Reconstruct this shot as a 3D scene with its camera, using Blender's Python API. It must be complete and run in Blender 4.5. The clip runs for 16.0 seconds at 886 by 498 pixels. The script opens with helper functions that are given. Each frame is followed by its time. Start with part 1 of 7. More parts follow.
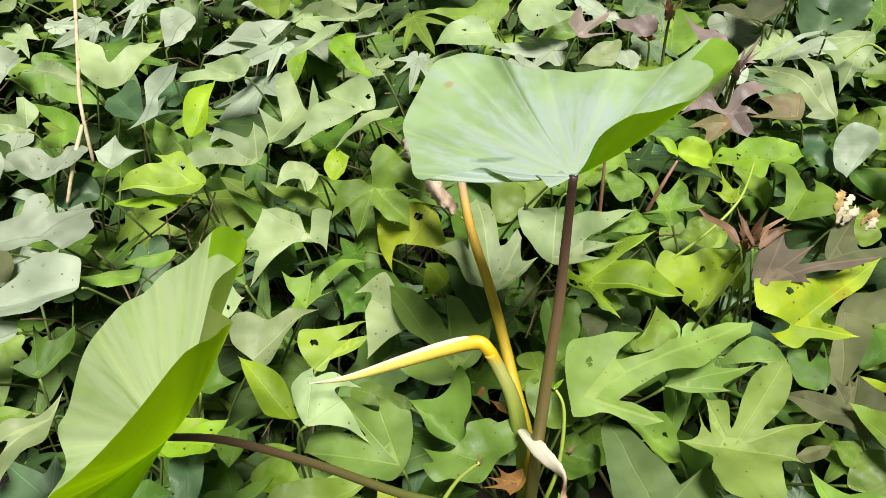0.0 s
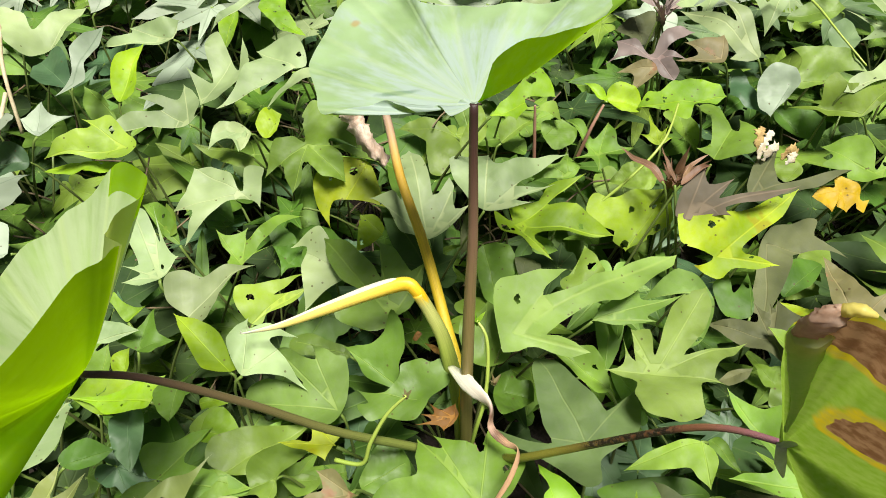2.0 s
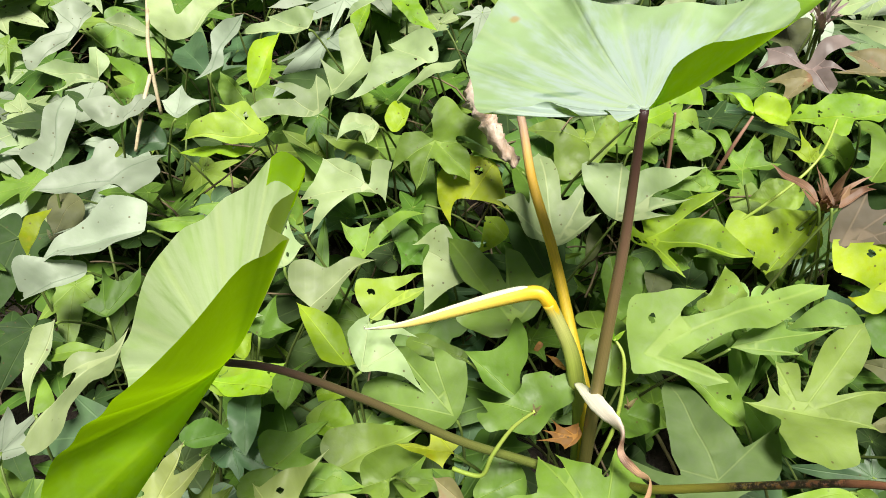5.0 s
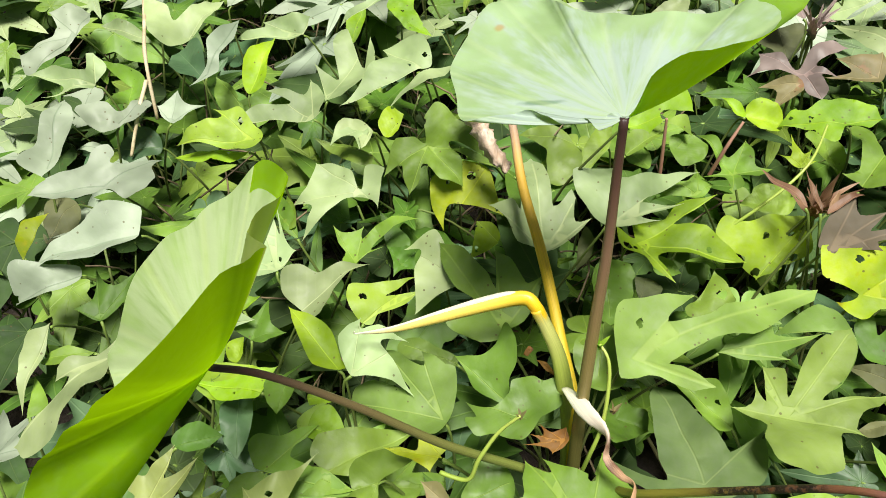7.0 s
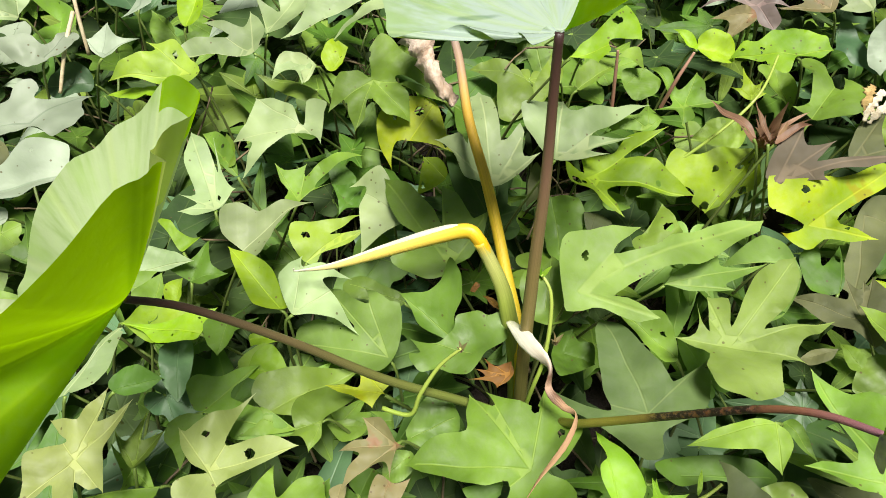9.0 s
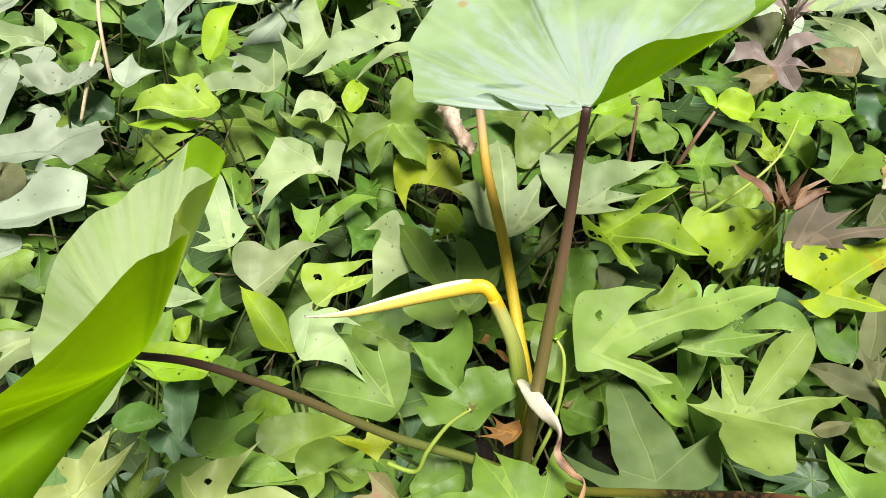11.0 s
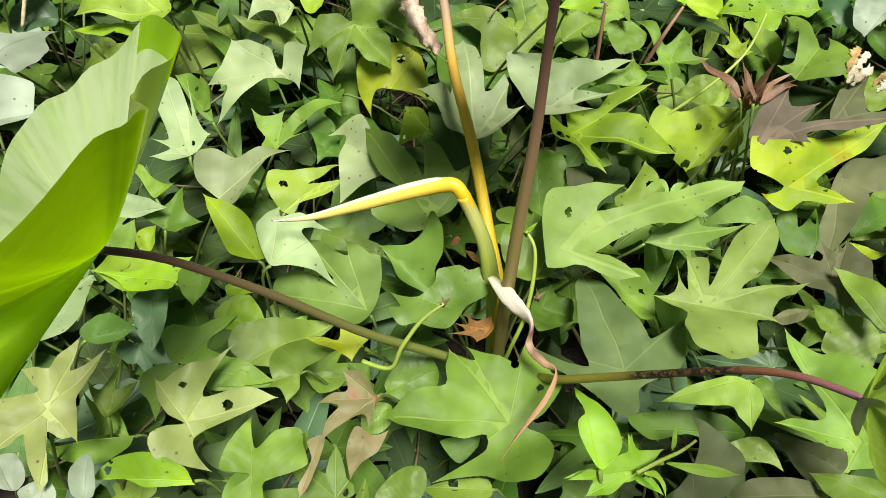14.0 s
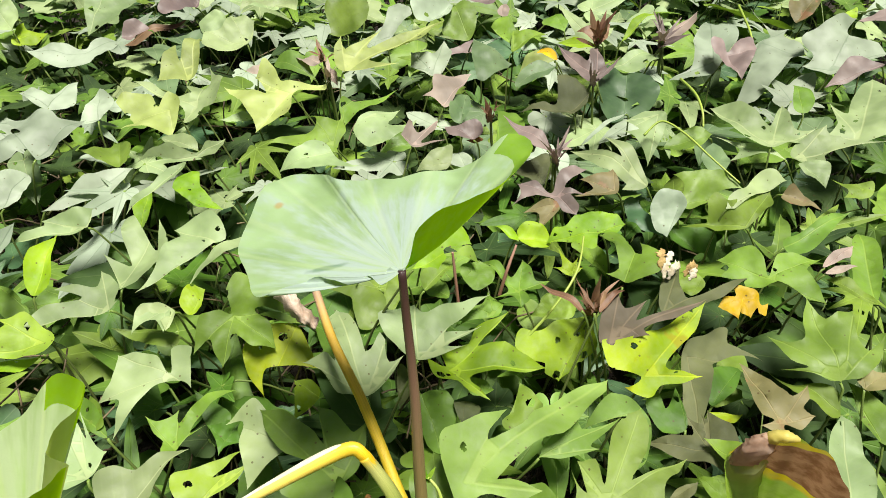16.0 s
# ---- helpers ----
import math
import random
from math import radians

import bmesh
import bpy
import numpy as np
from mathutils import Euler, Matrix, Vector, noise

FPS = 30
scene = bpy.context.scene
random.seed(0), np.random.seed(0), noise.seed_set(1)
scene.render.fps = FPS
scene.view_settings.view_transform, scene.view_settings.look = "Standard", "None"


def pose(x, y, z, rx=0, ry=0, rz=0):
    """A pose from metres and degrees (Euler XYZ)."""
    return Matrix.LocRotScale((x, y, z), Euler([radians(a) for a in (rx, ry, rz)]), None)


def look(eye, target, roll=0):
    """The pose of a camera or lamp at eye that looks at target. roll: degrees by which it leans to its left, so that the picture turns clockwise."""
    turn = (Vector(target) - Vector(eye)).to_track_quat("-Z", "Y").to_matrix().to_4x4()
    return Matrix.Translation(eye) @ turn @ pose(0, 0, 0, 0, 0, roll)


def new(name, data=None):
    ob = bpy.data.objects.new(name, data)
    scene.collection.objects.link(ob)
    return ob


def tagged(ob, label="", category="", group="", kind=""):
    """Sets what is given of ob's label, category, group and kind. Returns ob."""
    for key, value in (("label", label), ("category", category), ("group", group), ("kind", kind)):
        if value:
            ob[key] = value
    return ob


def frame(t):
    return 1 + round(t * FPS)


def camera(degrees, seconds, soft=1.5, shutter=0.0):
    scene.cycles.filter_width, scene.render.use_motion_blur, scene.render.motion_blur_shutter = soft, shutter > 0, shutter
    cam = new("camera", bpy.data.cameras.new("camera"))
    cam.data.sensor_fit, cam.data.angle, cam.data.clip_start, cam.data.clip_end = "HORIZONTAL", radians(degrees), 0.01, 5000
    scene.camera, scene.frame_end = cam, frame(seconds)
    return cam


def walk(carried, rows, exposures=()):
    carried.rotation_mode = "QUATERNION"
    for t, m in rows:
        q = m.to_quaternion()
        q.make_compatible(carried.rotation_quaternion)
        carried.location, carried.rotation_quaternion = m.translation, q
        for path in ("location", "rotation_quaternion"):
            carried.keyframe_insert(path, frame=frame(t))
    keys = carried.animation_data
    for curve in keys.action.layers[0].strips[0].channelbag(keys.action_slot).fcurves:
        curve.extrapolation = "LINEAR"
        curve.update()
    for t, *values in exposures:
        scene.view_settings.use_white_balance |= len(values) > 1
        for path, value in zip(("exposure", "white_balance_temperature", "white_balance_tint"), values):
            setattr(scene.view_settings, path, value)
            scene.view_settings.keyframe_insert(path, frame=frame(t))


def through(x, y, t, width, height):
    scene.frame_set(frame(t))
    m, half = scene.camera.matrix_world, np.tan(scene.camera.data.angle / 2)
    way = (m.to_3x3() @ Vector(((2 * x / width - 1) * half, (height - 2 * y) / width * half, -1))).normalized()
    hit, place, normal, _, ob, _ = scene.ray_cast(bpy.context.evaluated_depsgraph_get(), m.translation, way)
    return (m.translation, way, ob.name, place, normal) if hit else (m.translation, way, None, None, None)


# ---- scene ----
cam = camera(63.8, 16.0, soft=0.35)
ROWS = [
    (0.0, 0.0000, 0.0000, 0.8629, 38.79, 0.06, -0.08),
    (0.5, 0.0085, -0.0161, 0.8460, 35.09, 1.12, -2.21),
    (1.0, 0.0157, -0.0274, 0.8387, 33.62, 1.07, -3.17),
    (1.5, 0.0306, -0.0313, 0.8461, 34.87, -0.48, -4.10),
    (2.0, 0.0354, -0.0282, 0.8537, 36.91, -0.22, -3.62),
    (2.5, 0.0273, -0.0206, 0.8568, 38.28, 0.84, -1.16),
    (3.0, 0.0175, -0.0112, 0.8528, 38.42, 1.55, 0.79),
    (3.5, 0.0009, -0.0079, 0.8399, 36.68, 2.44, 2.44),
    (4.0, -0.0028, -0.0058, 0.8366, 34.58, 1.57, 3.75),
    (4.2, -0.0039, -0.0102, 0.8364, 35.44, 2.16, 3.63),
    (6.3, 0.0053, -0.0113, 0.8498, 37.41, 2.90, 4.42),
    (6.5, 0.0035, -0.0104, 0.8449, 37.21, 2.84, 4.41),
    (7.0, 0.0113, -0.0111, 0.8450, 37.16, 3.02, 4.24),
    (7.5, 0.0258, -0.0124, 0.8448, 36.43, 2.24, 2.89),
    (8.0, 0.0206, -0.0047, 0.8419, 37.32, 2.05, 4.40),
    (8.5, 0.0234, -0.0099, 0.8271, 34.27, 1.30, 2.83),
    (8.7, 0.0297, -0.0137, 0.8219, 33.19, 1.39, 2.11),
    (10.8, 0.0327, 0.0077, 0.8325, 35.03, 0.43, 4.23),
    (11.0, 0.0228, 0.0085, 0.8335, 35.07, 0.16, 4.65),
    (11.5, -0.0096, 0.0097, 0.8316, 35.05, -0.43, 5.30),
    (12.0, -0.0255, 0.0085, 0.8250, 33.43, -0.17, 4.26),
    (12.5, -0.0291, 0.0085, 0.8226, 31.65, -1.28, 4.17),
    (13.0, -0.0197, 0.0031, 0.8170, 30.20, -0.34, 2.85),
    (13.5, -0.0034, -0.0039, 0.8152, 29.52, 0.14, 1.77),
    (14.0, 0.0208, -0.0060, 0.8186, 29.13, -1.40, 1.95),
    (14.5, 0.0356, -0.0081, 0.8329, 34.77, -2.08, 0.45),
    (15.0, 0.0341, -0.0039, 0.8466, 39.26, -0.91, -1.25),
    (15.5, 0.0244, -0.0080, 0.8564, 44.30, -0.41, -4.92),
    (16.0, 0.0269, -0.0270, 0.8778, 47.79, -0.11, -13.12),
]
walk(cam, [(t, pose(x, y, z, rx, ry, rz)) for t, x, y, z, rx, ry, rz in ROWS], [(0.0, -0.25), (1.5, -0.13), (3.5, -0.07), (12.0, -0.1), (14.0, -0.16), (16.0, -0.1)])

# ---- light: a bright hazy sky with the sun near the zenith ----
world = bpy.data.worlds.new("sky")
scene.world = world
world.use_nodes = True
sky = world.node_tree.nodes.new("ShaderNodeTexSky")
sky.sky_type, sky.sun_disc = "NISHITA", False
SUN_UP, SUN_AROUND = 80.0, 145.0
sky.sun_elevation, sky.sun_rotation = radians(SUN_UP), radians(SUN_AROUND)
sky.air_density, sky.dust_density, sky.ozone_density = 1.0, 4.0, 1.0
world.node_tree.links.new(sky.outputs["Color"], world.node_tree.nodes["Background"].inputs["Color"])
world.node_tree.nodes["Background"].inputs["Strength"].default_value = 0.03
sun = new("sun", bpy.data.lights.new("sun", "SUN"))
sun.data.energy, sun.data.angle, sun.data.color = 7.3, radians(16), (1.0, 0.97, 0.88)
aim = Vector((math.sin(radians(SUN_AROUND)) * math.cos(radians(SUN_UP)), math.cos(radians(SUN_AROUND)) * math.cos(radians(SUN_UP)), math.sin(radians(SUN_UP))))
sun.matrix_world = look(aim * 20, (0, 0, 0))


# ---- materials ----
from mathutils import geometry


class Nodes:
    """A small hand for writing node trees."""

    def __init__(self, name):
        self.mat = bpy.data.materials.new(name)
        self.mat.use_nodes = True
        self.tree = self.mat.node_tree
        self.tree.nodes.clear()

    def add(self, kind, **given):
        node = self.tree.nodes.new("ShaderNode" + kind)
        for key, value in given.items():
            setattr(node, key, value)
        return node

    def set(self, node, **values):
        for key, value in values.items():
            sock = node.inputs[int(key[1:])] if key[0] == "_" and key[1:].isdigit() else node.inputs[key.replace("_", " ")]
            if hasattr(value, "is_output"):
                self.tree.links.new(value, sock)
            else:
                sock.default_value = value
        return node

    def maths(self, op, a, b=0.0, c=0.0):
        return self.set(self.add("Math", operation=op), _0=a, _1=b, _2=c).outputs[0]

    def ramp(self, x, lo, hi, a=0.0, b=1.0):
        n = self.add("MapRange", interpolation_type="SMOOTHSTEP")
        return self.set(n, Value=x, From_Min=lo, From_Max=hi, To_Min=a, To_Max=b).outputs[0]

    def mix(self, f, a, b):
        n = self.add("Mix", data_type="RGBA")
        return self.set(n, _0=f, _6=a, _7=b).outputs[2]

    def noise(self, where, scale, detail=3.0, rough=0.55):
        n = self.set(self.add("TexNoise"), Vector=where, Scale=scale, Detail=detail, Roughness=rough)
        return n.outputs["Fac"]

    def bump(self, height, strength, distance):
        return self.set(self.add("Bump"), Height=height, Strength=strength, Distance=distance).outputs[0]

    def done(self, shader):
        self.set(self.add("OutputMaterial"), Surface=shader)
        return self.mat


def rgb(r, g, b):
    return (r, g, b, 1.0)


def leaf_material(name, base, light, thin, spots=0.0, holes=0.0, gloss=0.5, glow=0.22, blotch=None, ribs=1.0, through=0.5, rays=None, marks=(), vein=None):
    """A leaf blade: mottled colour, pale veins along the lobes, fine ribs, holes eaten by insects, light shining through."""
    base, light, thin = (rgb(c[0] * k * 0.965, c[1] * k, c[2] * k * 0.8) for c, k in ((base, 0.86), (light, 1.14), (thin, 1.0)))
    n = Nodes(name)
    info = n.add("ObjectInfo")
    place = n.add("TexCoord").outputs["Object"]
    chance = info.outputs["Random"]
    away = n.set(n.add("VectorMath", operation="SCALE"), _0=(13.0, 7.0, 3.0), Scale=chance).outputs[0]
    where = n.set(n.add("VectorMath", operation="ADD"), _0=place, _1=away).outputs[0]
    uv = n.set(n.add("SeparateXYZ"), Vector=n.add("UVMap", uv_map="ribs").outputs[0])
    across, along = uv.outputs[0], uv.outputs[1]
    broad, fine = n.noise(where, 22.0, 2.0), n.noise(where, 160.0, 3.0)
    color = n.mix(n.ramp(broad, 0.3, 0.7), base, light)
    shade = n.set(n.add("HueSaturation"), Hue=n.maths("MULTIPLY_ADD", chance, 0.026, 0.482), Saturation=n.maths("MULTIPLY_ADD", fine, 0.25, 0.86), Value=n.maths("MULTIPLY_ADD", n.maths("FRACT", n.maths("MULTIPLY", chance, 7.31)), 0.42, 0.80), Color=color).outputs[0]
    if blotch:
        sick = n.ramp(n.noise(where, 38.0, 4.0), 0.56, 0.66)
        shade = n.mix(n.maths("MULTIPLY", sick, 0.85), shade, blotch)
    if rays:
        middle, wax, lime, (start, end) = rays
        arm = n.set(n.add("SeparateXYZ"), Vector=n.set(n.add("VectorMath", operation="SUBTRACT"), _0=place, _1=middle).outputs[0])
        turn = n.maths("ARCTAN2", arm.outputs[1], arm.outputs[0])
        out = n.set(n.add("VectorMath", operation="LENGTH"), _0=n.set(n.add("CombineXYZ"), X=arm.outputs[0], Y=arm.outputs[1]).outputs[0]).outputs["Value"]
        fan = n.noise(n.set(n.add("CombineXYZ"), X=n.maths("MULTIPLY", turn, 5.0), Y=n.maths("MULTIPLY", out, 16.0)).outputs[0], 1.6, 3.0, 0.6)
        inner = n.ramp(out, 0.02, 0.12, 0.16, -0.10)
        shade = n.mix(n.ramp(n.maths("ADD", fan, inner), 0.36, 0.72), shade, wax)
        raw = n.maths("MULTIPLY", n.ramp(turn, start - 0.06, start + 0.06), n.ramp(turn, end - 0.025, end + 0.025, 1.0, 0.0))
        shade = n.mix(raw, shade, n.mix(fan, lime, rgb(lime[0] * 0.75, lime[1] * 0.8, lime[2])))
    for middle, spread, tint in marks:
        near = n.set(n.add("VectorMath", operation="MULTIPLY"), _0=n.set(n.add("VectorMath", operation="SUBTRACT"), _0=place, _1=middle).outputs[0], _1=spread).outputs[0]
        near = n.set(n.add("VectorMath", operation="LENGTH"), _0=near).outputs["Value"]
        shade = n.mix(n.ramp(n.maths("MULTIPLY_ADD", fine, 0.6, near), 0.7, 1.4, 0.6, 0.0), shade, tint)
    rib = n.ramp(across, 0.001, 0.013, 1.0, 0.0)
    slant = n.maths("FRACT", n.maths("MULTIPLY", n.maths("SUBTRACT", along, n.maths("MULTIPLY", across, 0.75)), 7.5))
    side = n.maths("ABSOLUTE", n.maths("SUBTRACT", slant, 0.5))
    quilt = n.ramp(side, 0.0, 0.5)
    side = n.ramp(side, 0.0, 0.16, 1.0, 0.0)
    veins = n.maths("MAXIMUM", n.maths("MULTIPLY", rib, 0.36 * ribs), n.maths("MULTIPLY", side, 0.03 * ribs))
    shade = n.mix(veins, shade, vein or rgb(min(1, light[0] * 1.5 + 0.04), min(1, light[1] * 1.3 + 0.04), min(1, light[2] * 1.4 + 0.02)))
    fleck = n.set(n.add("TexVoronoi"), Vector=where, Scale=150.0)
    dots = n.maths("MULTIPLY", n.ramp(fleck.outputs["Distance"], 0.12, 0.2, 1.0, 0.0), n.ramp(n.set(n.add("SeparateColor"), Color=fleck.outputs["Color"]).outputs[0], 1.0 - 0.12 - spots, 1.0 - 0.1 - spots))
    shade = n.mix(n.maths("MULTIPLY", dots, 0.75 if spots else 0.0), shade, rgb(0.09, 0.055, 0.02))
    height = n.maths("ADD", n.maths("MULTIPLY", fine, 0.35), n.maths("ADD", n.maths("MULTIPLY", rib, -0.4 * ribs), n.maths("MULTIPLY", quilt, 0.07 * ribs)))
    bend = n.bump(n.maths("ADD", height, n.maths("MULTIPLY", broad, 0.6)), 0.55, 0.0014)
    rough = n.maths("MULTIPLY_ADD", fine, 0.18, gloss + 0.02)
    face = n.set(n.add("BsdfPrincipled"), Base_Color=shade, Roughness=rough, Normal=bend, **{"Specular_IOR_Level": 0.5})
    through_light = n.set(n.add("BsdfTranslucent"), Color=n.mix(through, shade, thin), Normal=bend)
    body = n.set(n.add("MixShader"), _0=glow, _1=face.outputs[0], _2=through_light.outputs[0]).outputs[0]
    if holes:
        bite = n.set(n.add("TexVoronoi"), Vector=n.set(n.add("VectorMath", operation="ADD"), _0=where, _1=n.set(n.add("VectorMath", operation="SCALE"), _0=n.set(n.add("TexNoise"), Vector=where, Scale=220.0).outputs["Color"], Scale=0.006).outputs[0]).outputs[0], Scale=62.0)
        some = n.set(n.add("SeparateColor"), Color=bite.outputs["Color"])
        often = n.maths("MULTIPLY", n.maths("FRACT", n.maths("MULTIPLY", chance, 3.7)), holes)
        gone = n.maths("MULTIPLY", n.maths("LESS_THAN", bite.outputs["Distance"], n.maths("MULTIPLY_ADD", some.outputs[1], 0.22, 0.1)), n.maths("LESS_THAN", some.outputs[0], often))
        gone = n.maths("MULTIPLY", gone, n.maths("GREATER_THAN", across, 0.02))
        body = n.set(n.add("MixShader"), _0=gone, _1=body, _2=n.add("BsdfTransparent").outputs[0]).outputs[0]
    return n.done(body)


def dying_material():
    """A taro blade that dies from the rim: green, then yellow, then brown rough patches."""
    n = Nodes("taro_leaf_dying")
    place = n.add("TexCoord").outputs["Object"]
    q = n.set(n.add("SeparateXYZ"), Vector=n.add("UVMap", uv_map="ribs").outputs[0]).outputs[1]
    patch, fine = n.noise(place, 26.0, 3.0, 0.6), n.noise(place, 180.0, 4.0)
    decay = n.maths("MULTIPLY", n.maths("SUBTRACT", patch, 0.5), 1.3)
    near = None
    for middle, size in (((0.186, 0.074, 0.651), 0.019), ((0.189, 0.068, 0.658), 0.018), ((0.218, 0.072, 0.578), 0.021), ((0.218, 0.066, 0.590), 0.02)):
        far = n.set(n.add("VectorMath", operation="DISTANCE"), _0=place, _1=middle).outputs["Value"]
        close = n.maths("SUBTRACT", 1.0, n.maths("DIVIDE", far, size))
        near = close if near is None else n.maths("MAXIMUM", near, close)
    decay = n.maths("ADD", decay, n.maths("ADD", n.maths("MULTIPLY", near, 0.8), 0.9))
    green = n.mix(n.ramp(fine, 0.3, 0.7), rgb(0.32, 0.53, 0.04), rgb(0.42, 0.60, 0.09))
    yellow = n.mix(n.ramp(fine, 0.35, 0.65), rgb(0.78, 0.6, 0.02), rgb(0.66, 0.54, 0.06))
    brown = n.mix(n.ramp(fine, 0.35, 0.65), rgb(0.26, 0.12, 0.05), rgb(0.46, 0.25, 0.12))
    color = n.mix(n.ramp(decay, 0.62, 0.82), green, yellow)
    dead = n.ramp(decay, 1.0, 1.04)
    color = n.mix(dead, color, brown)
    bend = n.bump(n.maths("ADD", fine, n.maths("MULTIPLY", dead, 1.5)), 0.6, 0.0015)
    face = n.set(n.add("BsdfPrincipled"), Base_Color=color, Roughness=n.maths("MULTIPLY_ADD", dead, 0.3, 0.48), Normal=bend).outputs[0]
    back = n.set(n.add("BsdfTranslucent"), Color=color).outputs[0]
    return n.done(n.set(n.add("MixShader"), _0=0.75, _1=face, _2=back).outputs[0])


def plain_material(name, one, two, scale=40.0, rough=0.55, depth=0.0015, grain=None, glow=0.0):
    """Stalks, husks and soil: two tones of noise, grain along the length where asked, and relief."""
    n = Nodes(name)
    where = n.add("TexCoord").outputs["Object"]
    if grain:
        where = n.set(n.add("Mapping"), Vector=where, Scale=grain).outputs[0]
    big, small = n.noise(where, scale, 4.0), n.noise(where, scale * 6, 3.0)
    color = n.mix(n.ramp(n.maths("ADD", n.maths("MULTIPLY", big, 0.7), n.maths("MULTIPLY", small, 0.3)), 0.35, 0.65), one, two)
    face = n.set(n.add("BsdfPrincipled"), Base_Color=color, Roughness=rough, Normal=n.bump(n.maths("ADD", big, n.maths("MULTIPLY", small, 0.5)), 0.6, depth)).outputs[0]
    if glow:
        back = n.set(n.add("BsdfTranslucent"), Color=color).outputs[0]
        face = n.set(n.add("MixShader"), _0=glow, _1=face, _2=back).outputs[0]
    return n.done(face)


def stalk_material(name, stops, rough=0.38, speckle=None):
    """A stalk whose colour runs along its length (UV v), with lengthwise streaks."""
    n = Nodes(name)
    uv = n.add("UVMap", uv_map="ribs").outputs[0]
    v = n.set(n.add("SeparateXYZ"), Vector=uv).outputs[1]
    streak = n.noise(n.set(n.add("Mapping"), Vector=uv, Scale=(26.0, 3.0, 1.0)).outputs[0], 1.0, 4.0)
    ramp = n.add("ValToRGB")
    ramp.color_ramp.elements[0].position, ramp.color_ramp.elements[0].color = stops[0]
    ramp.color_ramp.elements[1].position, ramp.color_ramp.elements[1].color = stops[-1]
    for at, color in stops[1:-1]:
        ramp.color_ramp.elements.new(at).color = color
    n.set(ramp, Fac=n.maths("ADD", v, n.maths("MULTIPLY", n.maths("SUBTRACT", streak, 0.5), 0.12)))
    color = n.set(n.add("HueSaturation"), Value=n.maths("MULTIPLY_ADD", streak, 0.7, 0.65), Color=ramp.outputs[0]).outputs[0]
    height = streak
    if speckle:
        lo, hi = speckle
        band = n.maths("MULTIPLY", n.ramp(v, lo, lo + 0.04), n.ramp(v, hi - 0.04, hi, 1.0, 0.0))
        crust = n.noise(n.add("TexCoord").outputs["Object"], 260.0, 5.0, 0.7)
        scab = n.maths("MULTIPLY", band, n.ramp(crust, 0.42, 0.5))
        color = n.mix(scab, color, n.mix(n.ramp(crust, 0.6, 0.7), rgb(0.02, 0.012, 0.008), rgb(0.28, 0.2, 0.13)))
        height = n.maths("ADD", streak, n.maths("MULTIPLY", scab, 3.0))
    face = n.set(n.add("BsdfPrincipled"), Base_Color=color, Roughness=rough, Normal=n.bump(height, 0.5, 0.0006))
    return n.done(face.outputs[0])


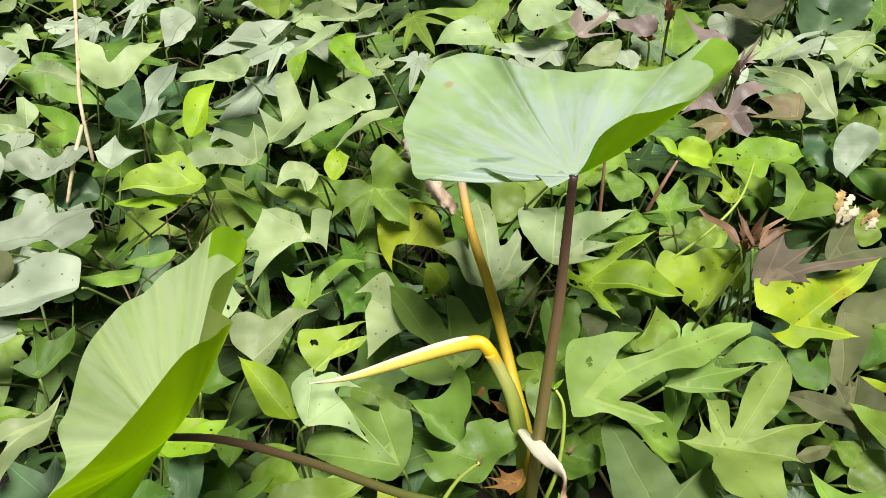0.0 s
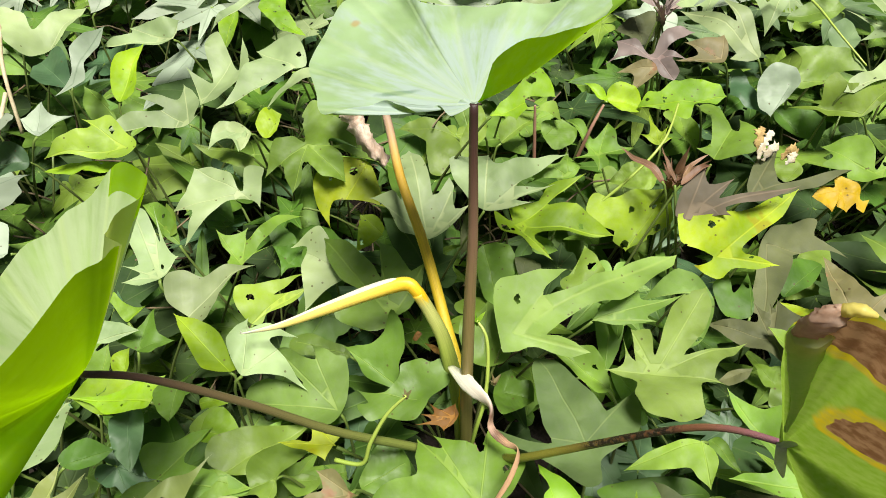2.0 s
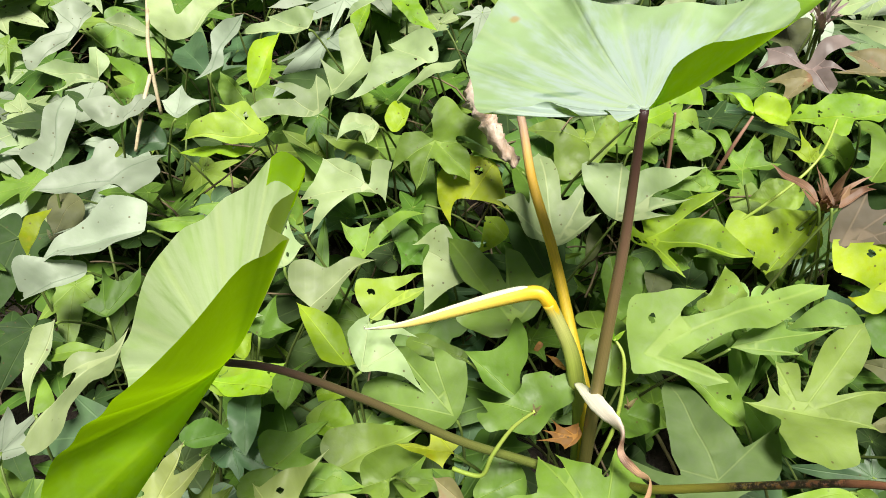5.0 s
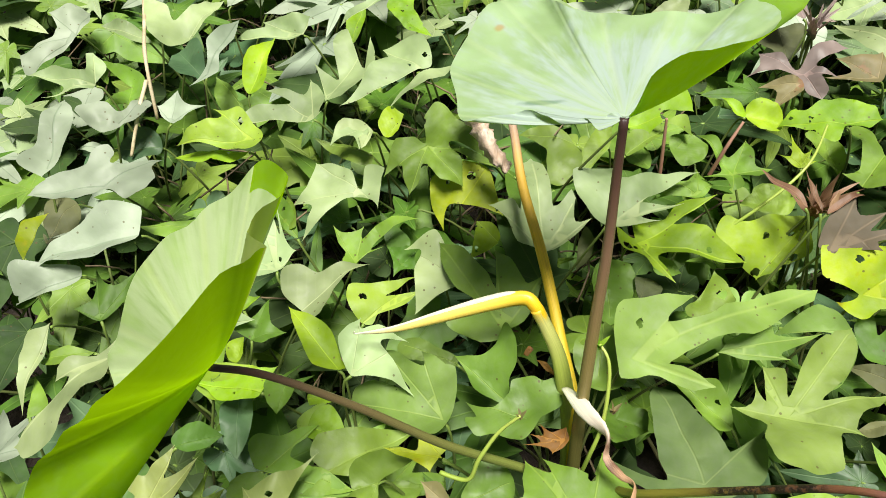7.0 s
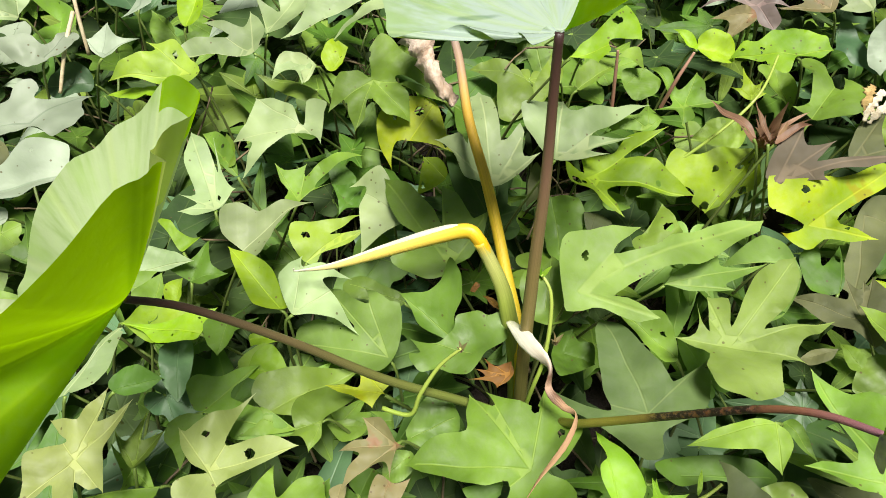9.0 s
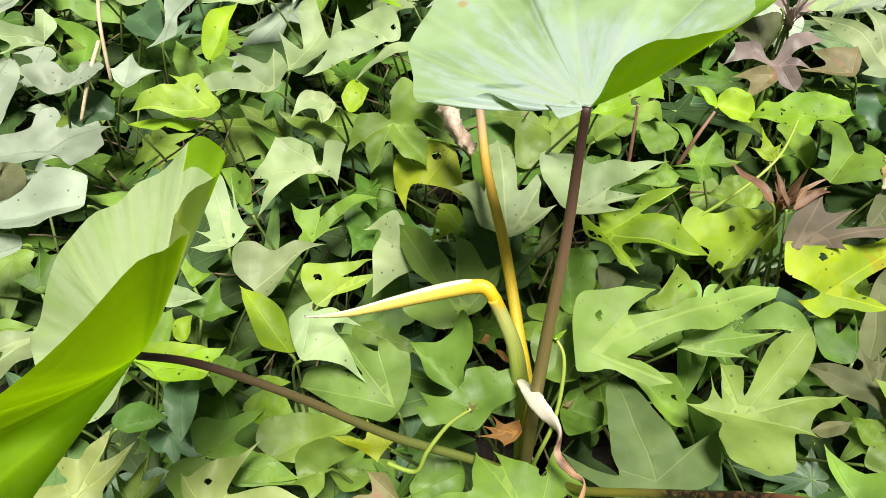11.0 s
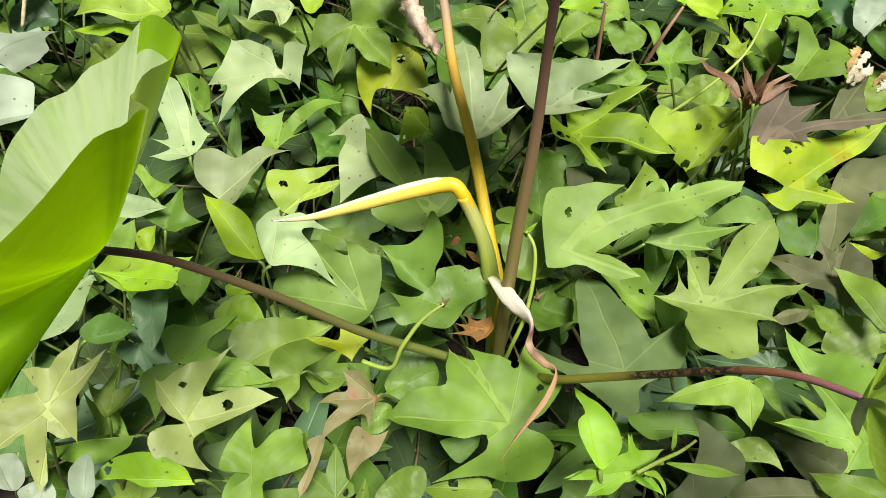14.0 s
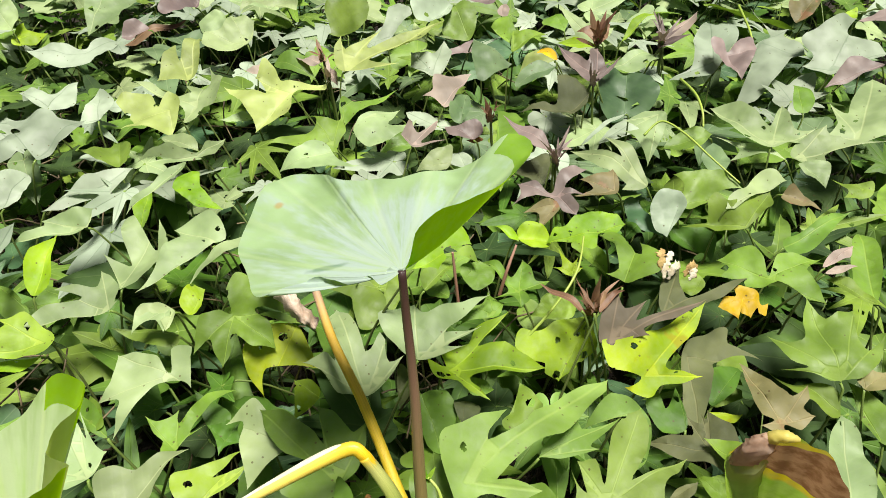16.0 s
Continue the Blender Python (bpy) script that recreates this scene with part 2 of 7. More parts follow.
GLOW = rgb(0.30, 0.52, 0.02)
TONES = {
    "mid": leaf_material("leaf_green", rgb(0.142, 0.25, 0.028), rgb(0.198, 0.325, 0.046), GLOW, 0.03, 0.3),
    "lime": leaf_material("leaf_yellow_green", rgb(0.192, 0.345, 0.0105), rgb(0.2736, 0.43, 0.0154), rgb(0.5, 0.6, 0.02), 0.10, 0.8),
    "bright": leaf_material("leaf_fresh_green", rgb(0.192, 0.4, 0.0175), rgb(0.2592, 0.48, 0.035), rgb(0.4, 0.6, 0.03)),
    # Pale and grey bases include the whitish sky sheen of left and far leaves.
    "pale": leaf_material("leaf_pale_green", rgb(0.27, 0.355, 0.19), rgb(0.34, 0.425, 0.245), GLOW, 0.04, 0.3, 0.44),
    "grey": leaf_material("leaf_sheen_grey_green", rgb(0.33, 0.39, 0.34), rgb(0.39, 0.45, 0.41), GLOW, 0.03, 0.1, 0.44, 0.2, vein=rgb(0.13, 0.2, 0.12)),
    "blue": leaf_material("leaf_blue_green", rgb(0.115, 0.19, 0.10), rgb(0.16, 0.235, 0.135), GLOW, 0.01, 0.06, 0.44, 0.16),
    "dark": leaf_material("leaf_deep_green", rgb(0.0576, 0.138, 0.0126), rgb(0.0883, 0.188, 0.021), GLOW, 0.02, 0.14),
    # Near-black green: the shade low in the bed is put into this base colour.
    "deep": leaf_material("leaf_painted_shade_green", rgb(0.022, 0.055, 0.010), rgb(0.035, 0.075, 0.014), GLOW, 0.02, 0.1, 0.66, 0.1),
    "sage": leaf_material("leaf_sage_green", rgb(0.1344, 0.235, 0.035), rgb(0.1776, 0.285, 0.0504), GLOW, 0.02, 0.08, 0.42, 0.2),
    "gold": leaf_material("leaf_golden_green", rgb(0.2565, 0.38, 0.008), rgb(0.38, 0.47, 0.015), rgb(0.62, 0.62, 0.01), 0.16, 0.5, 0.5, 0.3, rgb(0.36, 0.33, 0.01)),
    "chartreuse": leaf_material("leaf_pale_yellow_green", rgb(0.2813, 0.42, 0.0467), rgb(0.3686, 0.5, 0.0723), rgb(0.5, 0.62, 0.04), 0.06, 0.35, 0.44, 0.26),
    "cream": leaf_material("leaf_pale_lime", rgb(0.32, 0.40, 0.14), rgb(0.39, 0.475, 0.185), rgb(0.5, 0.62, 0.06), 0.05, 0.3, 0.44, 0.24),
    "soft": leaf_material("leaf_soft_green", rgb(0.17, 0.275, 0.055), rgb(0.215, 0.325, 0.085), GLOW, 0.02, 0.12, 0.5, 0.22),
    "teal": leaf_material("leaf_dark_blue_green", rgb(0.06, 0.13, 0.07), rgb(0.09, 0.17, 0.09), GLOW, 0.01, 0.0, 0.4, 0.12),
    "moss": leaf_material("leaf_dusky_green", rgb(0.10, 0.16, 0.055), rgb(0.13, 0.19, 0.075), rgb(0.2, 0.3, 0.04), 0.0, 0.02, 0.62, 0.16),
    "umber": leaf_material("leaf_dark_olive", rgb(0.065, 0.085, 0.035), rgb(0.095, 0.11, 0.05), rgb(0.16, 0.16, 0.03), 0.0, 0.0, 0.62, 0.12),
    "plum": leaf_material("leaf_plum", rgb(0.12, 0.10, 0.075), rgb(0.17, 0.135, 0.11), rgb(0.3, 0.14, 0.06), 0.0, 0.0, 0.62, 0.16),
    "dull": leaf_material("leaf_dull_purple", rgb(0.095, 0.105, 0.05), rgb(0.125, 0.13, 0.066), rgb(0.2, 0.2, 0.05), 0.0, 0.05, 0.62, 0.15),
    "purple": leaf_material("leaf_purple", rgb(0.22, 0.165, 0.19), rgb(0.28, 0.21, 0.235), rgb(0.35, 0.15, 0.08), 0.0, 0.0, 0.4, 0.18),
    "red": leaf_material("leaf_bronze_red", rgb(0.13, 0.06, 0.035), rgb(0.27, 0.16, 0.11), rgb(0.4, 0.12, 0.04), 0.0, 0.0, 0.45, 0.2),
    "rust": leaf_material("leaf_dead_brown", rgb(0.2, 0.08, 0.01), rgb(0.3, 0.15, 0.025), rgb(0.4, 0.2, 0.04), 0.1, 0.0, 0.6, 0.12, rgb(0.08, 0.04, 0.02)),
    "pink": leaf_material("leaf_pinkish", rgb(0.36, 0.28, 0.29), rgb(0.43, 0.33, 0.34), rgb(0.5, 0.3, 0.1)),
    "tan": leaf_material("leaf_withering", rgb(0.21, 0.19, 0.085), rgb(0.26, 0.22, 0.125), rgb(0.5, 0.4, 0.08), 0.1, 0.05, 0.5, 0.2, rgb(0.3, 0.15, 0.08)),
    "yellow": leaf_material("leaf_yellow", rgb(0.66, 0.37, 0.008), rgb(0.76, 0.45, 0.015), rgb(0.8, 0.5, 0.02), 0.1, 0.05, 0.5, 0.3, rgb(0.45, 0.2, 0.02)),
}
PETIOLE = stalk_material("vine_stalk", [(0.0, rgb(0.22, 0.33, 0.06)), (0.25, rgb(0.13, 0.19, 0.04)), (1.0, rgb(0.07, 0.06, 0.03))])
RUNNER = stalk_material("vine_runner", [(0.0, rgb(0.14, 0.1, 0.06)), (0.5, rgb(0.16, 0.2, 0.06)), (1.0, rgb(0.2, 0.12, 0.08))])
SOIL = plain_material("soil", rgb(0.016, 0.011, 0.008), rgb(0.04, 0.028, 0.02), 30.0, 0.9, 0.01)
STRAW = plain_material("straw", rgb(0.5, 0.4, 0.24), rgb(0.72, 0.62, 0.42), 60.0, 0.7)
HUSK = plain_material("dry_husk", rgb(0.46, 0.32, 0.23), rgb(0.78, 0.64, 0.53), 45.0, 0.7, 0.003)
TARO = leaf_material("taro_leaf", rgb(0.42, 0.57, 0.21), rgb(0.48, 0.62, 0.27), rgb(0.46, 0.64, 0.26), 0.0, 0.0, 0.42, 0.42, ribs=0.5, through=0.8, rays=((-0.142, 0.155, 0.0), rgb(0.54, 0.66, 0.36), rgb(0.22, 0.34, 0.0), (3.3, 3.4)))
# Lime base holds the light shining through this half, beside the translucency.
TARO_LIME = leaf_material("taro_leaf_near_half_backlit", rgb(0.37, 0.60, 0.0), rgb(0.41, 0.64, 0.003), rgb(0.54, 0.86, 0.0), 0.0, 0.0, 0.5, 0.7, ribs=0.6, through=0.9)
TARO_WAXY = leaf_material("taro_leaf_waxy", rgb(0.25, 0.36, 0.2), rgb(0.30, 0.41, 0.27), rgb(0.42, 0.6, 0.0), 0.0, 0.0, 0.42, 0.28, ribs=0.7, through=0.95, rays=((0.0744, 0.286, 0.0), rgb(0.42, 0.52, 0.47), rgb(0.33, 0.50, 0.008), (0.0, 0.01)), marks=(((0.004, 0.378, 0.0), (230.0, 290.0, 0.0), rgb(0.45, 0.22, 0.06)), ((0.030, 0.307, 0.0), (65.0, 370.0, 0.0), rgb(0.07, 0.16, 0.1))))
# Underside green, with light shining through also worked into the base colour.
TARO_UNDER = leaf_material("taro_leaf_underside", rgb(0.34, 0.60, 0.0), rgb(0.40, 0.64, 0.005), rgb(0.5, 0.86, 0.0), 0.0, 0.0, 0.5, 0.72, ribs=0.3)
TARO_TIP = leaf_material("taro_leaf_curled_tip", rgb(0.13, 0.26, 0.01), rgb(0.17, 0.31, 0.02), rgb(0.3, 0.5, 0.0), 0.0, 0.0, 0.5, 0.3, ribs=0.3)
# Brighter tone painted on the curled rim, which lies in shade.
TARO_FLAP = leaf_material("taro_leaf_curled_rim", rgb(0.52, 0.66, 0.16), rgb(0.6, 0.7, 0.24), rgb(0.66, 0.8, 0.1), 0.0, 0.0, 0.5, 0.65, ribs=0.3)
TARO_DYING = dying_material()


# ---- tools for meshes ----
def mesh_of(name, verts, faces, mats, uvs=None, smooth=True):
    me = bpy.data.meshes.new(name)
    me.from_pydata([tuple(v) for v in verts], [], faces)
    for m in mats:
        me.materials.append(m)
    if uvs is not None:
        layer = me.uv_layers.new(name="ribs")
        at = np.zeros(len(me.loops), dtype=np.int32)
        me.loops.foreach_get("vertex_index", at)
        layer.data.foreach_set("uv", np.asarray(uvs, dtype=np.float32)[at].ravel())
    if smooth:
        me.polygons.foreach_set("use_smooth", [True] * len(me.polygons))
    me.update()
    return me


def hang(name, me, parent, m=None, label=""):
    """A mesh as a part under a thing or a part; m is its pose in the world."""
    ob = new(name, me)
    ob.parent = parent
    if m is not None:
        ob.matrix_basis = up_chain(parent).inverted() @ m
    if label:
        tagged(ob, label)
    return ob


def up_chain(ob):
    m = ob.matrix_basis.copy()
    while ob.parent:
        ob = ob.parent
        m = ob.matrix_basis @ m
    return m


def spline(points, count, closed=False):
    """Points along a smooth curve through the given ones."""
    p = np.asarray(points, float)
    n = len(p)
    out = []
    spans = n if closed else n - 1
    for k in range(count if closed else count + 1):
        u = k / count * spans
        i = min(int(u), spans - 1)
        f = u - i
        a, b, c, d = (p[(i + o) % n] if closed else p[min(max(i + o, 0), n - 1)] for o in (-1, 0, 1, 2))
        out.append(0.5 * (2 * b + (c - a) * f + (2 * a - 5 * b + 4 * c - d) * f * f + (3 * b - a - 3 * c + d) * f**3))
    return np.array(out)


def tube(points, radii, count=24, sides=10, flat=1.0, wobble=0.0, seed=0, twist=0.0):
    """Vertices, faces and UVs of a stalk through the points; flat under 1 presses it, wobble crumples it, twist turns it (in turns)."""
    rng = random.Random(seed)
    p = spline(points, count)
    r = np.interp(np.linspace(0, 1, count + 1), np.linspace(0, 1, len(radii)), radii)
    verts, faces, uvs = [], [], []
    side = Vector((1, 0, 0))
    for k in range(count + 1):
        ahead = Vector(p[min(k + 1, count)] - p[max(k - 1, 0)]).normalized()
        side = (side - ahead * side.dot(ahead)).normalized()
        up = ahead.cross(side)
        w = 1 + 0.5 * wobble * rng.uniform(-1, 1)
        spin = 2 * math.pi * twist * k / count
        c, z = math.cos(spin), math.sin(spin)
        for s in range(sides):
            a = 2 * math.pi * s / sides
            e, h = math.cos(a), math.sin(a) * flat
            rough = 1 + 1.6 * wobble * noise.noise((k * 0.55, s * 1.3, seed * 5.0)) if wobble else 1.0
            verts.append(Vector(p[k]) + (side * (e * c - h * z) + up * (e * z + h * c)) * float(r[k] * w * rough))
            uvs.append((abs(s / sides * 2 - 1), k / count))
    for k in range(count):
        for s in range(sides):
            t = (s + 1) % sides
            faces.append((k * sides + s, k * sides + t, (k + 1) * sides + t, (k + 1) * sides + s))
    faces.append(tuple(range(sides - 1, -1, -1)))
    faces.append(tuple(count * sides + s for s in range(sides)))
    return verts, faces, uvs


def stalk(name, points, radii, mat, parent, label="", **more):
    v, f, u = tube(points, radii, **more)
    return hang(name, mesh_of(name, v, f, [mat], u), parent, Matrix(), label)


# ---- sweet potato leaves ----
# lobes: degrees off the midrib, reach, half width; ears: the round lobes beside the stalk (degrees, how far out, radius)
FORMS = {
    "5": (((0, 1.0, 14), (42, 0.84, 12), (-42, 0.84, 12), (82, 0.55, 14), (-82, 0.55, 14)), ((122, 0.30), (-122, 0.30))),
    "3": (((0, 1.0, 15), (52, 0.74, 13), (-52, 0.74, 13)), ((112, 0.33), (-112, 0.33))),
    "h": (((0, 1.0, 23),), ((104, 0.38), (-104, 0.38))),
    "n": (((0, 1.0, 9), (40, 0.84, 8), (-40, 0.84, 8), (84, 0.52, 11), (-84, 0.52, 11)), ((122, 0.2), (-122, 0.2))),
}
RINGS = (0.16, 0.34, 0.52, 0.7, 0.87, 1.0)


def lobe_reach(off, far, half):
    """How far a pointed lobe reaches at each angle off its own axis: widest near its middle, drawn out to a point."""
    s = np.linspace(0.003, 1.0, 240)
    h = math.tan(radians(half)) * 1.8 * s**0.52 * (1 - s) ** (0.88 + max(0.0, half - 10) * 0.018)
    lean = np.arctan2(h, s)
    return np.interp(np.radians(off), lean[::-1], (np.hypot(s, h) * far)[::-1], right=0.03)


def blade(lobes, ears, length, width, seed):
    """A leaf blade with its stalk end at the origin and its point along +y. lobes: degrees, reach, half angle of the point; ears: degrees, reach."""
    rng = random.Random(seed)
    axes = np.array([a for a, _, _ in lobes] + [a for a, _ in ears])
    angles = np.array(sorted(set(np.clip(np.round(np.concatenate([np.linspace(-176, 176, 65), axes, *[np.array((a - 4, a - 2, a + 2, a + 4)) for a, _, _ in lobes]]), 1), -176, 176))))
    reach = np.full(len(angles), rng.uniform(0.16, 0.22)) ** 9
    for a, far, half in lobes:
        d = np.abs(angles - a)
        reach = reach + lobe_reach(np.minimum(d, 360 - d), far, half) ** 9
    for a, far in ears:
        d = np.abs(angles - a)
        d = np.radians(np.minimum(d, 360 - d))
        out, size = far * 0.44, far * 0.56
        inner = size**2 - (out * np.sin(d)) ** 2
        reach = reach + np.where(inner > 0, np.maximum(0.02, out * np.cos(d) + np.sqrt(np.maximum(inner, 0))), 0.02) ** 9
    reach = reach ** (1 / 9)
    points = sorted([(a, far, 0.45) for a, far, _ in lobes] + [(a, far, 0.85) for a, far in ears])
    for (a, far, soft), (b, wide, mild) in zip(points, points[1:]):
        if b - a < 112:
            inside = (angles > a) & (angles < b)
            web = (max(soft, mild) if soft == mild else 0.7) * min(far, wide)
            reach[inside] = np.maximum(reach[inside], web)
    reach *= 1 - 0.35 * np.exp(-(((180 - np.abs(angles)) / 9) ** 2))
    reach *= 1 + np.array([0.05 * noise.noise((a * 0.07, seed * 3.1, 0.0)) for a in angles])
    off = np.abs(angles[:, None] - axes[None, :])
    off = np.minimum(off, 360 - off).min(1)
    fold, droop, cup = rng.uniform(-0.12, 0.34), rng.uniform(-0.05, 0.22), rng.uniform(-0.5, 0.35)
    twist, sway, p1, p2 = rng.uniform(-0.4, 0.4), rng.uniform(-0.05, 0.05), rng.uniform(0, 6.28), rng.uniform(0, 6.28)
    verts, uvs = [(0, 0, 0)], [(0, 0)]
    for q in RINGS:
        for a, far, d in zip(np.radians(angles), reach, np.radians(off)):
            r = q * far
            x, y = math.sin(a) * r * width, math.cos(a) * r
            rise = fold * (math.hypot(math.sin(d) * r, 0.1) - 0.1) - droop * r * r * r + cup * x * x + twist * x * y
            rise += 0.11 * q * far * (math.sin(2 * a + p1) * 0.5 + math.sin(5 * a + p2) * 0.5 * q)
            verts.append(((x + sway * y * y) * length, y * length, rise * length))
            uvs.append((math.sin(d) * r, math.cos(d) * r))
    n = len(angles)
    faces = [(0, 1 + k + 1, 1 + k) for k in range(n - 1)]
    for g in range(len(RINGS) - 1):
        lo, hi = 1 + g * n, 1 + (g + 1) * n
        faces += [(lo + k, lo + k + 1, hi + k + 1, hi + k) for k in range(n - 1)]
    return verts, faces, uvs


def rim_curve(outline):
    """The leaf's rim through its lobes and bays, smooth but for the pointed tips. outline: degrees off the midrib, reach, and 1 at a point."""
    p = np.array([(math.sin(radians(o[0])) * o[1], math.cos(radians(o[0])) * o[1]) for o in outline])
    sharp = [len(o) > 2 for o in outline]
    n, out = len(p), []
    for i in range(n):
        b, c = p[i], p[(i + 1) % n]
        a = b * 2 - c if sharp[i] else p[i - 1]
        d = c * 2 - b if sharp[(i + 1) % n] else p[(i + 2) % n]
        span = np.linalg.norm(c - b)
        if span < 1e-4:
            continue
        m0 = (c - a) * 0.5 * min(1.0, 1.6 * span / max(1e-6, np.linalg.norm(c - a)))
        m1 = (d - b) * 0.5 * min(1.0, 1.6 * span / max(1e-6, np.linalg.norm(d - b)))
        for k, here in ((0, i), (1, (i + 1) % n)):
            if sharp[here]:
                axis = p[here] - (p[here - 1] + p[(here + 1) % n]) / 2
                axis *= min(span, 0.22) / max(1e-6, np.linalg.norm(axis))
                if k:
                    m1 = axis * 0.7
                else:
                    m0 = axis * -0.7
        steps = max(2, min(8, int(span / 0.045)))
        for k in range(steps):
            f = k / steps
            out.append((2 * f**3 - 3 * f**2 + 1) * b + (f**3 - 2 * f**2 + f) * m0 + (3 * f**2 - 2 * f**3) * c + (f**3 - f**2) * m1)
    return np.array(out)


def lobed_blade(outline, length, seed):
    """A blade with its stalk end at the origin: the rim filled with a fine net, folded along its ribs, its tips drooping, its face uneven."""
    rng = random.Random(seed)
    rim = rim_curve(outline)
    tips = [(math.sin(radians(o[0])) * o[1], math.cos(radians(o[0])) * o[1]) for o in outline if len(o) > 2 and o[1] > 0.25] or [(0.0, 1.0)]
    tips = np.array(tips)
    inner = [Vector((0.0, 0.0))]
    low, high = rim.min(0), rim.max(0)
    step = 0.095
    for j in range(int((high[1] - low[1]) / step) + 1):
        for i in range(int((high[0] - low[0]) / step) + 1):
            inner.append(Vector((low[0] + (i + 0.5 * (j % 2)) * step, low[1] + j * step)))
    spines, root = [], len(rim)
    for tip in tips:
        last = root
        for k in range(1, 9):
            spines.append((last, len(rim) + len(inner)))
            last = len(rim) + len(inner)
            inner.append(Vector((tip[0] * k / 9, tip[1] * k / 9)))
    points = [Vector((float(x), float(y))) for x, y in rim] + inner
    n = len(rim)
    verts, _, faces, _, _, _ = geometry.delaunay_2d_cdt(points, [(k, (k + 1) % n) for k in range(n)] + spines, [], 1, 1e-4)
    fold, droop, twist = rng.uniform(0.12, 0.7), rng.uniform(0.0, 0.24), rng.uniform(-0.35, 0.35)
    still = noise.noise((0.0, 0.0, seed * 1.7))
    places, uvs = [], []
    for v in verts:
        x, y = v.x, v.y
        r = math.hypot(x, y)
        best, along = 9.0, r
        for tip in tips:
            far = math.hypot(tip[0], tip[1])
            u = max(0.0, (x * tip[0] + y * tip[1]) / far)
            d = math.hypot(x - tip[0] / far * min(u, far), y - tip[1] / far * min(u, far))
            if d < best:
                best, along = d, u
        rise = fold * (math.hypot(best, 0.025) - 0.025) - droop * min(r, 1.3) ** 3 + twist * x * y
        rise += 0.15 * (noise.noise((x * 2.2, y * 2.2, seed * 1.7)) - still) + 0.05 * noise.noise((x * 6.0, y * 6.0, seed * 3.1)) * min(1.0, best * 8)
        places.append((x * length, y * length, rise * length))
        uvs.append((best, along))
    return places, [tuple(f) for f in faces], uvs


vines = {}
covered = []


def vine_at(x, y):
    """The vine that a place of the bed belongs to: one root every 40 cm or so."""
    key = (math.floor(x / 0.4), math.floor(y / 0.4))
    if key not in vines:
        rng = random.Random(key[0] * 91 + key[1] * 17)
        root = new("sweet_potato_vine")
        root.location = (0.4 * key[0] + 0.2 + rng.uniform(-0.05, 0.05), 0.4 * key[1] + 0.2 + rng.uniform(-0.05, 0.05), 0.0)
        tagged(root, "sweet potato vine with lobed green leaves spreading over soil", "vine", "sweet potato vines in the bed")
        vines[key] = root
        for _ in range(3):
            a, px, py = rng.uniform(0, 6.28), root.location.x, root.location.y
            pts = [(px, py, -0.01)]
            for _ in range(6):
                a += rng.uniform(-0.6, 0.6)
                px, py = px + 0.07 * math.cos(a), py + 0.07 * math.sin(a)
                pts.append((px, py, rng.uniform(0.02, 0.16)))
            stalk("runner", pts, (0.0022, 0.0019, 0.0015), RUNNER, root, count=18, sides=6)
    return vines[key]


def petiole_points(m, rng):
    """From a leaf's base back and down into the growth."""
    top = m.translation
    back = m.to_3x3() @ Vector((0, -1, 0))
    a = rng.uniform(0, 6.28)
    fall = min(0.2, top.z - 0.02)
    foot = top + Vector((back.x * 0.05 + 0.04 * math.cos(a), back.y * 0.05 + 0.04 * math.sin(a), -fall))
    return [top - Vector((0, 0, 0.0022)), top + Vector((back.x * 0.01, back.y * 0.01, -0.014)), top.lerp(foot, 0.45) + Vector((back.x * 0.012, back.y * 0.012, 0)), foot]


count_leaf = 0


def leaf(x, y, z, heading, pitch, roll, length, tone, lobes, ears=(), width=1.0):
    """One leaf of a vine, at the place of its stalk's end; heading counts from +x to the left. lobes: a form's name, or the leaf's own outline."""
    global count_leaf
    count_leaf += 1
    rng = random.Random(count_leaf)
    m = Matrix.Translation((x, y, z)) @ Euler((0, 0, radians(heading - 90))).to_matrix().to_4x4() @ Euler((radians(pitch), 0, 0)).to_matrix().to_4x4() @ Euler((0, radians(roll), 0)).to_matrix().to_4x4()
    if isinstance(lobes, str):
        lobes, ears = FORMS[lobes]
        lobes = [(a + (rng.uniform(-8, 8) if a else 0), reach * (rng.uniform(0.74, 1.1) if a else 1), half * rng.uniform(0.85, 1.15)) for a, reach, half in lobes]
        ears = [(a + rng.uniform(-8, 8), reach * rng.uniform(0.85, 1.15)) for a, reach in ears]
        v, f, u = blade(lobes, ears, length, width, count_leaf)
        covered.append((x, y, length * 0.3))
    else:
        v, f, u = lobed_blade(lobes, length, count_leaf)
        mids = [Vector((math.sin(radians(o[0])) * o[1], math.cos(radians(o[0])) * o[1], 0)) * length for o in lobes]
        for p in mids:
            at = m @ (p * 0.55)
            covered.append((at.x, at.y, 0.014 + 0.1 * length))
    ob = hang("leaf", mesh_of("leaf", v, f, [TONES[tone]], u), vine_at(x, y), m)
    if length > 0.036:
        stalk("petiole", petiole_points(m, rng), (0.0016, 0.0013, 0.0015, 0.0018), PETIOLE, ob, count=9, sides=5)


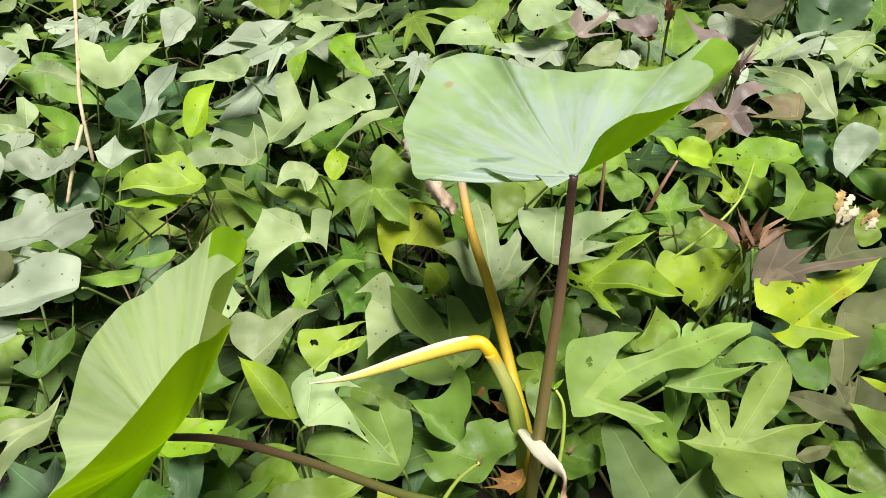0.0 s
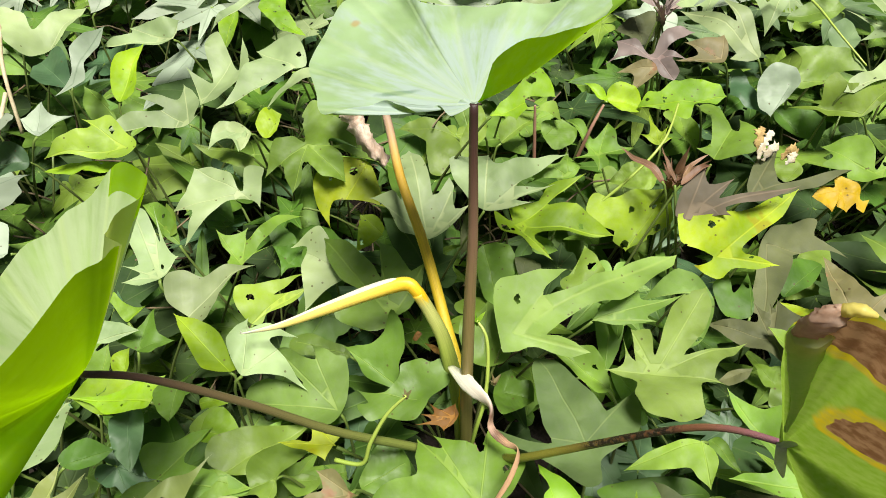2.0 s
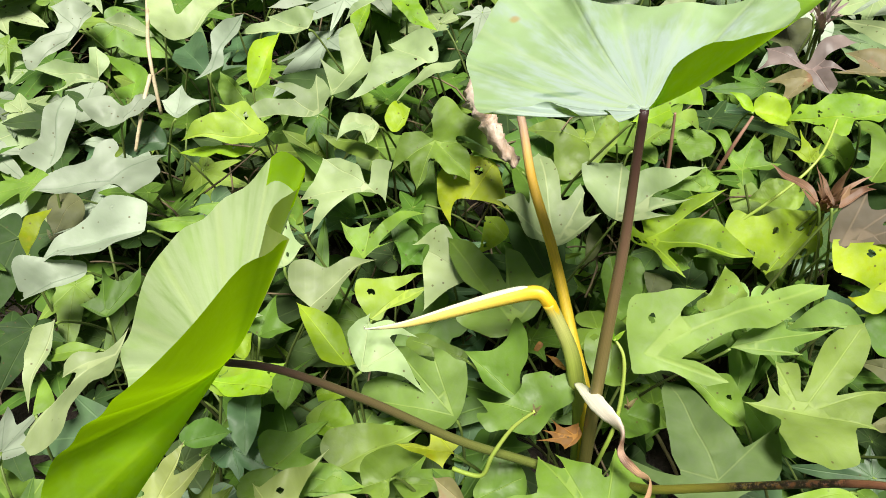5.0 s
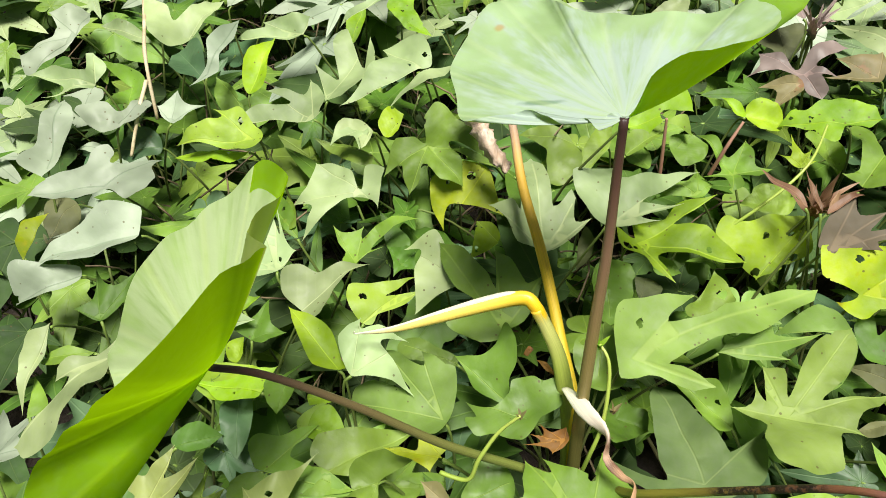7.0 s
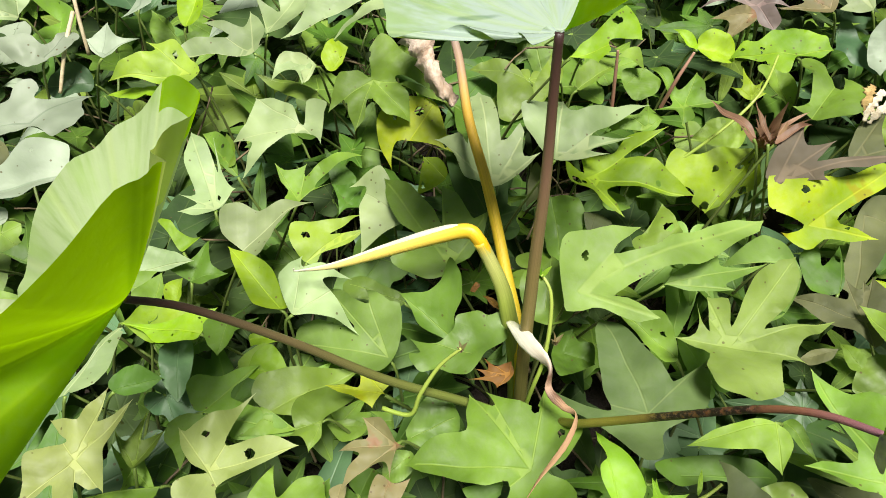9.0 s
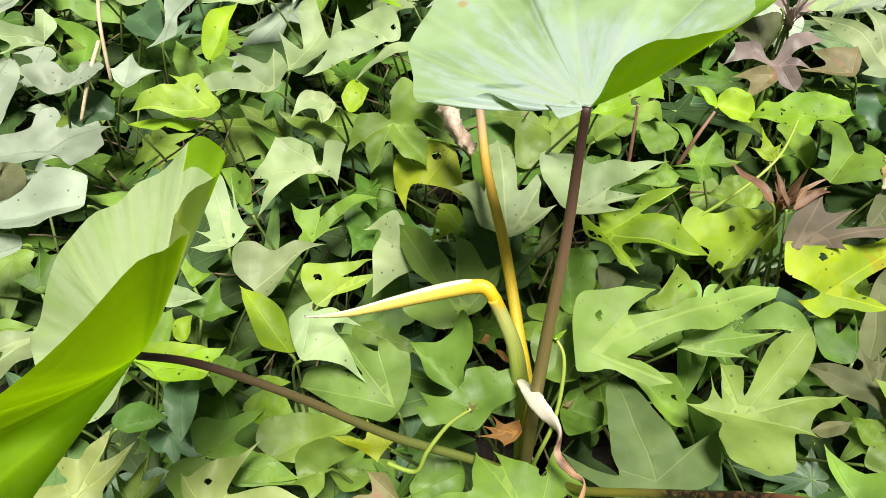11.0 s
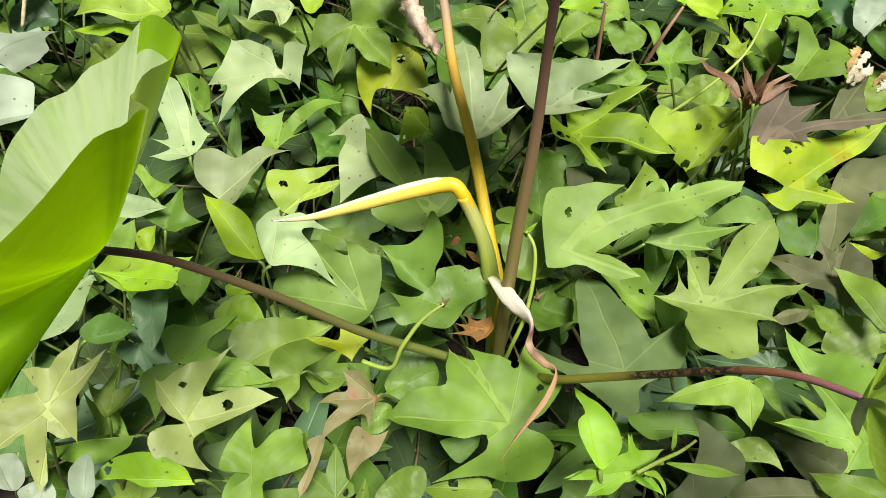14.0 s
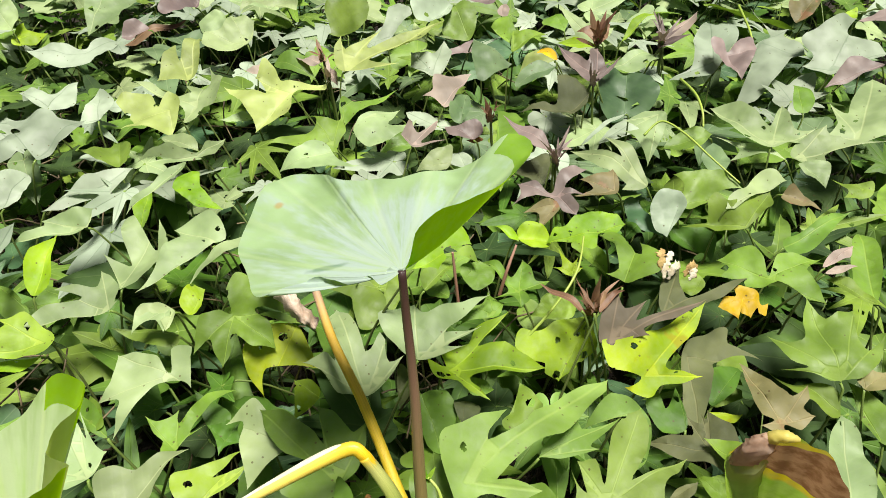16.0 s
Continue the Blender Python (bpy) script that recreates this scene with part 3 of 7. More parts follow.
# ---- the ground: one sheet of dark soil to the horizon, uneven under the bed ----
def ground_sheet():
    xs = np.concatenate([[-400, -60, -8], np.linspace(-2, 2.6, 70), [8, 60, 400]])
    ys = np.concatenate([[-400, -60, -8], np.linspace(-1, 3.2, 64), [9, 60, 400]])
    verts = [(x, y, 0.035 * noise.fractal((x * 3, y * 3, 0), 1.0, 2.0, 4) if -2 <= x <= 2.6 and -1 <= y <= 3.2 else 0.0) for y in ys for x in xs]
    nx = len(xs)
    faces = [(j * nx + i, j * nx + i + 1, (j + 1) * nx + i + 1, (j + 1) * nx + i) for j in range(len(ys) - 1) for i in range(nx - 1)]
    ob = new("ground", mesh_of("ground", verts, faces, [SOIL]))
    return tagged(ob, "dark brown bare garden soil under the vines", "soil", kind="structure")


ground_sheet()


# ---- the taro plant ----
def taro_blade(name, joint, rim, mat, parent, label, sag=0.0, ripple=0.0, flare=1.0, count=120, rings=16, under=()):
    """A shield-shaped blade: its rim is a smooth closed curve through a few offsets from the stalk's end."""
    edge = spline(rim, count, closed=True)
    plane = np.linalg.lstsq(edge[:, :2], edge[:, 2], rcond=None)[0]
    verts, uvs = [tuple(joint)], [(0, 0)]
    for g in range(1, rings + 1):
        q = g / rings
        for k in range(count):
            e = Vector(edge[k])
            far = e.length
            away = min(min(abs(k - c), count - abs(k - c)) for c in range(0, count, 8)) / count * 6.28
            flat = plane[0] * e.x + plane[1] * e.y
            p = Vector(joint) + Vector((e.x * q, e.y * q, flat * q + (e.z - flat) * q**flare))
            p.z += -sag * math.sin(math.pi * q) * min(1.0, far / 0.08) + ripple * q * q * math.sin(k * 0.9 + 1.3 * math.sin(k * 0.31)) * min(1.0, far / 0.06)
            p.z += 0.0008 * (away / 0.26) * q * (1 - 0.4 * q) * min(1.0, far / 0.05)
            verts.append(p)
            uvs.append((away * q * 0.35, q))
    faces = [(0, 1 + k, 1 + (k + 1) % count) for k in range(count)]
    for g in range(rings - 1):
        lo, hi = 1 + g * count, 1 + (g + 1) * count
        faces += [(lo + k, hi + k, hi + (k + 1) % count, lo + (k + 1) % count) for k in range(count)]
    me = mesh_of(name, verts, faces, [mat] + [u[2] for u in under], uvs)
    if under:
        which = [0] * len(faces)
        for slot, (lo, hi, _, ring) in enumerate(under):
            for f in range(len(faces)):
                if f // count >= ring and lo <= (f % count) / count * len(rim) < hi:
                    which[f] = slot + 1
        me.polygons.foreach_set("material_index", which)
    return hang(name, me, parent, Matrix(), label)


taro = new("taro_plant")
taro.location = (0.078, 0.2, 0.0)
tagged(taro, "young taro plant with three shield leaves rising from the vines", "taro")
DARK_STALK = stalk_material("taro_stalk", [(0.0, rgb(0.20, 0.20, 0.05)), (0.4, rgb(0.27, 0.20, 0.075)), (0.65, rgb(0.24, 0.14, 0.085)), (0.85, rgb(0.11, 0.055, 0.04)), (1.0, rgb(0.045, 0.022, 0.02))])
SIDE_STALK = stalk_material("taro_side_stalk", [(0.0, rgb(0.20, 0.24, 0.05)), (0.5, rgb(0.17, 0.20, 0.045)), (0.7, rgb(0.14, 0.11, 0.045)), (0.86, rgb(0.08, 0.045, 0.032)), (1.0, rgb(0.05, 0.024, 0.022))])
SICK_STALK = stalk_material("taro_sick_stalk", [(0.0, rgb(0.18, 0.20, 0.03)), (0.48, rgb(0.22, 0.21, 0.03)), (0.6, rgb(0.18, 0.13, 0.03)), (0.68, rgb(0.12, 0.05, 0.02)), (0.82, rgb(0.26, 0.11, 0.06)), (0.9, rgb(0.28, 0.12, 0.11)), (1.0, rgb(0.28, 0.13, 0.17))], speckle=(0.56, 0.77))
GOLD_STALK = stalk_material("taro_yellow_stalk", [(0.0, rgb(0.5, 0.4, 0.02)), (0.5, rgb(0.78, 0.52, 0.03)), (0.68, rgb(0.72, 0.44, 0.06)), (0.78, rgb(0.46, 0.3, 0.17)), (0.88, rgb(0.34, 0.25, 0.21)), (1.0, rgb(0.4, 0.3, 0.26))], 0.5)
SPIKE = stalk_material("taro_spike", [(0.0, rgb(0.85, 0.82, 0.6)), (0.2, rgb(0.94, 0.74, 0.2)), (0.65, rgb(0.94, 0.62, 0.04)), (0.9, rgb(0.88, 0.5, 0.01)), (1.0, rgb(0.5, 0.5, 0.07))], 0.38)
SPIKE_STALK = stalk_material("taro_spike_stalk", [(0.0, rgb(0.3, 0.36, 0.07)), (0.5, rgb(0.30, 0.37, 0.06)), (0.85, rgb(0.5, 0.5, 0.16)), (1.0, rgb(0.75, 0.52, 0.04))])
SHEATH = stalk_material("taro_dry_sheath", [(0.0, rgb(0.75, 0.74, 0.5)), (0.08, rgb(0.85, 0.82, 0.68)), (0.22, rgb(0.78, 0.66, 0.54)), (0.3, rgb(0.2, 0.1, 0.06)), (0.36, rgb(0.55, 0.36, 0.25)), (0.43, rgb(0.14, 0.07, 0.04)), (0.52, rgb(0.46, 0.28, 0.16)), (1.0, rgb(0.4, 0.23, 0.11))], 0.6)

TOP = (0.0744, 0.286, 0.5735)
top_stalk = stalk("petiole", [(0.08, 0.19, 0.0), (0.074, 0.205, 0.22), (0.072, 0.22, 0.324), (0.073, 0.239, 0.396), (0.074, 0.25, 0.438), (0.075, 0.26, 0.476), (0.075, 0.269, 0.509), (0.0745, 0.278, 0.543), TOP], (0.006, 0.0054, 0.0049, 0.0044, 0.0038, 0.0033, 0.0029, 0.0026), DARK_STALK, taro, "upright dark brown stalk", count=30)
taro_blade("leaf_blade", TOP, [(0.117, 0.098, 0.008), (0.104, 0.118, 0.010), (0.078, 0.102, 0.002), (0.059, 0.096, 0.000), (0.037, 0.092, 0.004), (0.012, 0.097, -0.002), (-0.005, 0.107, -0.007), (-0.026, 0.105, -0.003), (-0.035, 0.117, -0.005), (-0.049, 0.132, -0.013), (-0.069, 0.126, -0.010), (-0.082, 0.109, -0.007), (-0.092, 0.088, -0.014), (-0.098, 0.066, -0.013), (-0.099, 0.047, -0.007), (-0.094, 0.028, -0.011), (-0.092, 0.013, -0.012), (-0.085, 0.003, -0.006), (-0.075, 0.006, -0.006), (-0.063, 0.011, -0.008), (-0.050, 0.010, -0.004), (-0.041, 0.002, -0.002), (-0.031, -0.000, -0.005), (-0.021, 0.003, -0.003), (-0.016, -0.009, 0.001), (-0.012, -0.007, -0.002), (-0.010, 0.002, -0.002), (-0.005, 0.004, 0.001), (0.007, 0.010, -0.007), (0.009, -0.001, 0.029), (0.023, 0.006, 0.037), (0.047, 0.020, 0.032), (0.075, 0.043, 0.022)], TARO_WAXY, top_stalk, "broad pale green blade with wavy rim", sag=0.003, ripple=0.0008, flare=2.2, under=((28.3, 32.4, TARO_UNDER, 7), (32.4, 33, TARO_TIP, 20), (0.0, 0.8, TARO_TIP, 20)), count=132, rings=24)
LEFT = (-0.142, 0.155, 0.515)
left_stalk = stalk("petiole", [(0.078, 0.2, 0.0), (0.075, 0.2, 0.2), (0.055, 0.192, 0.268), (0.027, 0.188, 0.304), (-0.026, 0.177, 0.369), (-0.078, 0.171, 0.439), (-0.119, 0.164, 0.490), LEFT], (0.005, 0.0045, 0.004, 0.0036, 0.0032, 0.0027, 0.0023, 0.002), SIDE_STALK, taro, "leaning olive and brown stalk", count=36)
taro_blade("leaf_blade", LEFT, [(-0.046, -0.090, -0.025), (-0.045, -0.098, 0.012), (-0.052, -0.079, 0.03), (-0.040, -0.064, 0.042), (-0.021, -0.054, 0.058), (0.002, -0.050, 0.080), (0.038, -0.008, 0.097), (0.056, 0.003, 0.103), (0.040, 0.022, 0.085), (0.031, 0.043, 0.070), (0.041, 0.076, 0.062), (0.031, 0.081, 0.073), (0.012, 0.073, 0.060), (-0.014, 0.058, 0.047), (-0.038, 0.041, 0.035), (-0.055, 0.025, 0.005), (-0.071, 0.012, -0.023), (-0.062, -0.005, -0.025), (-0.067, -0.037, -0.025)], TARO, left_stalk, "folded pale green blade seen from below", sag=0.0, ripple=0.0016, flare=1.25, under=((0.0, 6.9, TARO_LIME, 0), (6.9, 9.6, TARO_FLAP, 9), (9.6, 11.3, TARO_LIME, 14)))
RIGHT = (0.217, 0.098, 0.508)
right_stalk = stalk("petiole", [(0.08, 0.198, 0.0), (0.082, 0.196, 0.2), (0.092, 0.175, 0.3), (0.106, 0.158, 0.346), (0.130, 0.148, 0.383), (0.151, 0.140, 0.414), (0.183, 0.127, 0.462), (0.201, 0.115, 0.488), RIGHT], (0.0046, 0.004, 0.0035, 0.0031, 0.0028, 0.0025, 0.0022, 0.002, 0.0018), SICK_STALK, taro, "scarred olive stalk turning purple", count=48, sides=12)
taro_blade("leaf_blade", RIGHT, [(-0.050, -0.005, 0.127), (-0.052, -0.012, 0.149), (-0.047, -0.017, 0.158), (-0.037, -0.025, 0.160), (-0.030, -0.033, 0.152), (-0.015, -0.037, 0.122), (0.013, -0.041, 0.065), (0.060, -0.050, -0.010), (0.060, -0.050, -0.060), (0.040, -0.020, -0.070), (0.018, -0.005, -0.035), (0.002, 0.000, -0.010), (-0.017, 0.002, 0.044), (-0.037, -0.000, 0.092)], TARO_DYING, right_stalk, "yellowing blade with brown dead patches", ripple=0.001)
gold = stalk("petiole", [(0.078, 0.205, 0.1), (0.072, 0.23, 0.29), (0.059, 0.295, 0.322), (0.044, 0.367, 0.339), (0.026, 0.434, 0.354), (0.015, 0.5, 0.37), (0.0, 0.545, 0.385)], (0.006, 0.0055, 0.005, 0.0048, 0.0045, 0.004, 0.003), GOLD_STALK, taro, "collapsed yellow dying stalk", count=30)
stalk("withered_blade", [(-0.002, 0.55, 0.388), (-0.016, 0.548, 0.38), (-0.025, 0.532, 0.375), (-0.018, 0.512, 0.36), (-0.006, 0.492, 0.345), (0.012, 0.482, 0.326)], (0.002, 0.009, 0.014, 0.016, 0.013, 0.015, 0.008), HUSK, gold, "shrivelled pale brown dead blade", count=40, sides=16, flat=0.5, wobble=0.4, seed=3, twist=0.5)
spike_stalk = stalk("spike_stalk", [(0.078, 0.205, 0.08), (0.07, 0.232, 0.27), (0.061, 0.251, 0.324), (0.055, 0.266, 0.344), (0.045, 0.28, 0.361), (0.037, 0.287, 0.376)], (0.0076, 0.0076, 0.0068, 0.006, 0.0055, 0.0055), SPIKE_STALK, taro, "green sheath holding the spike", count=26, sides=12)
stalk("spike", [(-0.108, 0.277, 0.344), (-0.075, 0.278, 0.352), (-0.038, 0.284, 0.363), (0.003, 0.291, 0.375), (0.027, 0.293, 0.381), (0.036, 0.288, 0.377), (0.042, 0.283, 0.366)], (0.0005, 0.0028, 0.0050, 0.0064, 0.0066, 0.0060, 0.0056), SPIKE, spike_stalk, "bent yellow rolled leaf spike", count=40, sides=14, flat=0.8)
# White strip added to stand in for the highlight on the spike's top.
stalk("spike_ridge", [(-0.1085, 0.2765, 0.349), (-0.106, 0.2765, 0.3455), (-0.075, 0.279, 0.3538), (-0.038, 0.2858, 0.3662), (-0.005, 0.2918, 0.3768), (0.018, 0.2945, 0.3832), (0.031, 0.292, 0.3822)], (0.0004, 0.0008, 0.0016, 0.0028, 0.0037, 0.0032, 0.0008), plain_material("taro_white_highlight", rgb(0.86, 0.82, 0.66), rgb(0.95, 0.92, 0.8), 60.0, 0.45, glow=0.3), spike_stalk, "white highlight strip added along the top of the spike", count=40, sides=12, flat=0.8)
stalk("dry_sheath", [(0.061, 0.241, 0.335), (0.073, 0.211, 0.36), (0.086, 0.192, 0.365), (0.086, 0.179, 0.355), (0.095, 0.167, 0.355), (0.103, 0.158, 0.36), (0.094, 0.137, 0.365), (0.075, 0.112, 0.37), (0.065, 0.097, 0.365)], (0.003, 0.0064, 0.0060, 0.0036, 0.0032, 0.0024, 0.0020, 0.0020, 0.0014, 0.0005), SHEATH, taro, "curled whitish brown dry sheath", count=90, sides=14, flat=0.34, wobble=0.09, seed=5, twist=1.3)
CRISP = plain_material("dead_edge", rgb(0.6, 0.4, 0.28), rgb(0.82, 0.62, 0.48), 70.0, 0.7, 0.001, glow=0.6)
rolled = plain_material("taro_rolled_edge", rgb(0.6, 0.72, 0.28), rgb(0.76, 0.8, 0.42), 40.0, 0.5, glow=0.72)
GILT = plain_material("taro_yellow_edge", rgb(0.7, 0.6, 0.08), rgb(0.8, 0.7, 0.2), 50.0, 0.5, glow=0.4)
right_blade = [o for o in right_stalk.children][0]
stalk("rolled_edge", [(0.2091, 0.0962, 0.5290), (0.1962, 0.0922, 0.5706), (0.1831, 0.0898, 0.6044), (0.1716, 0.0873, 0.6350), (0.1690, 0.0858, 0.6436)], (0.001, 0.0025, 0.005, 0.0075, 0.0068), rolled, right_blade, "pale rolled-up edge", count=24, sides=12, flat=0.7, wobble=0.1, seed=8)
stalk("yellow_edge", [(0.1671, 0.0818, 0.6634), (0.1695, 0.0793, 0.6692), (0.1745, 0.0760, 0.6701)], (0.002, 0.0034, 0.003, 0.0008), GILT, right_blade, "yellow rolled-up edge", count=24, sides=12, flat=0.7, wobble=0.1, seed=4)
stalk("dry_edge", [(0.1681, 0.0882, 0.6399), (0.1656, 0.0835, 0.6520), (0.1646, 0.0810, 0.6618), (0.1662, 0.0810, 0.6684)], (0.0025, 0.0066, 0.0066, 0.0025), CRISP, right_blade, "crisp pinkish brown dead edge", count=26, sides=14, flat=0.5, wobble=0.25, seed=9)

CREAM = plain_material("taro_cream_vein", rgb(0.72, 0.74, 0.55), rgb(0.88, 0.88, 0.76), 60.0, 0.5, glow=0.6)
for pts in (((0.216, 0.0975, 0.506), (0.219, 0.094, 0.520), (0.2235, 0.090, 0.529)), ((0.2155, 0.0975, 0.509), (0.2185, 0.093, 0.496), (0.222, 0.088, 0.486))):
    stalk("vein", pts, (0.0028, 0.0034, 0.0006), CREAM, right_blade, "cream-coloured vein at the stalk", count=12, sides=8, flat=0.6)


# ---- leaves of the vines ----
leaf(-0.204, 0.366, 0.303, 114, 17, 4, 0.094, "pale", ((-0, 1.00, 1), (8, 0.79), (18, 0.43), (13, 0.90, 1), (25, 0.41), (58, 0.29, 1), (70, 0.09), (-164, 0.01), (-96, 0.19), (-71, 0.37, 1), (-51, 0.19), (-44, 0.42, 1), (-29, 0.28), (-13, 0.63)))
leaf(-0.196, 0.415, 0.291, 131, 7, -5, 0.077, "mid", ((0, 1.00, 1), (12, 0.75), (25, 0.36), (43, 0.00), (-21, 0.22)))
leaf(-0.134, 0.460, 0.311, -140, -11, -13, 0.078, "pale", ((33, 0.98, 1), (48, 0.76), (74, 0.80, 1), (85, 0.61), (102, 0.31), (88, 0.10), (118, 0.04), (137, 0.31), (150, 0.36), (176, 0.41), (-174, 0.31), (-93, 0.34, 1), (-97, 0.16), (14, 0.21), (5, 0.54), (-0, 1.00, 1), (10, 0.80), (25, 0.68)))
leaf(-0.146, 0.562, 0.261, 165, 5, -9, 0.073, "sage", ((-0, 1.00, 1), (7, 0.54), (160, 0.02), (-112, 0.24), (-53, 0.36), (-20, 0.56)))
leaf(-0.147, 0.561, 0.304, -144, 2, -13, 0.043, "pale", ((-0, 1.00, 1), (-2, 0.53), (-23, 0.42), (-49, 0.63, 1), (-95, 0.19), (96, 0.17), (45, 0.61)))
leaf(-0.075, 0.539, 0.300, -3, -6, 17, 0.064, "mid", ((-163, 0.25), (177, 0.54), (136, 0.91, 1), (135, 0.57), (115, 0.73), (102, 0.89, 1), (95, 0.67), (93, 0.37), (63, 0.68), (41, 0.92, 1), (20, 0.64), (-13, 0.36), (-6, 0.74), (-0, 1.00, 1), (-25, 0.82), (-50, 0.64), (-84, 0.68), (-106, 0.41), (-142, 0.05)))
leaf(0.019, 0.511, 0.285, 154, 3, -12, 0.081, "sage", ((0, 1.00, 1), (8, 0.69), (11, 0.26), (-149, 0.03, 1), (-2, 0.38)))
leaf(-0.007, 0.533, 0.280, -124, -14, -11, 0.088, "gold", ((39, 0.78), (21, 0.88), (-0, 1.00, 1), (11, 0.70), (-48, 0.69, 1), (-46, 0.34), (-6, 0.07), (62, 0.36), (46, 0.70)))
leaf(-0.084, 0.570, 0.235, -106, -13, -7, 0.100, "dark", ((0, 1.00, 1), (23, 0.23), (161, 0.01), (-26, 0.37), (-26, 0.81, 1)))
leaf(-0.135, 0.392, 0.283, 43, 7, 15, 0.081, "mid", ((-81, 0.59, 1), (-74, 0.44), (-59, 0.41), (-40, 0.50, 1), (-38, 0.33), (-22, 0.55), (-14, 0.76), (-0, 1.00, 1), (-8, 0.67), (-2, 0.25), (11, 0.50, 1), (6, 0.24), (-13, 0.12), (86, 0.02), (-144, 0.15), (-89, 0.21), (-90, 0.34)))
leaf(-0.175, 0.331, 0.289, 45, 3, 5, 0.079, "pale", ((-84, 0.47), (-71, 0.58), (-56, 0.59), (-30, 0.51), (-14, 0.72), (-0, 1.00, 1), (4, 0.61), (17, 0.38), (67, 0.26), (100, 0.17), (126, 0.01), (-103, 0.27)))
leaf(-0.118, 0.325, 0.281, 47, 6, 13, 0.073, "chartreuse", ((-69, 0.54), (-58, 0.55), (-25, 0.61), (-10, 0.78), (0, 1.00, 1), (-4, 0.84), (-6, 0.63), (-11, 0.47), (1, 0.65), (9, 0.88, 1), (15, 0.62), (16, 0.39), (13, 0.21), (53, 0.12), (-138, 0.02), (-90, 0.24), (-79, 0.42)))
leaf(-0.029, 0.375, 0.284, 150, 7, -8, 0.070, "pale", ((-0, 1.00, 1), (6, 0.74), (-15, 0.69), (-46, 0.65), (-68, 0.78, 1), (-66, 0.41), (-124, 0.02), (32, 0.52), (29, 0.81), (15, 0.89)))
leaf(0.012, 0.309, 0.305, 125, 9, -9, 0.116, "sage", ((0, 1.00, 1), (9, 0.76), (19, 0.48), (23, 0.35), (27, 0.58), (27, 0.71, 1), (38, 0.60), (55, 0.42), (61, 0.40), (69, 0.53, 1), (79, 0.36), (97, 0.17), (158, 0.02), (-148, 0.07), (-88, 0.20), (-62, 0.34), (-47, 0.45), (-18, 0.34), (-7, 0.31), (-12, 0.56), (-6, 0.81)))
leaf(0.005, 0.418, 0.288, -144, -6, -16, 0.034, "lime", ((81, 0.94, 1), (104, 0.62), (144, 0.09), (0, 1.00, 1)))
leaf(0.050, 0.400, 0.300, 97, 10, 2, 0.116, "pale", ((-0, 1.00, 1), (-5, 0.93), (-10, 0.78), (-18, 0.52), (-24, 0.42), (-25, 0.56), (-43, 0.64, 1), (-45, 0.42), (-74, 0.24), (-79, 0.10), (92, 0.01), (69, 0.14), (61, 0.35), (56, 0.53, 1), (47, 0.39), (33, 0.58, 1), (27, 0.63), (21, 0.47), (15, 0.44), (12, 0.55), (5, 0.85)))
leaf(0.108, 0.429, 0.306, 36, 9, 3, 0.121, "pale", ((-81, 0.54), (-65, 0.53), (-45, 0.66, 1), (-36, 0.46), (-24, 0.50), (-12, 0.72), (-0, 1.00, 1), (-1, 0.75), (-1, 0.53), (2, 0.35), (16, 0.49), (19, 0.65, 1), (22, 0.47), (23, 0.28), (34, 0.42, 1), (37, 0.19), (87, 0.01), (-112, 0.10), (-98, 0.22), (-93, 0.34)))
leaf(0.091, 0.589, 0.255, 167, 3, -13, 0.070, "sage", ((-0, 1.00, 1), (16, 0.71), (32, 0.30), (-64, 0.04), (-115, 0.34), (-102, 0.63), (-81, 0.86), (-72, 0.88), (-52, 0.65), (-25, 0.53)))
leaf(0.123, 0.579, 0.260, -131, -10, -2, 0.038, "mid", ((140, 0.99), (163, 0.42), (-129, 0.08), (-6, 0.58), (-0, 1.00), (36, 0.75), (87, 0.51)))
leaf(0.144, 0.569, 0.260, 38, 13, 4, 0.067, "mid", ((0, 1.00, 1), (11, 0.56), (76, 0.06), (-55, 0.24), (-27, 0.58)))
leaf(0.206, 0.489, 0.284, -180, -3, -8, 0.045, "mid", ((44, 0.65, 1), (67, 0.41), (97, 0.81, 1), (109, 0.48), (143, 0.50, 1), (-148, 0.14), (0, 0.25), (-0, 1.00, 1)))
leaf(0.140, 0.423, 0.286, -11, 1, 8, 0.102, "lime", ((-174, 0.22), (-164, 0.14), (-128, 0.05), (-113, 0.22), (-54, 0.37), (-55, 0.50), (-42, 0.90, 1), (-41, 0.63), (-42, 0.41), (-28, 0.56), (-10, 0.78), (0, 1.00, 1), (3, 0.74), (9, 0.44), (30, 0.23), (38, 0.38), (42, 0.53, 1), (57, 0.31), (62, 0.16), (105, 0.19), (125, 0.23)))
leaf(0.240, 0.503, 0.301, 118, 13, -9, 0.063, "mid", ((-0, 1.00, 1), (10, 0.69), (21, 0.33), (49, 0.72, 1), (68, 0.50), (95, 0.39), (107, 0.64, 1), (131, 0.36), (145, 0.10), (-173, 0.29), (-141, 0.36, 1), (-99, 0.22), (-62, 0.49, 1), (-43, 0.19), (-9, 0.44)))
leaf(0.109, 0.419, 0.257, -82, -10, 2, 0.061, "sage", ((119, 0.05), (-72, 0.37), (-47, 0.60), (-21, 0.84), (0, 1.00), (13, 0.86), (33, 0.42)))
leaf(0.309, 0.517, 0.300, 95, 15, -6, 0.041, "lime", ((-45, 0.63, 1), (-34, 0.35), (-0, 1.00, 1), (15, 0.31), (39, 0.65, 1), (54, 0.28), (77, 0.40, 1), (129, 0.08), (-86, 0.20)))
